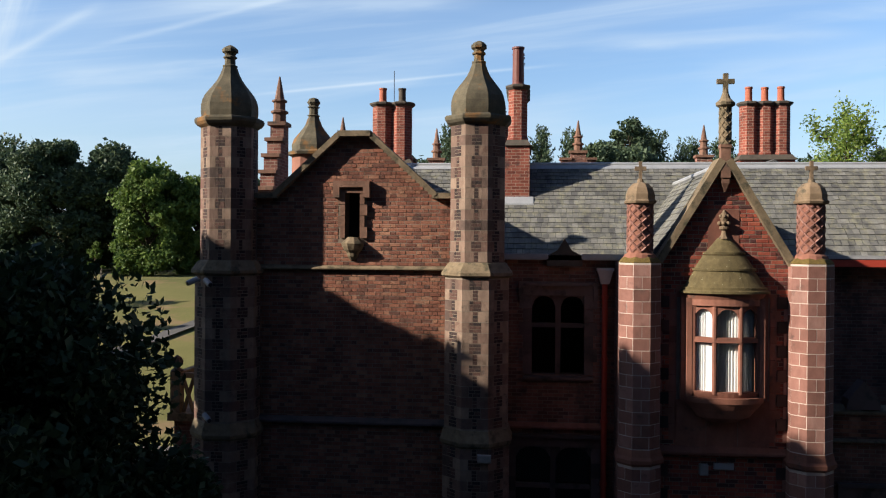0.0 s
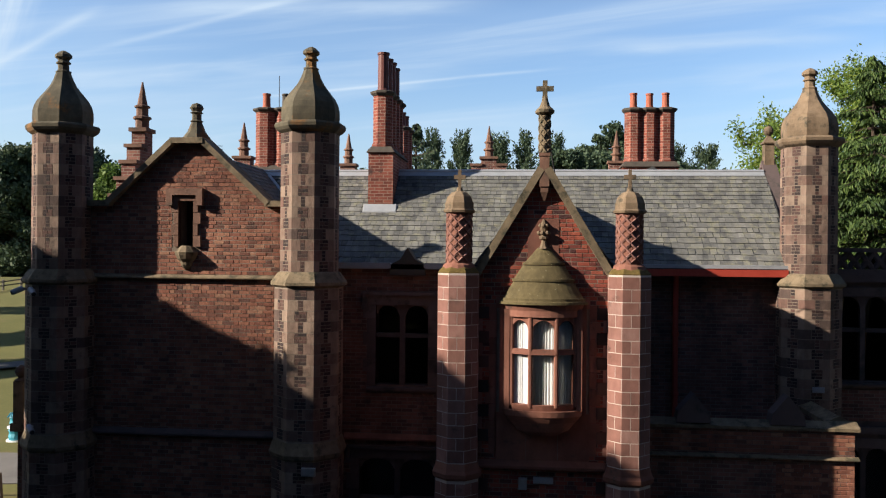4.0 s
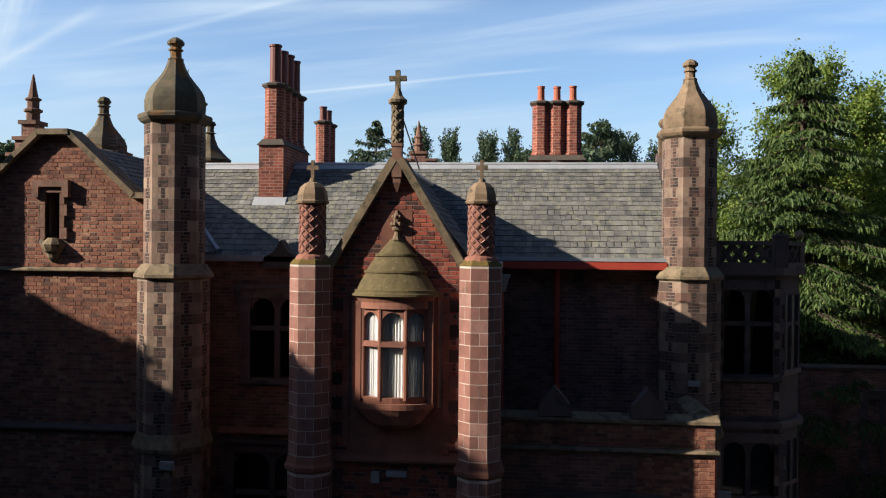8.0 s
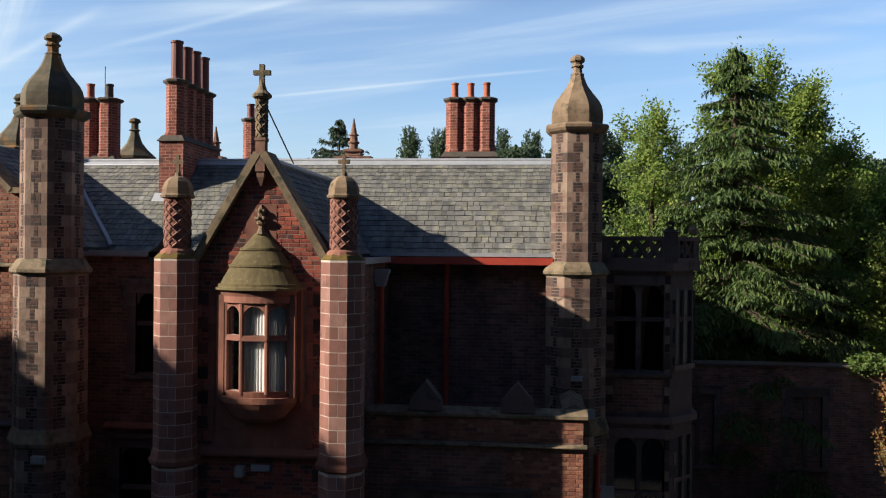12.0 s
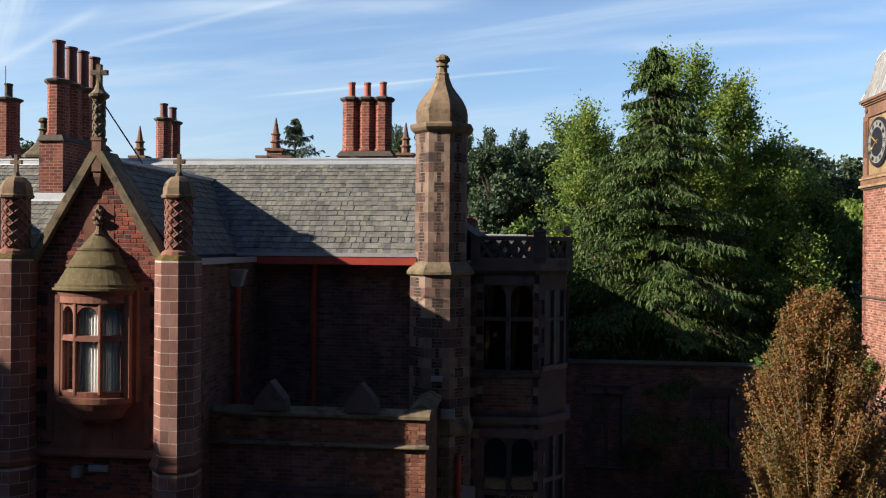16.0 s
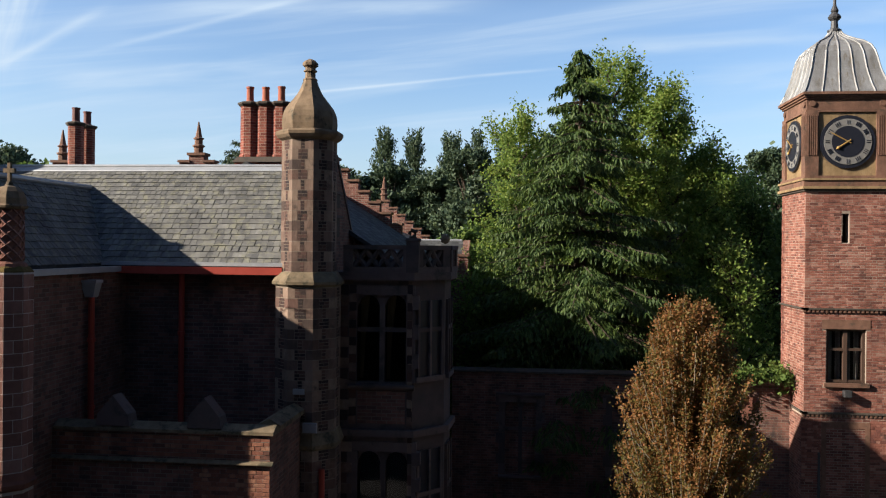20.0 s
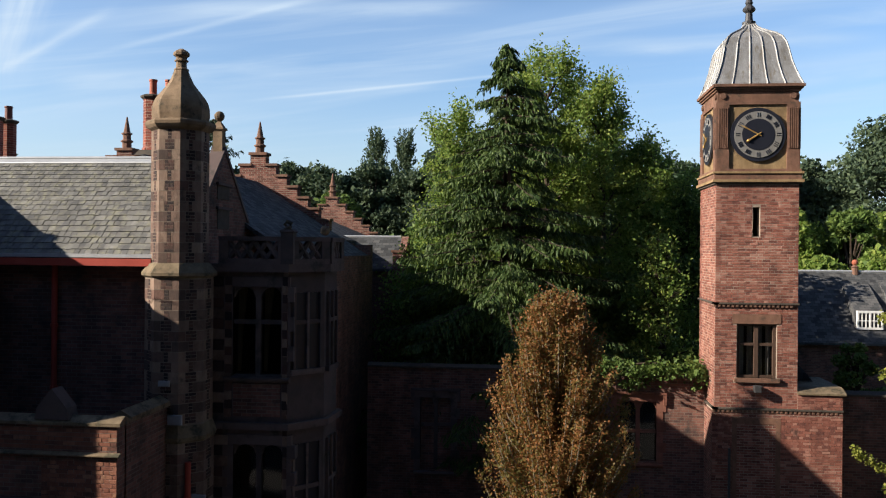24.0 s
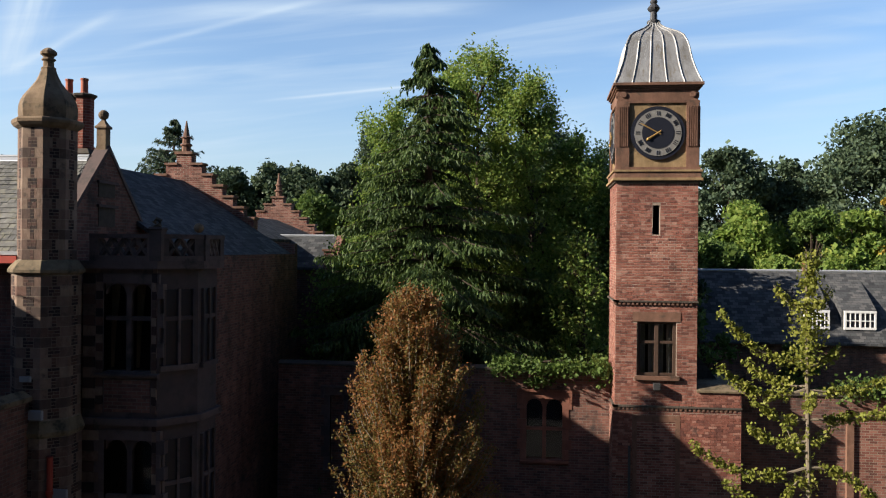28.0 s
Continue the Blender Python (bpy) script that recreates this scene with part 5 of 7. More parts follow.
def round_tree(name, label, x, y, h, r, mat, leaves=9000, size=0.16, trunk=0.25, clumps=26, low=0.3, bark="bark", base=None, group=""):
    """A broad-leaved tree: tapered trunk, limbs to every clump, and a crown of leaves in uneven clumps."""
    zb = ground_height(x, y) if base is None else base
    t = thing(name, label, "tree", group, at=(x, y, zb))
    rng = np.random.default_rng(int(abs(x * 131 + y * 17)) + 3)
    wood = Mesh()
    lean = rng.normal(size=2) * 0.03 * h
    wood.tube([(x, y, zb - 0.2), (x + lean[0] * .3, y + lean[1] * .3, zb + h * 0.3), (x + lean[0], y + lean[1], zb + h * 0.8)], [trunk, trunk * 0.75, trunk * 0.2], 8)
    cs, out, core = [], [], []
    for k in range(clumps):
        u = rng.uniform(0, 1)
        zc = zb + h * (low + (0.93 - low) * u)
        wide = r * math.sqrt(max(0.05, 1 - ((u - 0.42) / 0.62) ** 2))
        a = rng.uniform(0, 2 * math.pi)
        q = wide * math.sqrt(rng.uniform(0.15, 1)) * 0.8
        c = np.array([x + lean[0] * u + q * math.cos(a), y + lean[1] * u + q * math.sin(a), zc])
        cr = r * rng.uniform(0.16, 0.36)
        s0 = Vector((x + lean[0] * u * .6, y + lean[1] * u * .6, zb + (zc - zb) * 0.62))
        wood.tube([s0, (s0 + Vector(c)) / 2 + Vector((0, 0, 0.1 * r)), c], [trunk * 0.32, trunk * 0.2, trunk * 0.06], 5)
        m = int(leaves / clumps)
        d = rng.normal(size=(m, 3))
        d /= np.linalg.norm(d, axis=1)[:, None]
        p = c + d * (cr * rng.uniform(0.45, 1.12, m) ** 0.6)[:, None] * np.array([1, 1, 0.75])
        cs.append(p)
        out.append(d + np.array([0, 0, 0.2]))
        m2 = int(leaves / clumps * 0.3)
        core.append(c + rng.normal(size=(m2, 3)) * cr * 0.32)
    part("trunk", wood, bark, t, uv=False)
    leaf_cloud("crown", np.concatenate(cs), np.concatenate(out) * 0.5, size, mat, t)
    inner = np.concatenate(core)
    leaf_cloud("inner_crown", inner, np.zeros_like(inner), size * 1.5, mat, t, 1.0, 0.7)
    return t


def spray_tree(name, label, x, y, h, r, mat, leaves=36000, size=0.07, low=0.12, seed=1, group="", limbs=46, shoots=9):
    """An open broad-leaved tree: rising limbs that fork into thin shoots, leaves along each shoot, a ragged outline."""
    zb = ground_height(x, y)
    t = thing(name, label, "tree", group, at=(x, y, zb))
    rng = np.random.default_rng(seed)
    wood = Mesh()
    wood.tube([(x, y, zb - 0.2), (x + 0.1, y, zb + h * 0.45), (x, y + 0.1, zb + h * 0.9)], [0.24, 0.16, 0.03], 8)
    pts, nor = [], []
    per = leaves // (limbs * shoots)
    for k in range(limbs):
        u = (k + rng.uniform(0, 1)) / limbs
        a = k * 2.4 + rng.uniform(-0.5, 0.5)
        z1 = zb + h * (low + (0.97 - low) * u)
        ln = r * (1.0 - 0.75 * max(0.0, u - 0.35) / 0.65) * rng.uniform(0.55, 1.08)
        root = np.array([x, y, max(zb + 1.0, z1 - ln * rng.uniform(0.5, 1.0))])
        tip = np.array([x + ln * math.cos(a), y + ln * math.sin(a), z1])
        wood.tube([Vector(root), Vector((root + tip) / 2 + np.array([0, 0, 0.12 * ln])), Vector(tip)], [0.07, 0.045, 0.015], 5)
        for j in range(shoots):
            f = rng.uniform(0.25, 1.0)
            b = root + (tip - root) * f + np.array([0, 0, 0.4 * ln * f * (1 - f)])
            d = rng.normal(size=3) * 0.55 + (tip - root) / max(0.3, ln) * 0.35 + np.array([0, 0, 0.45])
            d /= np.linalg.norm(d)
            sl = rng.uniform(0.5, 1.25)
            wood.tube([Vector(b), Vector(b + d * sl)], [0.014, 0.004], 3)
            g = rng.uniform(0.1, 1.05, per)
            pts.append(b + d * (sl * g)[:, None] + rng.normal(size=(per, 3)) * 0.2)
            nor.append(np.tile([0.3 * d[0], 0.3 * d[1], -0.25], (per, 1)))
    part("trunk", wood, "bark", t, uv=False)
    leaf_cloud("crown", np.concatenate(pts), np.concatenate(nor), size, mat, t, 0.7, 0.62)
    return t


def conifer(name, label, x, y, h, r, mat="leaf_conifer", tiers=38, base=None, size=0.10, step=0.21, blades=13, droop=0.42):
    """A large spruce-like conifer: tiers of drooping boughs with upturned tips; side twigs leave each bough in pairs and hang as fringes of needles."""
    zb = ground_height(x, y) if base is None else base
    t = thing(name, label, "tree", at=(x, y, zb))
    rng = np.random.default_rng(11 + int(x))
    wood = Mesh()
    trunk = Mesh().tube([(x, y, zb - 0.2), (x, y, zb + h * 0.5), (x, y, zb + h)], [h * 0.022, h * 0.014, 0.02], 8)
    boughs = []
    for k in range(tiers):
        u = (k + rng.uniform(0, 0.8)) / tiers
        ln = r * (1 - u) ** 0.72 + 0.12
        for j in range(rng.integers(5, 8)):
            boughs.append((zb + h * (0.08 + 0.9 * u), ln * rng.uniform(0.6, 1.3), rng.uniform(0, 2 * math.pi)))
    for k in range(22):
        boughs.append((zb + h * (0.92 + 0.08 * k / 22), 0.14 + 0.5 * (1 - k / 22), rng.uniform(0, 6.28)))
    pts, nor = [], []
    for z, ln, a in boughs:
        ca, sa = math.cos(a), math.sin(a)
        up = rng.uniform(0.02, 0.22)

        def spine(f):
            return np.array([x + ca * ln * f, y + sa * ln * f, z + ln * (up * f - droop * f * f + 0.16 * f ** 4)])

        wood.tube([Vector(spine(k / 5)) for k in range(6)], [0.05, 0.045, 0.035, 0.025, 0.018, 0.008], 4)
        n = max(4, int(ln / step))
        for k in range(n):
            f = 0.12 + 0.88 * (k + rng.uniform(0, 0.8)) / n
            root = spine(f)
            for s in (-1, 1):
                tl = (0.18 + 0.30 * ln * (1.08 - f)) * rng.uniform(0.6, 1.25)
                tl = min(tl, 1.25)
                # outwards, a little forwards, then down
                ahead, out_ = 0.45 + 0.3 * f, 0.85
                d = np.array([ca * ahead - s * sa * out_, sa * ahead + s * ca * out_, 0.0])
                g = rng.uniform(0.05, 1.0, blades)
                fall = tl * (0.10 * g + 0.42 * g * g) + rng.uniform(0, 0.09, blades)
                p = root + d * (tl * g)[:, None]
                p[:, 2] -= fall
                pts.append(p + rng.normal(size=(blades, 3)) * 0.022)
                nor.append(np.stack([d[0] * 0.55 + 0 * g, d[1] * 0.55 + 0 * g, -0.35 - 0.9 * g], 1))
        m = max(10, int(ln * 26))
        f = rng.uniform(0.2, 1.02, m)
        sp = np.array([spine(v) for v in f])
        sp[:, 2] -= rng.uniform(0, 0.16, m)
        pts.append(sp + rng.normal(size=(m, 3)) * 0.035)
        nor.append(np.tile([ca * 0.7, sa * 0.7, -0.6], (m, 1)))
    part("trunk", trunk, "bark", t, uv=False)
    part("bough", wood, "bark", t, uv=False, kind="stuff")
    leaf_cloud("crown", np.concatenate(pts), np.concatenate(nor), size, mat, t, 0.22, 0.24)
    return t


def columnar(name, label, x, y, h, r, mat, leaves=26000, size=0.07):
    """A narrow upright tree: many steep shoots, dense fine leaves, a rounded point."""
    t = thing(name, label, "tree", at=(x, y, 0))
    rng = np.random.default_rng(23)
    wood = Mesh()
    wood.tube([(x, y, -0.2), (x, y, h * 0.5), (x, y, h * 0.95)], [0.14, 0.09, 0.02], 8)
    pts, nor = [], []
    shoots = 560
    for k in range(shoots):
        u = rng.uniform(0.0, 1) ** 0.9
        z1 = h * (0.16 + 0.84 * u)
        rad = r * max(0.05, 1 - max(0.0, (z1 / h - 0.5) / 0.52) ** 1.7) ** 0.6 * (0.86 + 0.14 * rng.random())
        a = rng.uniform(0, 2 * math.pi)
        q = rad * math.sqrt(rng.uniform(0.1, 1))
        tip = Vector((x + q * math.cos(a), y + q * math.sin(a), z1))
        s = Vector((x + 0.25 * q * math.cos(a), y + 0.25 * q * math.sin(a), max(0.6, z1 - rng.uniform(1.2, 2.2))))
        mid = (s + tip) / 2 + Vector((math.cos(a), math.sin(a), -0.1)) * 0.14 * q
        wood.tube([s, mid, tip], [0.022, 0.014, 0.005], 4)
        m = leaves // shoots
        f = np.clip((rng.integers(0, 7, m) + 0.5) / 7 + rng.normal(size=m) * 0.03, 0, 1.03)
        S, Mi, T = np.array(s), np.array(mid), np.array(tip)
        line = ((1 - f) ** 2)[:, None] * S + (2 * f * (1 - f))[:, None] * Mi + (f ** 2)[:, None] * T
        pts.append(line + rng.normal(size=(m, 3)) * np.array([0.062, 0.062, 0.07]))
        nor.append(np.tile([math.cos(a) * 0.6, math.sin(a) * 0.6, 0.5], (m, 1)))
    part("trunk", wood, "bark_pale", t, uv=False)
    leaf_cloud("crown", np.concatenate(pts), np.concatenate(nor), size, mat, t, 0.8, 0.6)
    return t


conifer("conifer", "tall dark green conifer with drooping layered boughs", 16.55, 34.4, 16.8, 5.5, tiers=46, step=0.2, blades=13)
columnar("copper_beech", "narrow columnar copper beech with rust and olive leaves", 18.15, 20.9, 8.35, 1.92, "leaf_copper", 210000, 0.031)
round_tree("foreground_tree", "leafy tree beside the house, deep shade put into its leaf colour", -7.25, 10.3, 9.2, 3.75, "leaf_shade", 90000, 0.065, 0.3, 90, 0.12)
# extra shrub, added to widen the tree's dark mass as the camera sees it
round_tree("foreground_shrub", "low shrub under the tree, deep shade put into its leaf colour", -6.2, 10.8, 6.9, 1.9, "leaf_shade", 30000, 0.06, 0.12, 46, 0.1)
# unseen second tree, added left of the view
round_tree("foreground_tree", "leafy tree beside the house, deep shade put into its leaf colour", -13.5, 12.0, 8.6, 3.6, "leaf_shade", 20000, 0.1, 0.3, 60, 0.12)
# unseen trees fitted to the facade's shadow; the last added to darken the foreground tree
for (x, y, h, r) in ((-18.0, 12.0, 14.4, 4.4), (-18.5, 7.6, 17.0, 4.6), (-20.0, 16.6, 14.0, 4.2), (-20.5, 2.0, 18.0, 5.2)):
    round_tree("shade_tree", "tall leafy tree that shades the front", x, y, h, r, "leaf_green", 22000, 0.3, 0.4, 60, 0.15, group="shade trees")
# trees whose shadows lie across the lawn
for (x, y, h, r) in ((-47.5, 51, 12.5, 3.6), (-51.0, 62, 12.0, 3.6), (-59.0, 73, 13.0, 4.0)):
    round_tree("lawn_tree", "leafy tree that throws its shadow across the lawn", x, y, h, r, "leaf_green", 6000, 0.3, 0.35, 40, 0.22, group="lawn trees")
# trees behind the garden wall
for k, (x, y, h, r, n) in enumerate(((18.0, 38.8, 17.6, 4.4, 48000), (20.3, 38.2, 16.2, 3.6, 40000), (22.2, 39.2, 13.9, 3.0, 32000), (14.2, 39.8, 15.5, 3.9, 26000), (23.8, 40.2, 12.6, 2.6, 15000), (22.2, 34.6, 9.4, 1.3, 8000), (12.9, 36.4, 8.6, 2.2, 12000))):
    spray_tree("garden_tree", "sunlit bright green tree behind the garden wall", x, y, h, r, "leaf_bright", int(n * 1.25), 0.066, 0.10, 31 + k, "garden trees")
# the darkest-leaved ones stand in for shade under and between the crowns
for (x, y, h, r, mat, n, sz) in ((23.9, 39.5, 12.0, 2.6, "leaf_green", 12000, 0.09), (13.0, 42.0, 9.8, 3.0, "leaf_green", 10000, 0.1), (20.5, 36.8, 8.6, 2.6, "leaf_green", 11000, 0.09),
                                 (17.0, 36.8, 7.5, 3.2, "leaf_shade", 9000, 0.1), (19.5, 44.0, 13.4, 3.8, "leaf_shade", 14000, 0.13), (25.5, 42.0, 11.0, 3.2, "leaf_green", 11000, 0.11), (15.5, 44.5, 12.2, 3.6, "leaf_shade", 12000, 0.13),
                                 (21, 49, 12.0, 4.2, "leaf_shade", 9000, 0.15), (26, 50, 11.5, 4.0, "leaf_shade", 9000, 0.15), (11.5, 50, 10.5, 3.6, "leaf_green", 9000, 0.15)):
    round_tree("garden_tree", "leafy tree behind the garden wall, in green or shade-darkened leaf", x, y, h, r, mat, n, sz, 0.22, 50, 0.10, group="garden trees")
# woods round the lawn, and beyond
WOODS = [(7.3, 100, 16.8, 4.5, "leaf_shade", 1), (13.0, 102, 16.0, 5.0, "leaf_shade", 1), (-78, 116, 19, 9, "leaf_shade", 1), (-66.5, 112, 18.5, 8, "leaf_shade", 1), (-59, 116, 18, 7.5, "leaf_shade", 1), (-49.5, 106, 15.2, 5.6, "leaf_green", 1), (-44, 110, 13, 5.0, "leaf_green", 1), (-56, 118, 13, 6, "leaf_shade", 1), (-88, 118, 17, 9, "leaf_shade", 1),
         (-57.5, 108, 4.2, 1.3, "leaf_green", 0), (-72, 108, 4.5, 1.6, "leaf_bright", 0), (-38, 112, 13, 6, "leaf_shade", 1), (-98, 120, 16, 8, "leaf_shade", 1),
         (-21, 112, 13.5, 6, "leaf_shade", 1), (-15.5, 112, 13.2, 5, "leaf_shade", 1), (-10.5, 110, 14.2, 5.5, "leaf_shade", 1), (-4, 112, 13.6, 6, "leaf_shade", 1), (2, 112, 14, 6, "leaf_shade", 1), (-5, 98, 11.2, 4, "leaf_green", 1), (-18, 107, 14.5, 5, "leaf_shade", 1), (-13, 108, 15, 5, "leaf_shade", 1), (-8, 107, 14.6, 5, "leaf_shade", 1), (-2.5, 107, 15, 5, "leaf_shade", 1), (3, 106, 15, 5, "leaf_shade", 1),
         (8, 110, 15, 6, "leaf_shade", 1), (15, 108, 15, 6.5, "leaf_shade", 1), (22, 108, 15, 6.5, "leaf_shade", 1), (-28, 114, 13, 6, "leaf_shade", 1),
         (41.5, 100, 16.6, 5.5, "leaf_shade", 1), (46, 104, 13, 4.5, "leaf_shade", 1), (34, 104, 15, 6, "leaf_shade", 1), (58, 100, 19.0, 9.0, "leaf_shade", 1), (66, 98, 19.5, 9, "leaf_shade", 1), (50.5, 104, 15.0, 5.5, "leaf_shade", 1), (44.2, 64, 12.2, 1.7, "leaf_yellow", 0), (52, 112, 13, 5, "leaf_shade", 1),
         (36.0, 66, 11.6, 3.2, "leaf_bright", 1), (33.0, 63, 8.8, 2.6, "leaf_green", 1), (39.5, 65, 11.2, 2.6, "leaf_green", 1), (43, 66, 10.8, 3.4, "leaf_bright", 1), (36, 60, 8.2, 2.4, "leaf_bright", 1), (40, 60, 8.6, 2.8, "leaf_bright", 1),
         (47.5, 66, 10.5, 3.2, "leaf_green", 1), (30, 62, 9.5, 3.2, "leaf_green", 1), (44.2, 62, 8.6, 2.4, "leaf_green", 1), (27.5, 60, 10, 3.2, "leaf_green", 1), (52, 66, 10.5, 3.6, "leaf_green", 1), (29, 47, 5.6, 2.0, "leaf_green", 0), (33.5, 47, 4.6, 1.6, "leaf_green", 0)]
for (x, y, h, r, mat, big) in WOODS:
    # beyond 95 m, swap to the leaf colour with haze in it
    if mat == "leaf_shade" and y > 95:
        mat = "leaf_haze"
    round_tree("woodland_tree", "leafy woodland tree in %s" % ("green leaf with blue distance haze in its colour" if mat == "leaf_haze" else "yellow leaf" if mat == "leaf_yellow" else "summer green"), x, y, h, r, mat, (32000 if r > 7 else 17000) if big else 2500, (0.05 + 0.0017 * y) * (1 if big else 0.7), 0.3, 80 if big else 20, 0.0, group="woodland")


def poplar(x, y, h, r, name="poplar", mat="leaf_haze", spread=0.7):
    """A far upright tree: steep shoots from one stem, thin at the top."""
    zb = ground_height(x, y)
    t = thing(name, "distant upright poplar against the sky" if name == "poplar" else "distant spruce with spreading boughs", "tree", "far trees", at=(x, y, zb))
    rng = np.random.default_rng(int(abs(x) * 7 + y))
    wood = Mesh().tube([(x, y, zb - 0.3), (x, y, zb + h * 0.95)], [0.4, 0.05], 6)
    pts, nor = [], []
    for k in range(170):
        u = rng.uniform(0.12, 1)
        rad = r * (math.sqrt(max(0.02, 1 - ((u - 0.66) / 0.42) ** 2)) if spread < 1 else (1.05 - u))
        a = rng.uniform(0, 2 * math.pi)
        q = rad * rng.uniform(0.4, 1)
        f = rng.uniform(0, 1, 60)
        dz = (h * 0.13 * f) if spread < 1 else (-0.25 * q * f)
        p = np.stack([x + q * math.cos(a) * (0.35 + 0.65 * f), y + q * math.sin(a) * (0.35 + 0.65 * f), zb + h * u * 0.93 + dz], 1)
        pts.append(p + rng.normal(size=(60, 3)) * 0.28)
        nor.append(np.tile([math.cos(a) * 0.3, math.sin(a) * 0.3, 0.9 if spread < 1 else 0.0], (60, 1)))
    part("trunk", wood, "bark", t, uv=False)
    leaf_cloud("crown", np.concatenate(pts), np.concatenate(nor), 0.3, mat, t, 0.45, 0.42)


for (x, top, r) in ((-17.6, 34, 3.4), (-11.3, 34, 3.3), (-3.0, 33.6, 3.4), (2.6, 33.8, 3.2), (9.0, 33, 3.3), (27.0, 33.0, 4.4), (34, 31, 4.4), (41, 30.5, 4.6)):
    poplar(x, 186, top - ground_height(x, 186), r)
round_tree("far_tree", "broad distant tree against the sky", 20.4, 180, 30.0, 8.0, "leaf_haze", 15000, 0.36, 0.5, 90, 0.2, group="far trees")
conifer("spruce", "distant spruce with spreading boughs", -4.2, 58.3, 17.0, 6.6, "leaf_haze", 40, None, 0.12, 0.3, 8, 0.14)
# shrubs and creeper on the garden wall
cr = thing("wall_creeper", "green creeper spilling over the garden wall", "climber", at=(21.2, 30, 5.2))
cp = []
for k in range(170):
    a = RNG.uniform(0, 1)
    heap = 0.5 + 0.3 * math.sin(a * 9.0 + 0.7) + 0.2 * math.sin(a * 23.0)
    c = np.array([19.3 + 3.6 * a, 30.25 + RNG.normal() * 0.3, 5.34 + 0.34 * heap * RNG.random() - (0.55 * RNG.random() if RNG.random() < 0.22 else 0.0)])
    cp.append(c + RNG.normal(size=(26, 3)) * np.array([0.13, 0.12, 0.10]) * RNG.uniform(0.6, 1.4))
leaf_cloud("foliage", np.concatenate(cp), np.tile([0, -0.5, 0.4], (170 * 26, 1)), 0.06, "leaf_green", cr, 0.9, 0.7)
part("stem", Mesh().tube([(19.5, 30.35, 5.4), (21.2, 30.4, 5.6), (22.9, 30.4, 5.5)], 0.04, 5), "bark", cr, uv=False)
cr = thing("wall_creeper", "green creeper heaped over the far garden wall", "climber", at=(31.6, 30.3, 4.8))
cp = []
for k in range(110):
    c = np.array([30.0 + 3.4 * RNG.uniform(0, 1) ** 0.8, 30.25 + RNG.normal() * 0.35, 4.95 + 0.2 * RNG.normal()])
    cp.append(c + RNG.normal(size=(26, 3)) * np.array([0.24, 0.18, 0.16]))
leaf_cloud("foliage", np.concatenate(cp), np.tile([0, -0.5, 0.4], (110 * 26, 1)), 0.06, "leaf_green", cr, 0.9, 0.7)
part("stem", Mesh().tube([(30.0, 30.4, 4.9), (31.6, 30.45, 5.1), (33.4, 30.4, 5.0)], 0.04, 5), "bark", cr, uv=False)
# unseen trees behind and east of the viewer, added to block skylight from the walls
for k in range(14):
    round_tree("sky_screen_tree", "unseen dense dark tree, added to block skylight from the walls", -50 + 9.0 * k, -15 - 3 * (k % 2), 28 + 2 * (k % 3), 7.5, "leaf_shade", 5200, 1.2, 0.4, 44, 0.02, group="rear wood")
for k in range(6):
    round_tree("sky_screen_tree", "unseen dense dark tree, added to block skylight from the walls", 38 + 3 * (k % 2) + 1.2 * k, -8 + 6.0 * k, 30 + 2 * (k % 3), 7.0, "leaf_shade", 12000, 1.1, 0.4, 36, 0.02, group="rear wood")

# ---- windows ----
def arch_points(a, b, z_spring, rise, n=8):
    return [(a + (b - a) * j / n, z_spring + rise * math.sqrt(max(0.0, 1 - (2 * j / n - 1) ** 2))) for j in range(n + 1)]


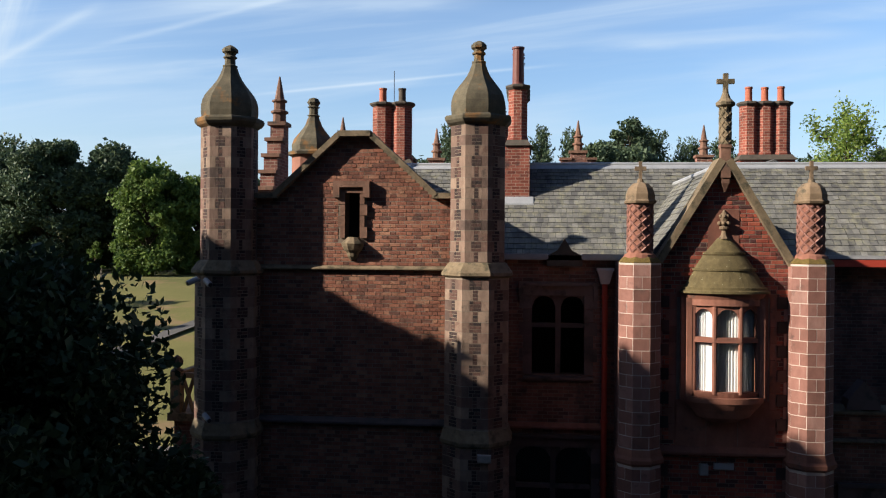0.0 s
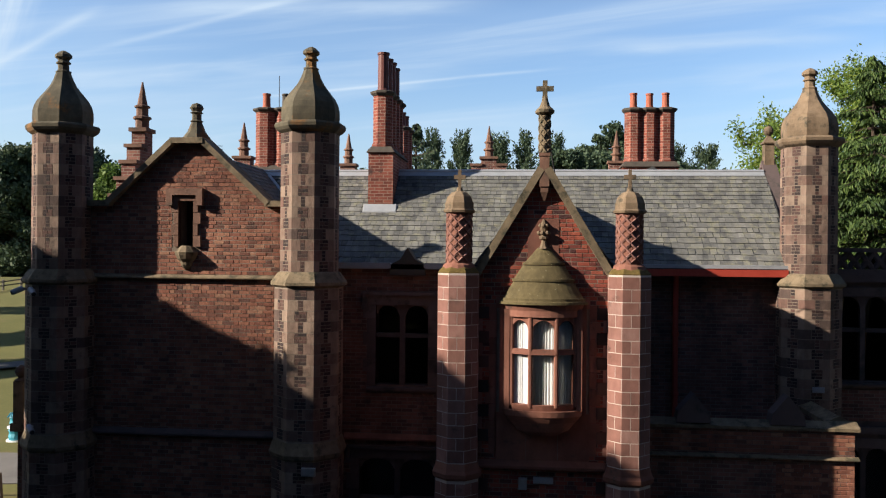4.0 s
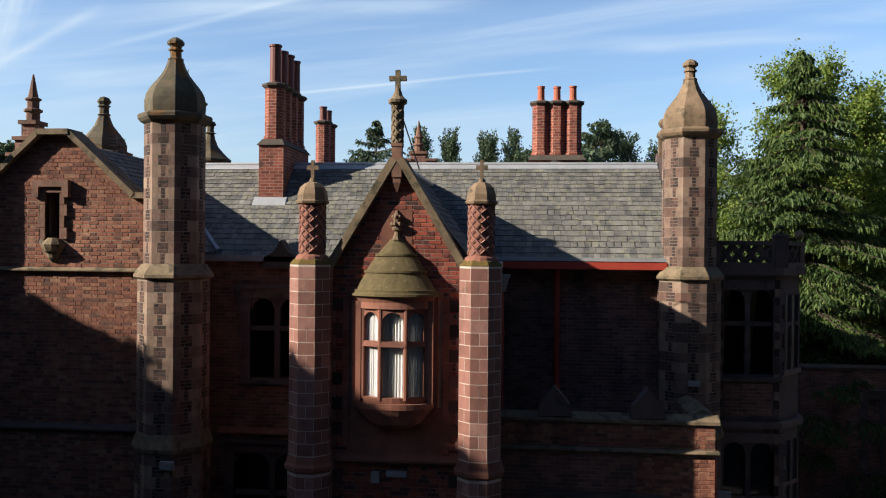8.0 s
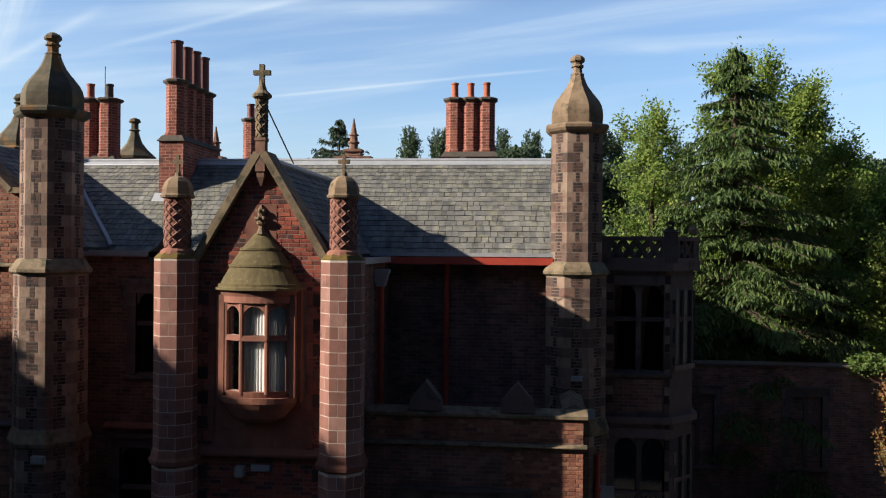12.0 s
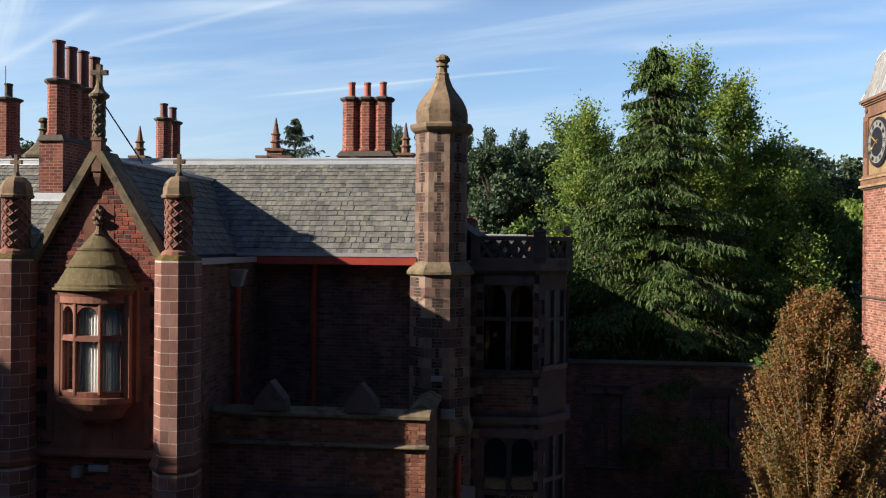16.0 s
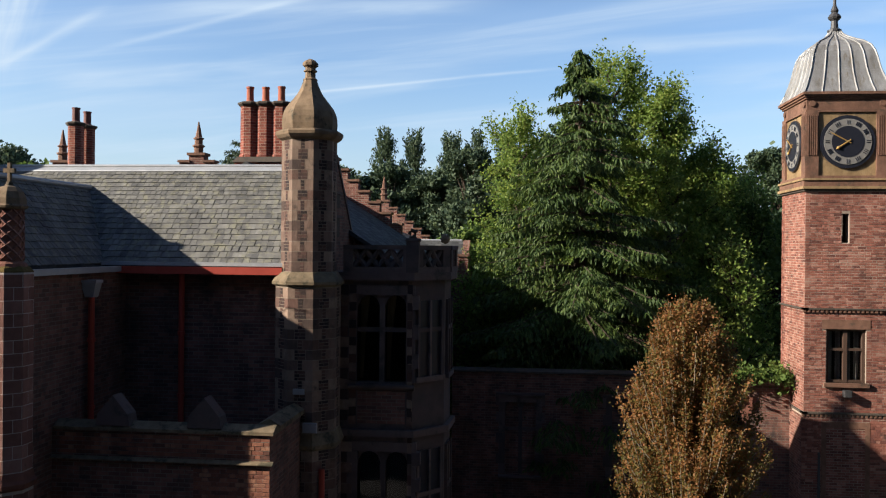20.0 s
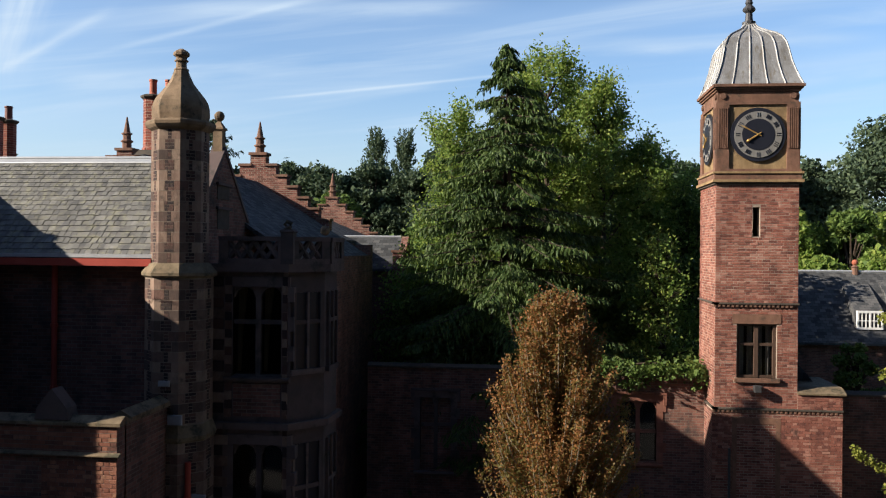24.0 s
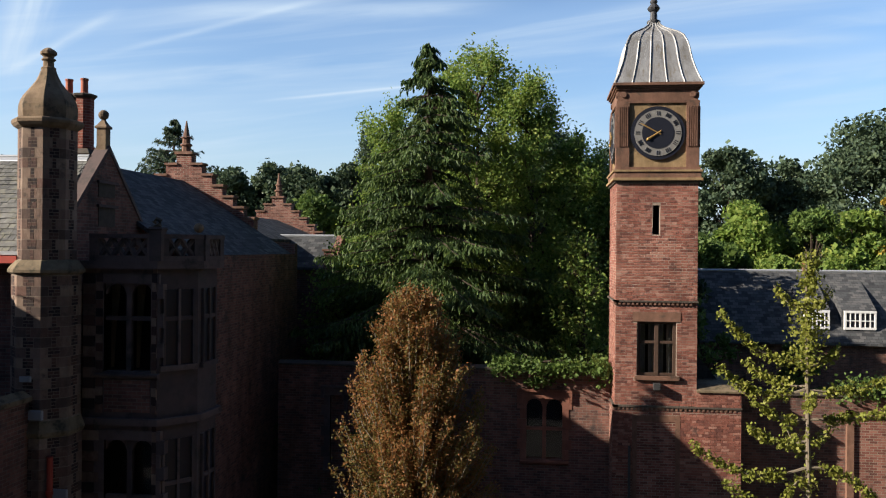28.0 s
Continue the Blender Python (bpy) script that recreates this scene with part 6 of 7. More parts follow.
def stone_window(name, label, x0, x1, z0, z1, y, mat="sandstone_red", transom=0.62, hood=True, curtains=None, room=True, frame_w=0.09, surround=0.2):
    """A two-light mullioned window with arched heads, set in a wall whose face is at y."""
    t = thing(name, label, "window", at=((x0 + x1) / 2, y, z0))
    mid = (x0 + x1) / 2
    for a, b in ((x0 - surround, x0), (x1, x1 + surround)):
        k = int((z1 - z0) / 0.3)
        for i in range(k):
            za, zb = z0 + (z1 - z0) * i / k, z0 + (z1 - z0) * (i + 1) / k - 0.008
            w = 0.09 if i % 2 else 0.0
            aa, bb = (a - w, b) if a < x0 else (a, b + w)
            part("jamb_stone", Mesh().box(aa, bb, y - 0.02, y + 0.2, za, zb), mat, t)
    part("lintel", Mesh().box(x0 - surround, x1 + surround, y - 0.02, y + 0.2, z1, z1 + 0.22), mat, t)
    part("sill", Mesh().slab_x([(y + 0.2, z0 - 0.16), (y - 0.04, z0 - 0.16), (y - 0.1, z0 - 0.1), (y - 0.1, z0 - 0.05), (y + 0.2, z0 + 0.02)], x0 - surround, x1 + surround), mat, t)
    part("mullion", Mesh().box(mid - 0.06, mid + 0.06, y + 0.06, y + 0.2, z0, z1), mat, t)
    zt = z0 + (z1 - z0) * transom
    if transom:
        part("transom", Mesh().box(x0, x1, y + 0.07, y + 0.19, zt - 0.05, zt + 0.05), mat, t)
    for a, b in ((x0, mid - 0.06), (mid + 0.06, x1)):
        hd = Mesh()
        pts = arch_points(a, b, z1 - 0.26, 0.24)
        for (xa, za), (xb, zb) in zip(pts, pts[1:]):
            hd.slab_y([(xa, za), (xb, zb), (xb, z1 + 0.01), (xa, z1 + 0.01)], y + 0.07, y + 0.19)
        part("window_head", hd, mat, t)
        p = part("pane", Mesh().add([(a, y + 0.15, z0), (b, y + 0.15, z0), (b, y + 0.15, z1), (a, y + 0.15, z1)], [(0, 1, 2, 3)]), "glass", t)
        p.visible_shadow = False
        if curtains:
            cu = Mesh()
            nn = 10
            edge = [(a + (b - a) * (0.05 + 0.42 * j / nn), y + 0.3 + 0.03 * math.sin(j * 2.1)) for j in range(nn + 1)]
            for lvl, f in ((z0 + 0.05, 0.35), ((z0 + z1) / 2, 0.55), (z1, 1.0)):
                cu.v.extend((a + (px - a) * f, py, lvl) for px, py in edge)
            for r in range(2):
                for j in range(nn):
                    cu.f.append((r * (nn + 1) + j, r * (nn + 1) + j + 1, (r + 1) * (nn + 1) + j + 1, (r + 1) * (nn + 1) + j))
            part("curtain", cu, curtains, t, "tied-back tan curtain", smooth=True)
    if hood:
        part("hood_mould", Mesh().box(x0 - surround - 0.1, x1 + surround + 0.1, y - 0.1, y + 0.02, z1 + 0.22, z1 + 0.3), mat, t)
        for s in (x0 - surround - 0.1, x1 + surround):
            part("label_stop", Mesh().box(s, s + 0.1, y - 0.09, y + 0.02, z1 - 0.1, z1 + 0.22), mat, t)
    return t


stone_window("recess_window", "dark two-light mullioned window in the recessed wall", 0.1, 1.28, 6.25, 8.05, Y_RECESS, mat="sandstone_soot_shade")
stone_window("recess_window", "dark lower window in the recessed wall", -0.25, 1.45, 2.2, 4.6, Y_RECESS, mat="sandstone_soot_shade")
stone_window("bay_window", "tall mullioned bay window with tan curtains behind dark glass", 10.82, 11.95, 6.27, 8.28, 21.55, mat="sandstone_soot_shade", curtains="drape_tan", transom=0.6, hood=False)
stone_window("bay_window", "lower arched bay window in deep shade", 10.85, 12.0, 2.3, 4.7, 21.55, mat="sandstone_soot_shade", hood=False, transom=0.45)
stone_window("wall_window", "blind two-light window in the garden wall", 13.95, 14.95, 2.0, 4.35, WALL_Y, mat="sandstone_soot_shade")
stone_window("wall_window", "blind two-light window in the garden wall", 17.4, 18.4, 2.0, 4.35, WALL_Y, mat="sandstone_soot_shade")
stone_window("wall_window", "two-light arched stone window with black panes in the garden wall", 20.33, 21.46, 2.5, 4.42, WALL_Y, hood=True, transom=0.5)
stone_window("porch_window", "low mullioned window in the porch wall", 6.6, 8.6, 1.6, 4.1, 18.0, mat="sandstone_soot_shade")
for (a, b, z0, z1) in ((13.95, 14.95, 2.0, 4.35), (17.4, 18.4, 2.0, 4.35)):
    part("blocking", Mesh().box(a, b, WALL_Y + 0.12, WALL_Y + 0.3, z0, z1), "brick_bond_shade", gw)

# side windows of the bay's canted faces
def canted_window(p0, p1, z0, z1):
    a, b = Vector((*p0, 0)), Vector((*p1, 0))
    d = (b - a).normalized()
    n = Vector((d.y, -d.x, 0))
    t = thing("bay_side_window", "narrow light in the canted side of the bay", "window", at=((p0[0] + p1[0]) / 2, (p0[1] + p1[1]) / 2, z0))

    def bar(f0, f1, za, zb, out, back=0.05):
        q0, q1 = a + (b - a) * f0, a + (b - a) * f1
        return Mesh().hexa([q0 + n * out + Vector((0, 0, za)), q1 + n * out + Vector((0, 0, za)), q1 - n * back + Vector((0, 0, za)), q0 - n * back + Vector((0, 0, za))],
                           [q0 + n * out + Vector((0, 0, zb)), q1 + n * out + Vector((0, 0, zb)), q1 - n * back + Vector((0, 0, zb)), q0 - n * back + Vector((0, 0, zb))])

    part("dark_light", bar(0.15, 0.85, z0, z1, 0.012), "clock_face", t)
    for f in (0.12, 0.48, 0.84):
        part("mullion", bar(f, f + 0.06, z0, z1, 0.07), "sandstone_soot_shade", t)
    part("transom", bar(0.12, 0.9, (z0 + z1) / 2 + 0.15, (z0 + z1) / 2 + 0.25, 0.06), "sandstone_soot_shade", t)
    part("sill", bar(0.05, 0.95, z0 - 0.12, z0, 0.1), "sandstone_soot_shade", t)


for zz in ((6.4, 8.15), (2.3, 4.7)):
    canted_window((12.1, 21.55), (12.75, 22.3), *zz)
    canted_window((12.755, 22.35), (12.80, 23.25), *zz)

# ---- bay parapet: pierced stone ----
parapet = thing("bay_parapet", "pierced stone parapet over the bay with scrolled ornaments", "parapet", at=(11.5, 21.5, 8.8))


def pierced(p0, p1, z0, z1, bays):
    a, b = Vector((*p0, 0)), Vector((*p1, 0))
    d = (b - a).normalized()
    n = Vector((d.y, -d.x, 0)) * 0.09
    ln = (b - a).length

    def bar(s0, s1, za, zb, g=1.0):
        q0, q1 = a + d * s0, a + d * s1
        return Mesh().hexa([q0 + n * g + Vector((0, 0, za)), q1 + n * g + Vector((0, 0, za)), q1 - n * g + Vector((0, 0, za)), q0 - n * g + Vector((0, 0, za))],
                           [q0 + n * g + Vector((0, 0, zb)), q1 + n * g + Vector((0, 0, zb)), q1 - n * g + Vector((0, 0, zb)), q0 - n * g + Vector((0, 0, zb))])

    part("rail", bar(0, ln, z0, z0 + 0.12, 1.2), "sandstone_soot_shade", parapet)
    part("rail", bar(0, ln, z1 - 0.1, z1, 1.3), "sandstone_soot_shade", parapet)
    part("end_block", bar(0, 0.22, z0 + 0.12, z1 - 0.1, 1.1), "sandstone_soot_shade", parapet)
    part("end_block", bar(ln - 0.22, ln, z0 + 0.12, z1 - 0.1, 1.1), "sandstone_soot_shade", parapet)
    w = (ln - 0.44) / bays
    for i in range(bays):
        s = 0.22 + w * (i + 0.5)
        zc = (z0 + z1) / 2
        q = Mesh()
        for sx, sz in ((1, 1), (1, -1), (-1, 1), (-1, -1)):
            A = a + d * s + Vector((0, 0, zc))
            B = a + d * (s + sx * w * 0.5) + Vector((0, 0, zc + sz * (z1 - z0 - 0.22) * 0.5))
            q.tube([A, B], 0.07, 6)
        part("tracery", q, "sandstone_soot_shade", parapet)


pierced((10.5, 21.55), (12.1, 21.55), 8.8, 9.42, 4)
pierced((12.1, 21.55), (12.8, 22.35), 8.8, 9.42, 2)
pierced((12.8, 22.35), (12.85, 23.4), 8.8, 9.42, 3)
part("corner_pier", Mesh().turn(12.1, 21.55, [(0.2, 8.8), (0.2, 9.5), (0.24, 9.53), (0.2, 9.58)], 4, 45), "sandstone_soot_shade", parapet)
orn = Mesh()
orn.tube([(12.02, 21.55, 9.56), (12.14, 21.55, 9.62), (12.16, 21.55, 9.72), (12.06, 21.55, 9.76), (12.0, 21.55, 9.7), (12.05, 21.55, 9.66)], [0.06, 0.06, 0.055, 0.05, 0.045, 0.03], 6)
part("scroll", orn, "dome_buff", parapet, "scrolled stone ornament")
part("ball", Mesh().ball(12.75, 22.3, 9.58, 0.12), "dome_buff", parapet)

# ball finial of the end gable
bf = thing("ball_finial", "stone ball finial on a square pedestal over the end gable", "finial", at=(9.7, RIDGE_Y + 0.3, 11.8))
part("pedestal", Mesh().turn(9.7, RIDGE_Y + 0.3, [(0.17, 11.5), (0.17, 12.1), (0.22, 12.12), (0.22, 12.16), (0.16, 12.2), (0.06, 12.32), (0.06, 12.36)], 4, 45), "dome_buff", bf)
part("ball", Mesh().ball(9.7, RIDGE_Y + 0.3, 12.46, 0.13, 12, 8), "dome_buff", bf)

# ---- slit opening of the west gable ----
niche = thing("gable_slit", "narrow dark slit opening with a stone hood and corbelled sill", "window", at=(-3.8, Y_GABLE, 9.3))
part("hood", Mesh().box(-4.22, -3.42, 18.06, 18.25, 10.42, 10.56), "clock_stone", niche)
part("lintel", Mesh().box(-4.1, -3.54, 18.12, 18.3, 10.3, 10.42), "clock_stone", niche)
for a in (-4.22, -3.56):
    part("label_stop", Mesh().box(a, a + 0.14, 18.06, 18.25, 10.2, 10.42), "clock_stone", niche)
for k in range(4):
    for s in (0, 1):
        w = 0.16 if (k + s) % 2 else 0.1
        part("jamb_stone", Mesh().box(-3.97 - w if s == 0 else -3.64, -3.97 if s == 0 else -3.64 + w, 18.13, 18.3, 9.32 + k * 0.245, 9.555 + k * 0.245), "clock_stone", niche)
part("sill", Mesh().turn(-3.8, 18.2, [(0.06, 8.84), (0.12, 8.92), (0.14, 9.0), (0.2, 9.06), (0.24, 9.14), (0.26, 9.2), (0.12, 9.34)], 10, 0), "buff_stone", niche)
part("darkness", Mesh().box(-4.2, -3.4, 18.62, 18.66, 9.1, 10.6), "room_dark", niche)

# ---- rainwater pipes, hoppers, fittings ----
def downpipe(x, y, z0, z1, hopper=True, mat="red_paint"):
    t = thing("downpipe", "red painted cast-iron downpipe with collars", "pipe", "downpipes", at=(x, y, z0))
    part("pipe", Mesh().tube([(x, y, z0), (x, y, z1)], 0.065, 10), mat, t)
    z = z0 + 0.6
    while z < z1 - 0.2:
        part("collar", Mesh().turn(x, y, [(0.085, z), (0.085, z + 0.08)], 10), mat, t)
        z += 1.4
    if hopper:
        part("hopper", Mesh().hexa([(x - .09, y - .1, z1 - 0.02), (x + .09, y - .1, z1 - 0.02), (x + .09, y + .1, z1 - 0.02), (x - .09, y + .1, z1 - 0.02)],
                                   [(x - .17, y - .15, z1 + .28), (x + .17, y - .15, z1 + .28), (x + .17, y + .12, z1 + .28), (x - .17, y + .12, z1 + .28)]), "lead", t, "lead hopper head")
        part("hopper_rim", Mesh().box(x - .19, x + .19, y - .17, y + .12, z1 + .28, z1 + .34), "lead", t)
    return t


downpipe(6.92, 20.86, 5.35, 8.8, hopper=False)
downpipe(5.68, 19.2, 5.35, 8.3)
downpipe(1.72, 19.30, 3.2, 8.35)
downpipe(10.35, 20.2, 0.4, 4.6, hopper=False)
gab = thing("gablet", "small dark stone gablet over the recessed wall", "gablet", at=(0.82, Y_RECESS, 8.6))
part("gablet_stone", Mesh().slab_y([(0.42, 8.72), (1.22, 8.72), (1.22, 8.95), (0.98, 9.08), (0.82, 9.34), (0.66, 9.08), (0.42, 8.95)], 19.3, 19.7), "sooty", gab)


def wall_box(name, label, x0, x1, y0, y1, z0, z1, mat, category="fitting"):
    t = thing(name, label, category, at=((x0 + x1) / 2, (y0 + y1) / 2, z0))
    part("casing", Mesh().box(x0, x1, y0, y1, z0, z1), mat, t)
    part("rim", Mesh().box(x0 + 0.015, x1 - 0.015, y0 - 0.012, y0, z0 + 0.015, z1 - 0.015), mat, t)
    return t


def wall_camera(x, y, z, s=1):
    t = thing("security_camera", "white wall-mounted security camera", "camera", "security cameras", at=(x, y, z))
    part("bracket", Mesh().tube([(x, y, z), (x, y - 0.14, z + 0.02)], 0.025, 8), "white_plastic", t)
    part("housing", Mesh().tube([(x, y - 0.14, z + 0.03), (x + 0.16 * s, y - 0.28, z - 0.06)], 0.06, 10), "white_plastic", t)
    part("lens", Mesh().tube([(x + 0.155 * s, y - 0.276, z - 0.057), (x + 0.175 * s, y - 0.293, z - 0.068)], 0.045, 10), "clock_face", t)


wall_camera(-6.75, 17.38, 8.38)
wall_camera(-6.75, 17.36, 5.55)
wall_camera(-6.95, 17.45, 8.40, -1)
wall_box("alarm_box", "white alarm box on the turret", -1.0, -0.72, 17.24, 17.33, 4.74, 4.9, "grey_cloth")
wall_box("notice_plate", "small pale wall plate", 9.75, 10.0, 20.02, 20.06, 6.22, 6.34, "white_plastic")
wall_box("junction_box", "grey junction box on the turret", 9.98, 10.28, 19.98, 20.06, 5.42, 5.62, "white_plastic")
wall_box("louvre_vent", "pale louvred vent on the turret base", 10.35, 10.72, 20.22, 20.28, 3.55, 3.9, "white_plastic")
wall_box("floodlight", "grey floodlight on the gable wall", 3.34, 3.5, 16.80, 16.94, 4.76, 4.96, "grey_cloth")
wall_box("vent_plate", "pale rectangular vent on the gable wall", 3.62, 4.0, 16.90, 16.945, 4.86, 4.98, "white_plastic")
wall_box("tower_lamp", "dark lamp under the tower window", 24.1, 24.3, 28.8, 29.03, 5.0, 5.2, "iron")

# ---- west balcony beyond the first turret ----
balc = thing("west_balcony", "pierced stone balcony with ball finials on the west front", "balcony", at=(-7.9, 20, 5))
part("balcony_body", Mesh().box(-8.30, -6.9, 19.3, 24.0, 0, 5.0), "brick_bond_shade", balc)
part("balcony_ledge", Mesh().box(-8.42, -6.9, 19.18, 24.1, 5.0, 5.18), "buff_stone", balc)
part("rail", Mesh().box(-8.32, -6.9, 19.26, 19.42, 6.0, 6.12), "buff_stone", balc)
part("rail", Mesh().box(-8.32, -8.16, 19.26, 24.0, 6.0, 6.12), "buff_stone", balc)
for k in range(6):
    q = Mesh()
    for s in (-1, 1):
        q.tube([(-8.10 + k * 0.26, 19.34, 5.6 - s * 0.42), (-7.84 + k * 0.26, 19.34, 5.6 + s * 0.42)], 0.05, 5)
    part("tracery", q, "buff_stone", balc)
part("pier", Mesh().box(-8.36, -8.12, 19.2, 19.44, 5.18, 6.16), "buff_stone", balc)
part("ball", Mesh().turn(-8.24, 19.32, [(0.13, 6.14), (0.15, 6.18), (0.06, 6.24), (0.12, 6.3), (0.14, 6.38), (0.1, 6.48), (0.02, 6.53)], 10), "sooty", balc)

# small domes and aerials behind the ridge
t4 = thing("rear_turret", "rear corner turret with a bell-shaped stone cap", "turret", "corner turrets", at=(-6.63, 25.7, 0))
for nm, prof, mt in (("shaft", [(0.72, 0), (0.66, 11.9)], "sandstone_red"), ("dome", [(0.82, 11.9), (0.84, 11.98), (0.66, 12.05), (0.67, 12.2), (0.6, 12.4), (0.42, 12.62), (0.27, 12.82), (0.18, 13.05), (0.15, 13.12)], "dome_dark"),
                     ("finial", [(0.15, 13.1), (0.2, 13.14), (0.14, 13.18), (0.14, 13.36), (0.2, 13.4), (0.14, 13.44), (0.21, 13.54), (0.14, 13.66), (0.03, 13.7)], "dome_dark")):
    part(nm, Mesh().turn(-6.63, 25.7, prof), mt, t4)
t5 = thing("rear_turret", "small rear turret cap beyond the ridge", "turret", "corner turrets", at=(-4.45, 28.7, 0))
part("shaft", Mesh().turn(-4.45, 28.7, [(0.6, 0), (0.6, 12.0)]), "sandstone_red", t5)
part("dome", Mesh().turn(-4.45, 28.7, [(0.68, 12.0), (0.7, 12.08), (0.56, 12.2), (0.4, 12.36), (0.25, 12.55), (0.16, 12.8), (0.13, 12.95)]), "dome_dark", t5)
part("finial", Mesh().turn(-4.45, 28.7, [(0.13, 12.94), (0.2, 12.98), (0.12, 13.02), (0.12, 13.2), (0.2, 13.26), (0.15, 13.36), (0.03, 13.4)]), "dome_dark", t5)
aer = thing("aerial", "thin television aerial behind the west gable", "aerial", at=(-5.6, 24.5, 10))
part("mast", Mesh().tube([(-5.6, 24.5, 9.5), (-5.6, 24.5, 12.3)], 0.015, 5), "iron", aer)
for zz in (12.05, 12.15, 12.25):
    part("element", Mesh().tube([(-5.8, 24.4, zz), (-5.4, 24.6, zz)], 0.01, 4), "iron", aer)
rod = thing("aerial", "thin lightning rod by the chimney", "aerial", at=(-3.7, 25.9, 13.5))
part("mast", Mesh().tube([(-4.2, 26.2, 11.8), (-4.2, 26.2, 14.6)], 0.012, 5), "iron", rod)
stay = thing("stay_rod", "thin iron stay behind the gable cross", "rod", at=(CX, 17.2, 11.2))
part("bar", Mesh().tube([(CX + 0.02, 16.98, 11.85), (CX + 0.25, 18.2, 10.8)], 0.015, 5), "iron", stay)

# ---- stable range dormers ----
def dormer(x, hw=0.95):
    t = thing("dormer_window", "white painted six-pane dormer with a slated cheek", "window", "stable dormers", at=(x, 50.4, 5.0))
    part("cheek", Mesh().slab_x([(50.2, 5.0), (50.25, 6.1), (52.6, 7.6), (52.0, 6.9)], x - hw - 0.07, x + hw + 0.07), "slate_shaded", t)
    part("dark_glass", Mesh().box(x - hw + 0.1, x + hw - 0.1, 50.1, 50.2, 5.15, 6.0), "clock_face", t)
    for zz in (5.08, 5.95):
        part("frame", Mesh().box(x - hw, x + hw, 50.02, 50.2, zz, zz + 0.12), "white_paint", t)
    for k in range(7):
        w = 0.045 if k in (0, 3, 6) else 0.018
        xx = x + (hw - 0.05) * (k - 3) / 3
        part("glazing_bar", Mesh().box(xx - w, xx + w, 50.03, 50.2, 5.08, 6.05), "white_paint", t)
    part("glazing_bar", Mesh().box(x - hw + 0.05, x + hw - 0.05, 50.04, 50.2, 5.52, 5.57), "white_paint", t)


dormer(35.25, 0.66)
dormer(37.45, 0.8)
dormer(41.5)
knob = thing("ball_finial", "terracotta ball finial on the stable ridge", "finial", at=(35.5, 53, 8))
part("pedestal", Mesh().turn(35.5, 53, [(0.2, 7.9), (0.17, 8.3), (0.22, 8.34), (0.08, 8.46)], 8), "clock_stone", knob)
part("ball", Mesh().ball(35.5, 53, 8.6, 0.17, 10, 7), "terracotta", knob)

# niche and piers on the east garden wall
part("niche_frame", Mesh().box(30.0, 30.2, 30.05, 30.2, 1.5, 4.35), "clock_stone", gw)
part("niche_frame", Mesh().box(30.0, 32.6, 30.05, 30.2, 4.15, 4.35), "clock_stone", gw)
part("niche_panel", Mesh().box(30.2, 32.4, 30.12, 30.2, 1.5, 4.15), "brick_bond_tower", gw)
part("tower_roofline", Mesh().hexa([(25.38, 30.4, 4.95), (26.4, 30.4, 4.95), (26.4, 33, 4.95), (25.38, 33, 4.95)], [(25.38, 30.4, 6.1), (25.45, 30.4, 6.1), (25.45, 33, 6.1), (25.38, 33, 6.1)]), "slate_shaded", gw)

# ---- lawn things ----
def drum(x, y):
    z = ground_height(x, y)
    t = thing("cable_drum", "cable drums wrapped in bright blue, stacked on the lawn", "drum", at=(x, y, z))
    for k in range(2):
        zz = z + k * 0.62
        part("flange", Mesh().turn(x, y, [(0.52 - 0.04 * k, zz), (0.52 - 0.04 * k, zz + 0.06)], 20), "white_paint", t, "white flange")
        part("winding", Mesh().turn(x, y, [(0.40 - 0.05 * k, zz + 0.06), (0.43 - 0.05 * k, zz + 0.2), (0.39 - 0.04 * k, zz + 0.36), (0.43 - 0.05 * k, zz + 0.5), (0.36 - 0.06 * k, zz + 0.62)], 14), "blue_wrap", t, "bright blue cable windings")
    loose = Mesh()
    for k in range(9):
        a = k * 0.7
        loose.tube([(x + 0.1 * math.cos(a), y + 0.1 * math.sin(a), z + 1.22), (x + 0.32 * math.cos(a), y + 0.32 * math.sin(a), z + 1.32), (x + 0.46 * math.cos(a + 0.3), y + 0.46 * math.sin(a + 0.3), z + 1.12)], 0.035, 5)
    part("loose_coils", loose, "blue_wrap", t)
    part("pole", Mesh().tube([(x - 0.3, y + 0.5, z + 0.35), (x + 2.2, y + 0.3, z + 0.15)], 0.06, 6), "grey_timber", t)


drum(-20.6, 38.8)
path = Mesh()
pl = [(-90, 45), (-62, 49.5), (-44, 53.6), (-34.5, 56.8), (-31.8, 58.8), (-30.7, 62), (-30.2, 66), (-29.7, 70), (-28.5, 78), (-26, 90)]
for i, (x, y) in enumerate(pl):
    path.v += [(x - 1.5, y + 1.9, ground_height(x, y) + 0.05), (x + 1.5, y - 1.9, ground_height(x, y) + 0.05)]
    if i:
        path.f.append((2 * i - 2, 2 * i - 1, 2 * i + 1, 2 * i))
solid("lawn_path", path, "asphalt", "grey tarmac path across the lawn", "path", kind="structure")
# unseen ground, added before the house as a soft reflector
fc = Mesh().add([(-13, -20, 0.02), (60, -20, 0.02), (60, 30, 0.02), (-9, 33, 0.02), (-19, 27, 0.02)], [(0, 1, 2, 3, 4)])
solid("forecourt", fc, "gravel", "unseen forecourt before the house, toned to bounce light onto shaded walls", "pavement", kind="structure")
solid("paved_walk", Mesh().slab_z([(-30, 28.5), (-9.2, 33.5), (-9.2, 37.2), (-30, 35.4)], -0.05, 0.045), "paving", "pale paved walk along the west front", "pavement", kind="structure")
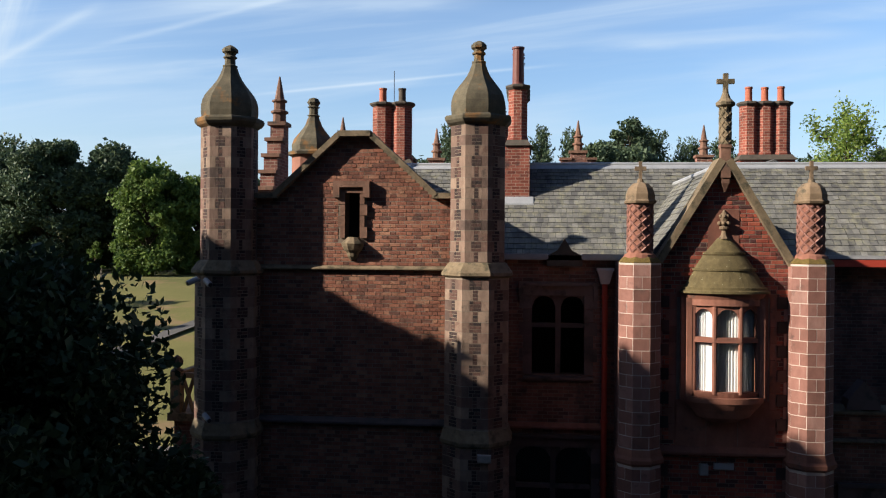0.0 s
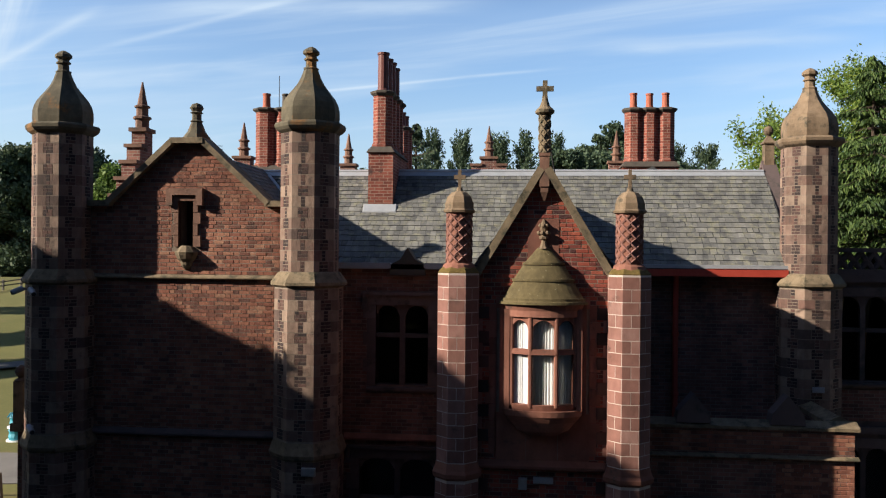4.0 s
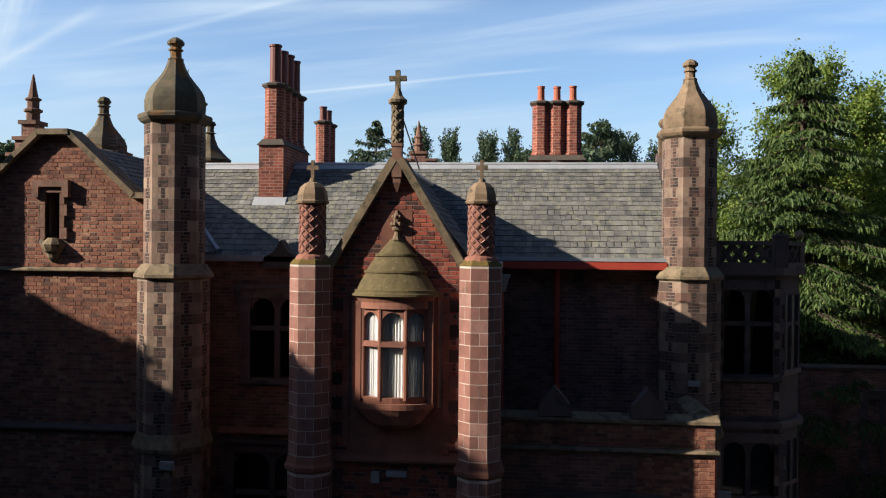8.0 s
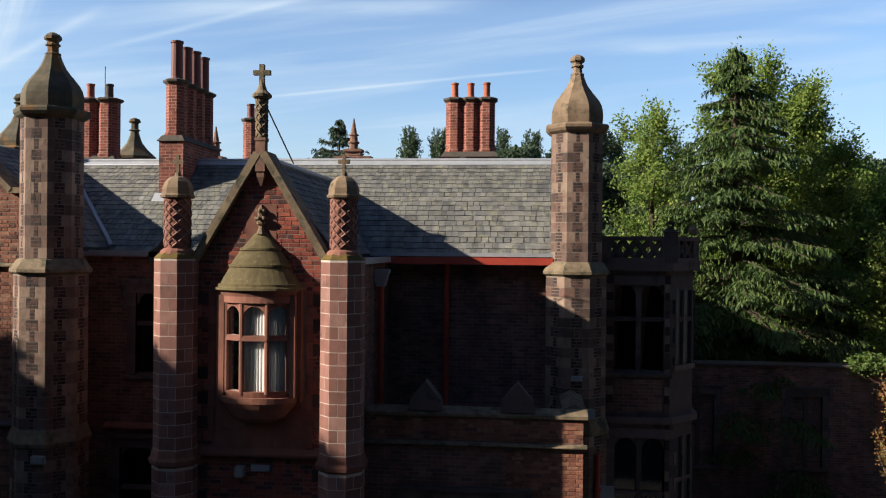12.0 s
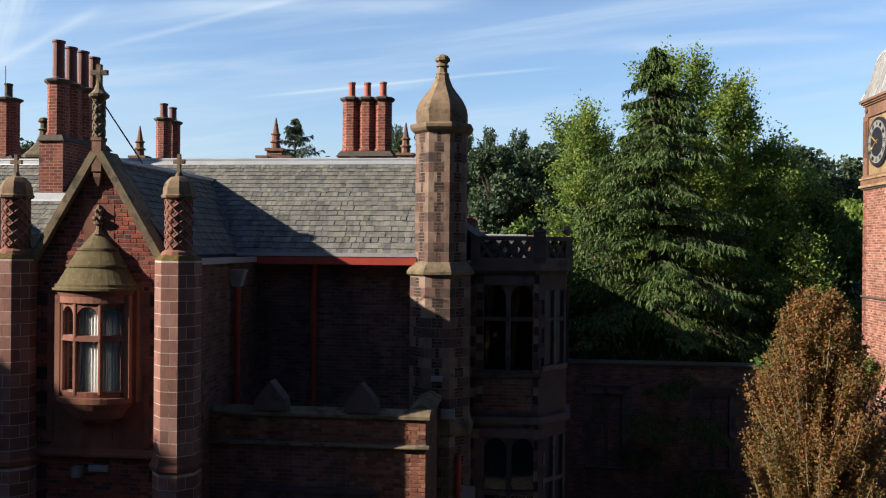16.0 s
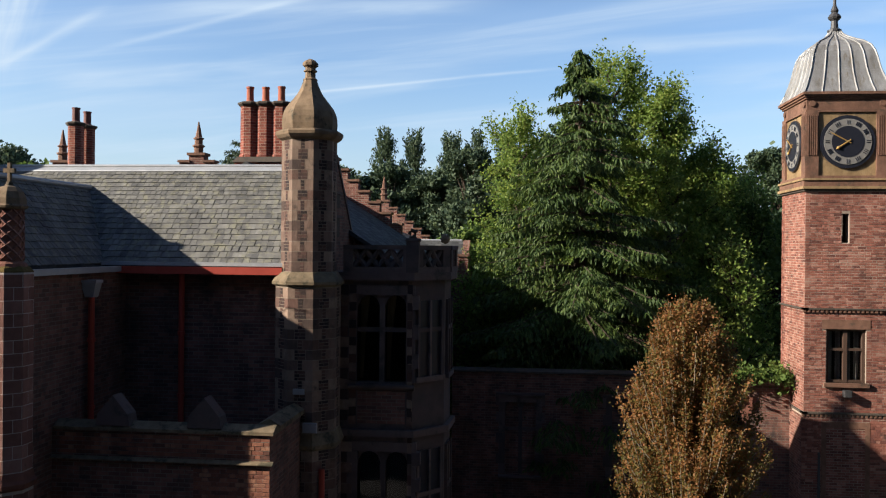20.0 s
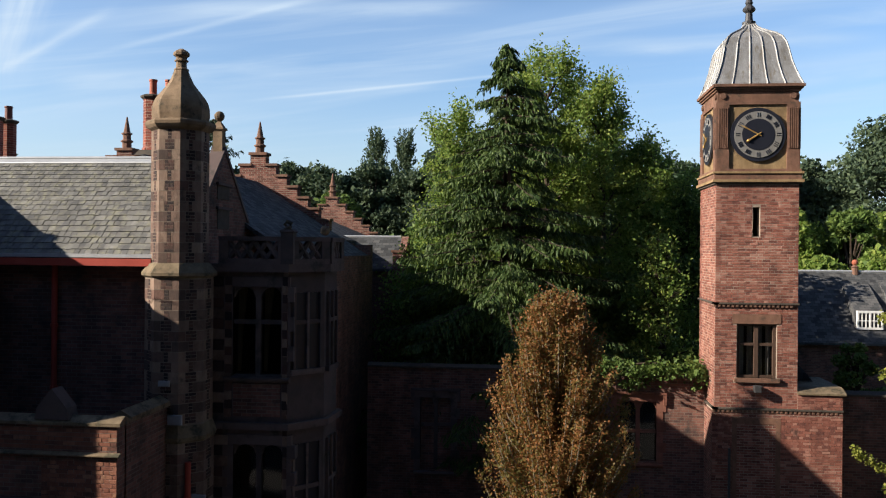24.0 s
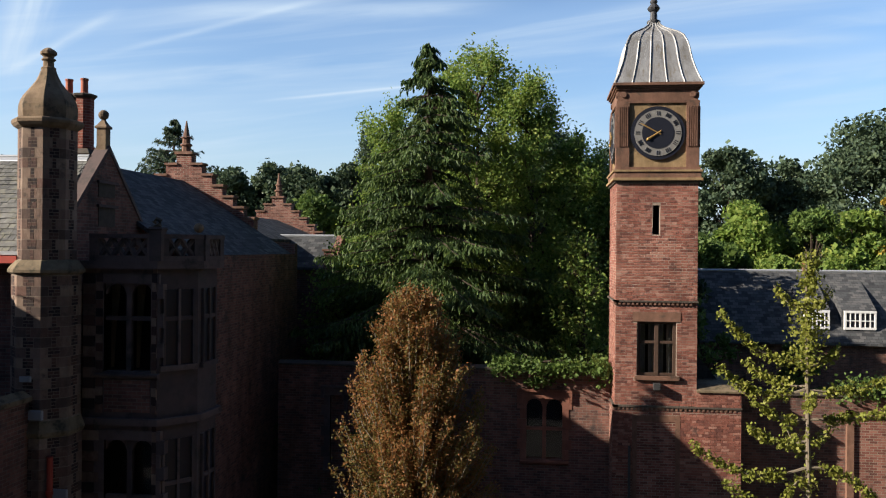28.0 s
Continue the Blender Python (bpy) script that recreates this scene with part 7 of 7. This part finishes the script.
fence = thing("lawn_fence", "low timber post-and-rail fence under the trees", "fence", at=(-56, 89, 3.7))
fpts = [(-61.5 + 0.655 * k, 69.5 + 2.41 * k) for k in range(20)]
for (x, y) in fpts:
    part("post", Mesh().box(x - 0.1, x + 0.1, y - 0.1, y + 0.1, ground_height(x, y) - 0.1, ground_height(x, y) + 1.2), "grey_timber", fence)
for (a, b) in zip(fpts, fpts[1:]):
    for h in (0.5, 0.95):
        part("rail", Mesh().tube([(*a, ground_height(*a) + h), (*b, ground_height(*b) + h)], 0.07, 4), "grey_timber", fence)
sb = thing("sign_board", "pale notice board on two posts on the lawn", "sign", at=(-50.6, 91, 3.8))
zs = ground_height(-50.6, 91)
for a in (-50.9, -50.44):
    part("post", Mesh().box(a, a + 0.1, 91, 91.1, zs, zs + 1.9), "grey_timber", sb)
part("board", Mesh().box(-50.88, -50.36, 90.93, 90.99, zs + 0.75, zs + 1.9), "white_plastic", sb)
hr = thing("hitching_rail", "bent dark timber rail beside the path", "rail", at=(-16, 29.5, 0))
part("bar", Mesh().tube([(-17.6, 30.0, 0.2), (-16.7, 29.9, 0.75), (-15.6, 29.8, 0.95), (-15.55, 29.8, 0.0)], 0.07, 6), "grey_timber", hr)


# ---- ginkgo sapling ----
def ginkgo(x, y, h):
    t = thing("ginkgo_tree", "young ginkgo with sparse spreading limbs and yellow-green leaves", "tree", at=(x, y, 0))
    rng = np.random.default_rng(5)
    wood = Mesh()
    wood.tube([(x, y, -0.1), (x + 0.03, y, h * 0.5), (x - 0.02, y, h * 0.8), (x - 0.05, y, h)], [0.07, 0.05, 0.035, 0.01], 8)
    pts = []
    # foot on the trunk, bearing, reach, rise of the tip, sag of the middle
    limbs = [(7.1, 178, 1.62, 0.9, 0.10), (6.58, 182, 1.62, 0.32, 0.22), (6.62, 160, 1.1, 0.35, 0.05), (6.0, 185, 0.98, 0.3, 0.05), (5.6, 172, 1.0, 0.18, 0.12),
             (5.1, 180, 2.05, 0.3, 0.26), (7.0, 10, 0.62, 0.36, 0.0), (6.55, 4, 1.5, 0.22, 0.06), (6.0, 356, 1.5, 0.2, 0.0), (5.6, 15, 0.55, 0.38, 0.08),
             (5.1, 358, 1.25, -0.6, -0.05), (4.9, 200, 0.45, -0.3, 0.0), (8.1, 170, 0.62, 0.4, 0.04), (8.1, 12, 0.45, 0.38, 0.04), (8.75, 20, 0.3, 0.4, 0.0),
             (6.3, 260, 0.7, 0.25, 0.05), (7.3, 80, 0.6, 0.3, 0.05), (5.4, 100, 0.9, 0.3, 0.08), (4.4, 176, 1.4, 0.3, 0.2), (4.3, 8, 1.3, 0.3, 0.2), (7.6, 250, 0.4, 0.35, 0.0)]
    for z, deg, ln, up, sag in limbs:
        ca, sa = math.cos(radians(deg)), math.sin(radians(deg))
        p = [Vector((x + ca * ln * f, y + sa * ln * f, z + up * f * f - sag * math.sin(math.pi * f))) for f in (0, 0.2, 0.4, 0.6, 0.8, 1.0)]
        wood.tube(p, [0.03, 0.026, 0.022, 0.018, 0.013, 0.006], 5)
        for k in range(int(40 * ln)):
            f = rng.uniform(0.22, 1.02)
            i = min(4, int(f * 5))
            c = p[i].lerp(p[i + 1], f * 5 - i)
            m = rng.integers(7, 13)
            pts.append(np.array(c) + rng.normal(size=(m, 3)) * np.array([0.05, 0.05, 0.055]))
    for k in range(130):
        f = rng.uniform(0.76, 0.99)
        w = 0.15 if f < 0.89 else 0.06
        pts.append(np.array([x + rng.normal() * w, y + rng.normal() * w, h * f]) + rng.normal(size=(12, 3)) * 0.07)
    for k in range(40):
        pts.append(np.array([x + rng.normal() * 0.07, y + rng.normal() * 0.07, h * rng.uniform(0.42, 0.74)]) + rng.normal(size=(7, 3)) * 0.05)
    part("trunk", wood, "bark_pale", t, uv=False)
    P = np.concatenate(pts)
    leaf_cloud("crown", P, np.tile([0.0, -0.3, 0.5], (len(P), 1)), 0.034, "leaf_ginkgo", t, 0.9, 0.75)


ginkgo(25.75, 19.7, 9.2)

# ---- masonry pieces: turret blocks, ashlar, bricks, slates ----
def corner_block(R, a, b, h, t=0.05):
    """A block that wraps one corner of an octagon of circumradius R: a along the face on one side, b on the other."""
    V = Vector((R, 0))
    d1, d2 = Vector((math.cos(radians(45)) - 1, math.sin(radians(45)))).normalized(), Vector((math.cos(radians(45)) - 1, -math.sin(radians(45)))).normalized()
    P1, P2 = V + d1 * a, V + d2 * b
    k = (R - t) / R
    ring = [P2, V, P1, P1 * k, V * k, P2 * k]
    m = Mesh()
    lo = [(p.x, p.y, 0) for p in ring]
    hi = [(p.x, p.y, h) for p in ring]
    return m.hexa(lo, hi)


def oriented_box(m, o, U, n, u0, u1, z0, z1, out, back):
    q = []
    for z in (z0, z1):
        for u, g in ((u0, out), (u1, out), (u1, -back), (u0, -back)):
            p = o + U * u + n * g
            q.append((p.x, p.y, z))
    m.hexa(q[:4], q[4:])


def band_turret(ob, x, y, R, z0, rows, rh):
    ap = R * math.cos(radians(22.5))
    fw = 2 * R * math.sin(radians(22.5))
    wide, slim = fw * 0.405, fw * 0.27
    A = corner_block(R, wide, slim, rh - 0.016).data("stone_block", "turret_stone")
    B = corner_block(R, slim, wide, rh - 0.016).data("stone_block", "turret_stone")
    bricks = Mesh()
    for r in range(rows):
        z = z0 + r * rh
        for i in range(8):
            piece("stone_block", A if (i + r) % 2 else B, ob, Matrix.Translation((x, y, z)) @ Matrix.Rotation(radians(22.5 + 45 * i), 4, 'Z'))
            # face between this corner and the next
            th = radians(45 + 45 * i)
            n = Vector((math.cos(th), math.sin(th), 0))
            U = Vector((-n.y, n.x, 0))
            o = Vector((x, y, 0)) + n * ap
            gap = fw - 2 * (wide if (i + r) % 2 else slim)
            for c in range(3):
                zc = z + 0.004 + c * (rh - 0.008) / 3
                h = (rh - 0.008) / 3 - 0.012
                if gap > 0.15:
                    cut = 0.5 if c % 2 else 0.34
                    oriented_box(bricks, o, U, n, -gap / 2 + 0.01, -gap / 2 + gap * cut - 0.005, zc, zc + h, 0.0025, 0.06)
                    oriented_box(bricks, o, U, n, -gap / 2 + gap * cut + 0.005, gap / 2 - 0.01, zc, zc + h, 0.0025, 0.06)
                else:
                    oriented_box(bricks, o, U, n, -gap / 2 + 0.008, gap / 2 - 0.008, zc, zc + h, 0.0025, 0.06)
    part("inset_bricks", bricks, "turret_brick", ob, "dark bricks let in between the stones", kind="stuff")


for ob, (x, y, d) in zip(turret_obs, TURRETS):
    band_turret(ob, x, y, 0.612, 8.83, 13, 0.2205)
    band_turret(ob, x, y, 0.722, 5.40, 14, 0.2205)
    band_turret(ob, x, y, 0.755, 3.02, 9, 0.2205)


def ashlar_pillar(ob, x, y, R, z0, rows, rh):
    fw = 2 * R * math.sin(radians(22.5))
    A = corner_block(R, fw * 0.5 - 0.006, fw * 0.5 - 0.006, rh - 0.015).data("ashlar_block", "sandstone_pink")
    B = corner_block(R, fw - 0.018, 0.006, rh - 0.015).data("ashlar_block", "sandstone_pink")
    for r in range(rows):
        for i in range(8):
            piece("ashlar_block", A if r % 2 else B, ob, Matrix.Translation((x, y, z0 + r * rh)) @ Matrix.Rotation(radians(22.5 + 45 * i), 4, 'Z'))


for ob, (x, y) in zip(pillar_obs, PILLARS):
    ashlar_pillar(ob, x, y, 0.42, 5.31, 15, 0.2355)
    ashlar_pillar(ob, x, y, 0.439, 3.05, 8, 0.2355)


def spans(poly, z, holes):
    xs = []
    n = len(poly)
    for i in range(n):
        (xa, za), (xb, zb) = poly[i], poly[(i + 1) % n]
        if (za <= z) != (zb <= z):
            xs.append(xa + (xb - xa) * (z - za) / (zb - za))
    xs.sort()
    out = [(xs[i], xs[i + 1]) for i in range(0, len(xs) - 1, 2)]
    for h in holes:
        if h[2] - 0.03 < z < h[3] + 0.03:
            nxt = []
            for a, b in out:
                if h[1] <= a or h[0] >= b:
                    nxt.append((a, b))
                else:
                    if h[0] > a:
                        nxt.append((a, h[0]))
                    if h[1] < b:
                        nxt.append((h[1], b))
            out = nxt
    return out


def brick_face(parent, poly, holes, origin, U, n, z0, mat, near, course=0.082, length=0.235, proud=0.006):
    """Courses of bricks over a wall outline of (u, z); those inside near = (u0, u1, z0, z1) stand as objects of their own, up to 300."""
    rest = Mesh()
    shared = {}
    made = 0
    rng = random.Random(int(z0 * 10) + len(poly))
    rotm = Matrix(((U.x, -n.x, 0, 0), (U.y, -n.y, 0, 0), (0, 0, 1, 0), (0, 0, 0, 1)))
    top = max(p[1] for p in poly)
    z, row = z0, 0
    while z + course < top:
        for a, b in spans(poly, z + course / 2, holes):
            u = a + 0.004
            k = row % 2
            u -= 0.06 * k
            while u < b - 0.03:
                ln = length if k % 2 else length * 0.51
                k += 1
                e = min(u + ln - 0.013, b - 0.004)
                if e < a + 0.03:
                    u = e + 0.013
                    continue
                u = max(u, a + 0.004)
                w = round(e - u, 3)
                inn = near[0] < u < near[1] and near[2] < z < near[3]
                if inn and made < 300 and w > 0.09:
                    if w not in shared:
                        shared[w] = bevelled(w, 0.07, course - 0.014, 0.004).data("brick", mat)
                    o = origin + U * u + n * (proud + rng.uniform(-0.004, 0.004))
                    piece("brick", shared[w], parent, Matrix.Translation((o.x, o.y, z)) @ rotm)
                    made += 1
                else:
                    oriented_box(rest, origin, U, n, u, e, z, z + course - 0.014, proud + rng.uniform(-0.004, 0.004), 0.03)
                u = e + 0.013
        z += course
        row += 1
    part("brickwork", rest, mat, parent, kind="stuff")


X, FRONT, LEFT = Vector((1, 0, 0)), Vector((0, -1, 0)), Vector((-1, 0, 0))
brick_face(west_wall, gable_poly, [(-4.13, -3.5, 9.28, 10.42), (-6.3, -5.95, 0, 12), (-1.66, -1.2, 0, 12)], Vector((0, Y_GABLE, 0)), X, FRONT, 3.4, "brick", (-4.6, -2.0, 8.8, 10.2))
brick_face(centre_wall, centre_poly, [(2.9, 4.66, 5.3, 8.3), (2.0, 2.5, 0, 8.8), (5.05, 5.6, 0, 8.8)], Vector((0, Y_CENTRE, 0)), X, FRONT, 3.2, "brick_red", (2.6, 5.0, 8.3, 10.5))


def side_blocks():
    """Toothed stones between the pillars and the gable wall, and plain ashlar round the oriel."""
    for s, (px, py) in zip((1, -1), PILLARS):
        for r in range(22):
            z = 3.05 + r * 0.2355
            if 5.0 < z < 5.3:
                continue
            w = 0.22 if r % 2 else 0.10
            x0 = px + s * 0.36
            x1 = x0 + s * w
            piece_m = Mesh().box(min(x0, x1), max(x0, x1), Y_CENTRE - 0.03, Y_CENTRE + 0.05, z, z + 0.2245)
            part("quoin", piece_m, "turret_brick" if r % 2 else "sandstone_pink", centre_wall)
    for s in (-1, 1):
        for k in range(9):
            w = 0.14 + 0.07 * (k % 2)
            x0 = CX + s * 0.88
            part("ashlar", Mesh().box(min(x0, x0 + s * w), max(x0, x0 + s * w), Y_CENTRE - 0.012, Y_CENTRE + 0.05, 5.4 + k * 0.32, 5.71 + k * 0.32), "sandstone_red", centre_wall)
    for k in range(3):
        part("ashlar", Mesh().box(CX - 0.9 + 0.6 * k, CX - 0.31 + 0.6 * k, Y_CENTRE - 0.012, Y_CENTRE + 0.05, 5.3, 6.2), "sandstone_red", centre_wall)
        part("ashlar", Mesh().box(CX - 0.9 + 0.6 * k, CX - 0.31 + 0.6 * k, Y_CENTRE - 0.012, Y_CENTRE + 0.05, 8.2, 8.42 if k != 1 else 9.9), "sandstone_red", centre_wall)


side_blocks()

tower_ob = next(o for o in bpy.data.objects if o.name == "clock_tower")
shafts = [o for o in tower_ob.children if o.name.startswith("shaft")]
brick_face(shafts[0], [(22.99, 4.5), (25.38, 4.5), (25.38, 11.2), (22.99, 11.2)], [(23.62, 24.79, 5.4, 7.02), (23.5, 24.9, 7.05, 7.27), (23.55, 24.86, 5.31, 5.37), (24.04, 24.28, 9.6, 10.52)], Vector((0, 29.05, 0)), X, FRONT, 4.52, "brick_tower", (23.0, 25.3, 8.0, 9.6))
brick_face(shafts[1], [(-31.45, 4.5), (-29.05, 4.5), (-29.05, 11.2), (-31.45, 11.2)], [], Vector((22.99, 0, 0)), Vector((0, -1, 0)), LEFT, 4.52, "brick_tower", (-31.4, -29.1, 8.0, 9.2))


base_ob = next(o for o in tower_ob.children if o.name.startswith("base"))
brick_face(base_ob, [(22.92, 2.4), (26.66, 2.4), (26.66, 4.36), (22.92, 4.36)], [(23.5, 24.9, 2.0, 4.22)], Vector((0, 29.01, 0)), X, FRONT, 2.4, "brick_tower", (0, 0, 0, 0))
shoulder_ob = next(o for o in tower_ob.children if o.name.startswith("base_shoulder"))
brick_face(shoulder_ob, [(25.39, 4.52), (26.66, 4.52), (26.66, 4.95), (25.39, 4.95)], [], Vector((0, 29.01, 0)), X, FRONT, 4.52, "brick_tower", (25.4, 26.6, 4.5, 4.95))


def slates(parent, name, o, U, S, width, length, mat, near, g0=0.205, g1=0.15, w0=0.155, keep=None):
    """Courses of slates up a slope from the eaves corner o: U along the eaves, S up the slope. keep(u, s) says where slates lie."""
    nrm = U.cross(S).normalized()
    rest = Mesh()
    shared = {}
    made = 0
    s, row = 0.0, 0
    rng = random.Random(9)
    while s < length - 0.03:
        g = g0 + (g1 - g0) * s / length
        w = w0 * (0.7 + 0.3 * g / g0)
        u = -w * (0.5 if row % 2 else 0.0)
        while u < width:
            wj = w * rng.uniform(0.82, 1.18)
            a, b = max(0, u + 0.005), min(width, u + wj - 0.005)
            u += wj
            if b - a < 0.05 or (keep and not keep((a + b) / 2, s + g / 2)):
                continue
            lift = 0.02 + rng.uniform(0, 0.009)
            drop = rng.uniform(-0.009, 0.009)
            p = o + U * a + S * (s + drop) + nrm * lift
            L = min(g * 1.25, length - s)
            q = [p, p + U * (b - a), p + U * (b - a) + S * L - nrm * (lift - 0.004), p + S * L - nrm * (lift - 0.004)]
            full = a > 0 and b < width
            if full and made < 300 and near[0] < a < near[1] and near[2] < s < near[3]:
                key = (row, round((b - a) / w * 6))
                if key not in shared:
                    m = Mesh()
                    m.hexa([v - p - nrm * 0.014 for v in q], [v - p for v in q])
                    shared[key] = m.data("slate", mat)
                piece("slate", shared[key], parent, Matrix.Translation(p))
                made += 1
            else:
                rest.hexa([v - nrm * 0.014 for v in q], q)
        s += g
        row += 1
    part(name, rest, mat, parent, kind="stuff")


slope = Vector((0, RIDGE_Y - EAVE_Y, RIDGE_Z - EAVE_Z))
SL = slope.length


def on_main(u, s):
    x = -3.6 + u
    z = EAVE_Z + s / SL * (RIDGE_Z - EAVE_Z)
    half = 1.4 * (CTOP - 0.1 - z) / (CTOP - 0.1 - 8.95)
    if abs(x - CX) < half - 0.1:
        return False
    return x > -1.12 - (z - 9.05) * 1.067 and not (-0.66 < x < 0.08 and z > 10.4)


slates(main_roof, "slating", Vector((-3.6, EAVE_Y, EAVE_Z)), X, slope.normalized(), 13.12, SL - 0.14, "slate", (9.2, 13.1, 0.2, 3.2), keep=on_main)
dormers = [o for o in house.children if o.name.startswith("dormer_roof")]
for sgn, ob in ((1, dormers[0]), (-1, dormers[1])):
    S = Vector((-sgn * 1.4, 0, CTOP - 0.1 - 8.95))
    L = S.length
    if sgn > 0:
        slates(ob, "slating", Vector((CX + 1.4, 17.2, 8.95)), Vector((0, 1, 0)), S.normalized(), 5.5, L, "slate", (9, 9, 9, 9), keep=lambda u, s: u < 3.7 + (RIDGE_Y - 0.55 - 20.9) * s / 2.2)
    else:
        slates(ob, "slating", Vector((CX - 1.4, 22.7, 8.95)), Vector((0, -1, 0)), S.normalized(), 5.5, L, "slate", (9, 9, 9, 9), keep=lambda u, s: 5.5 - u < 3.7 + (RIDGE_Y - 0.55 - 20.9) * s / 2.2)
wing = next(o for o in house.children if o.name.startswith("wing_roof"))
SW = Vector((GX + 1.2, 0, 11.45 - 9.05))
slates(wing, "slating", Vector((-1.2, 18.5, 9.05)), Vector((0, 1, 0)), SW.normalized(), 6.0, SW.length, "slate", (9, 9, 9, 9))

# porch corner bricks in the sun, lighter than the bond kept for shade
porch = next(o for o in house.children if o.name.startswith("porch_wall"))
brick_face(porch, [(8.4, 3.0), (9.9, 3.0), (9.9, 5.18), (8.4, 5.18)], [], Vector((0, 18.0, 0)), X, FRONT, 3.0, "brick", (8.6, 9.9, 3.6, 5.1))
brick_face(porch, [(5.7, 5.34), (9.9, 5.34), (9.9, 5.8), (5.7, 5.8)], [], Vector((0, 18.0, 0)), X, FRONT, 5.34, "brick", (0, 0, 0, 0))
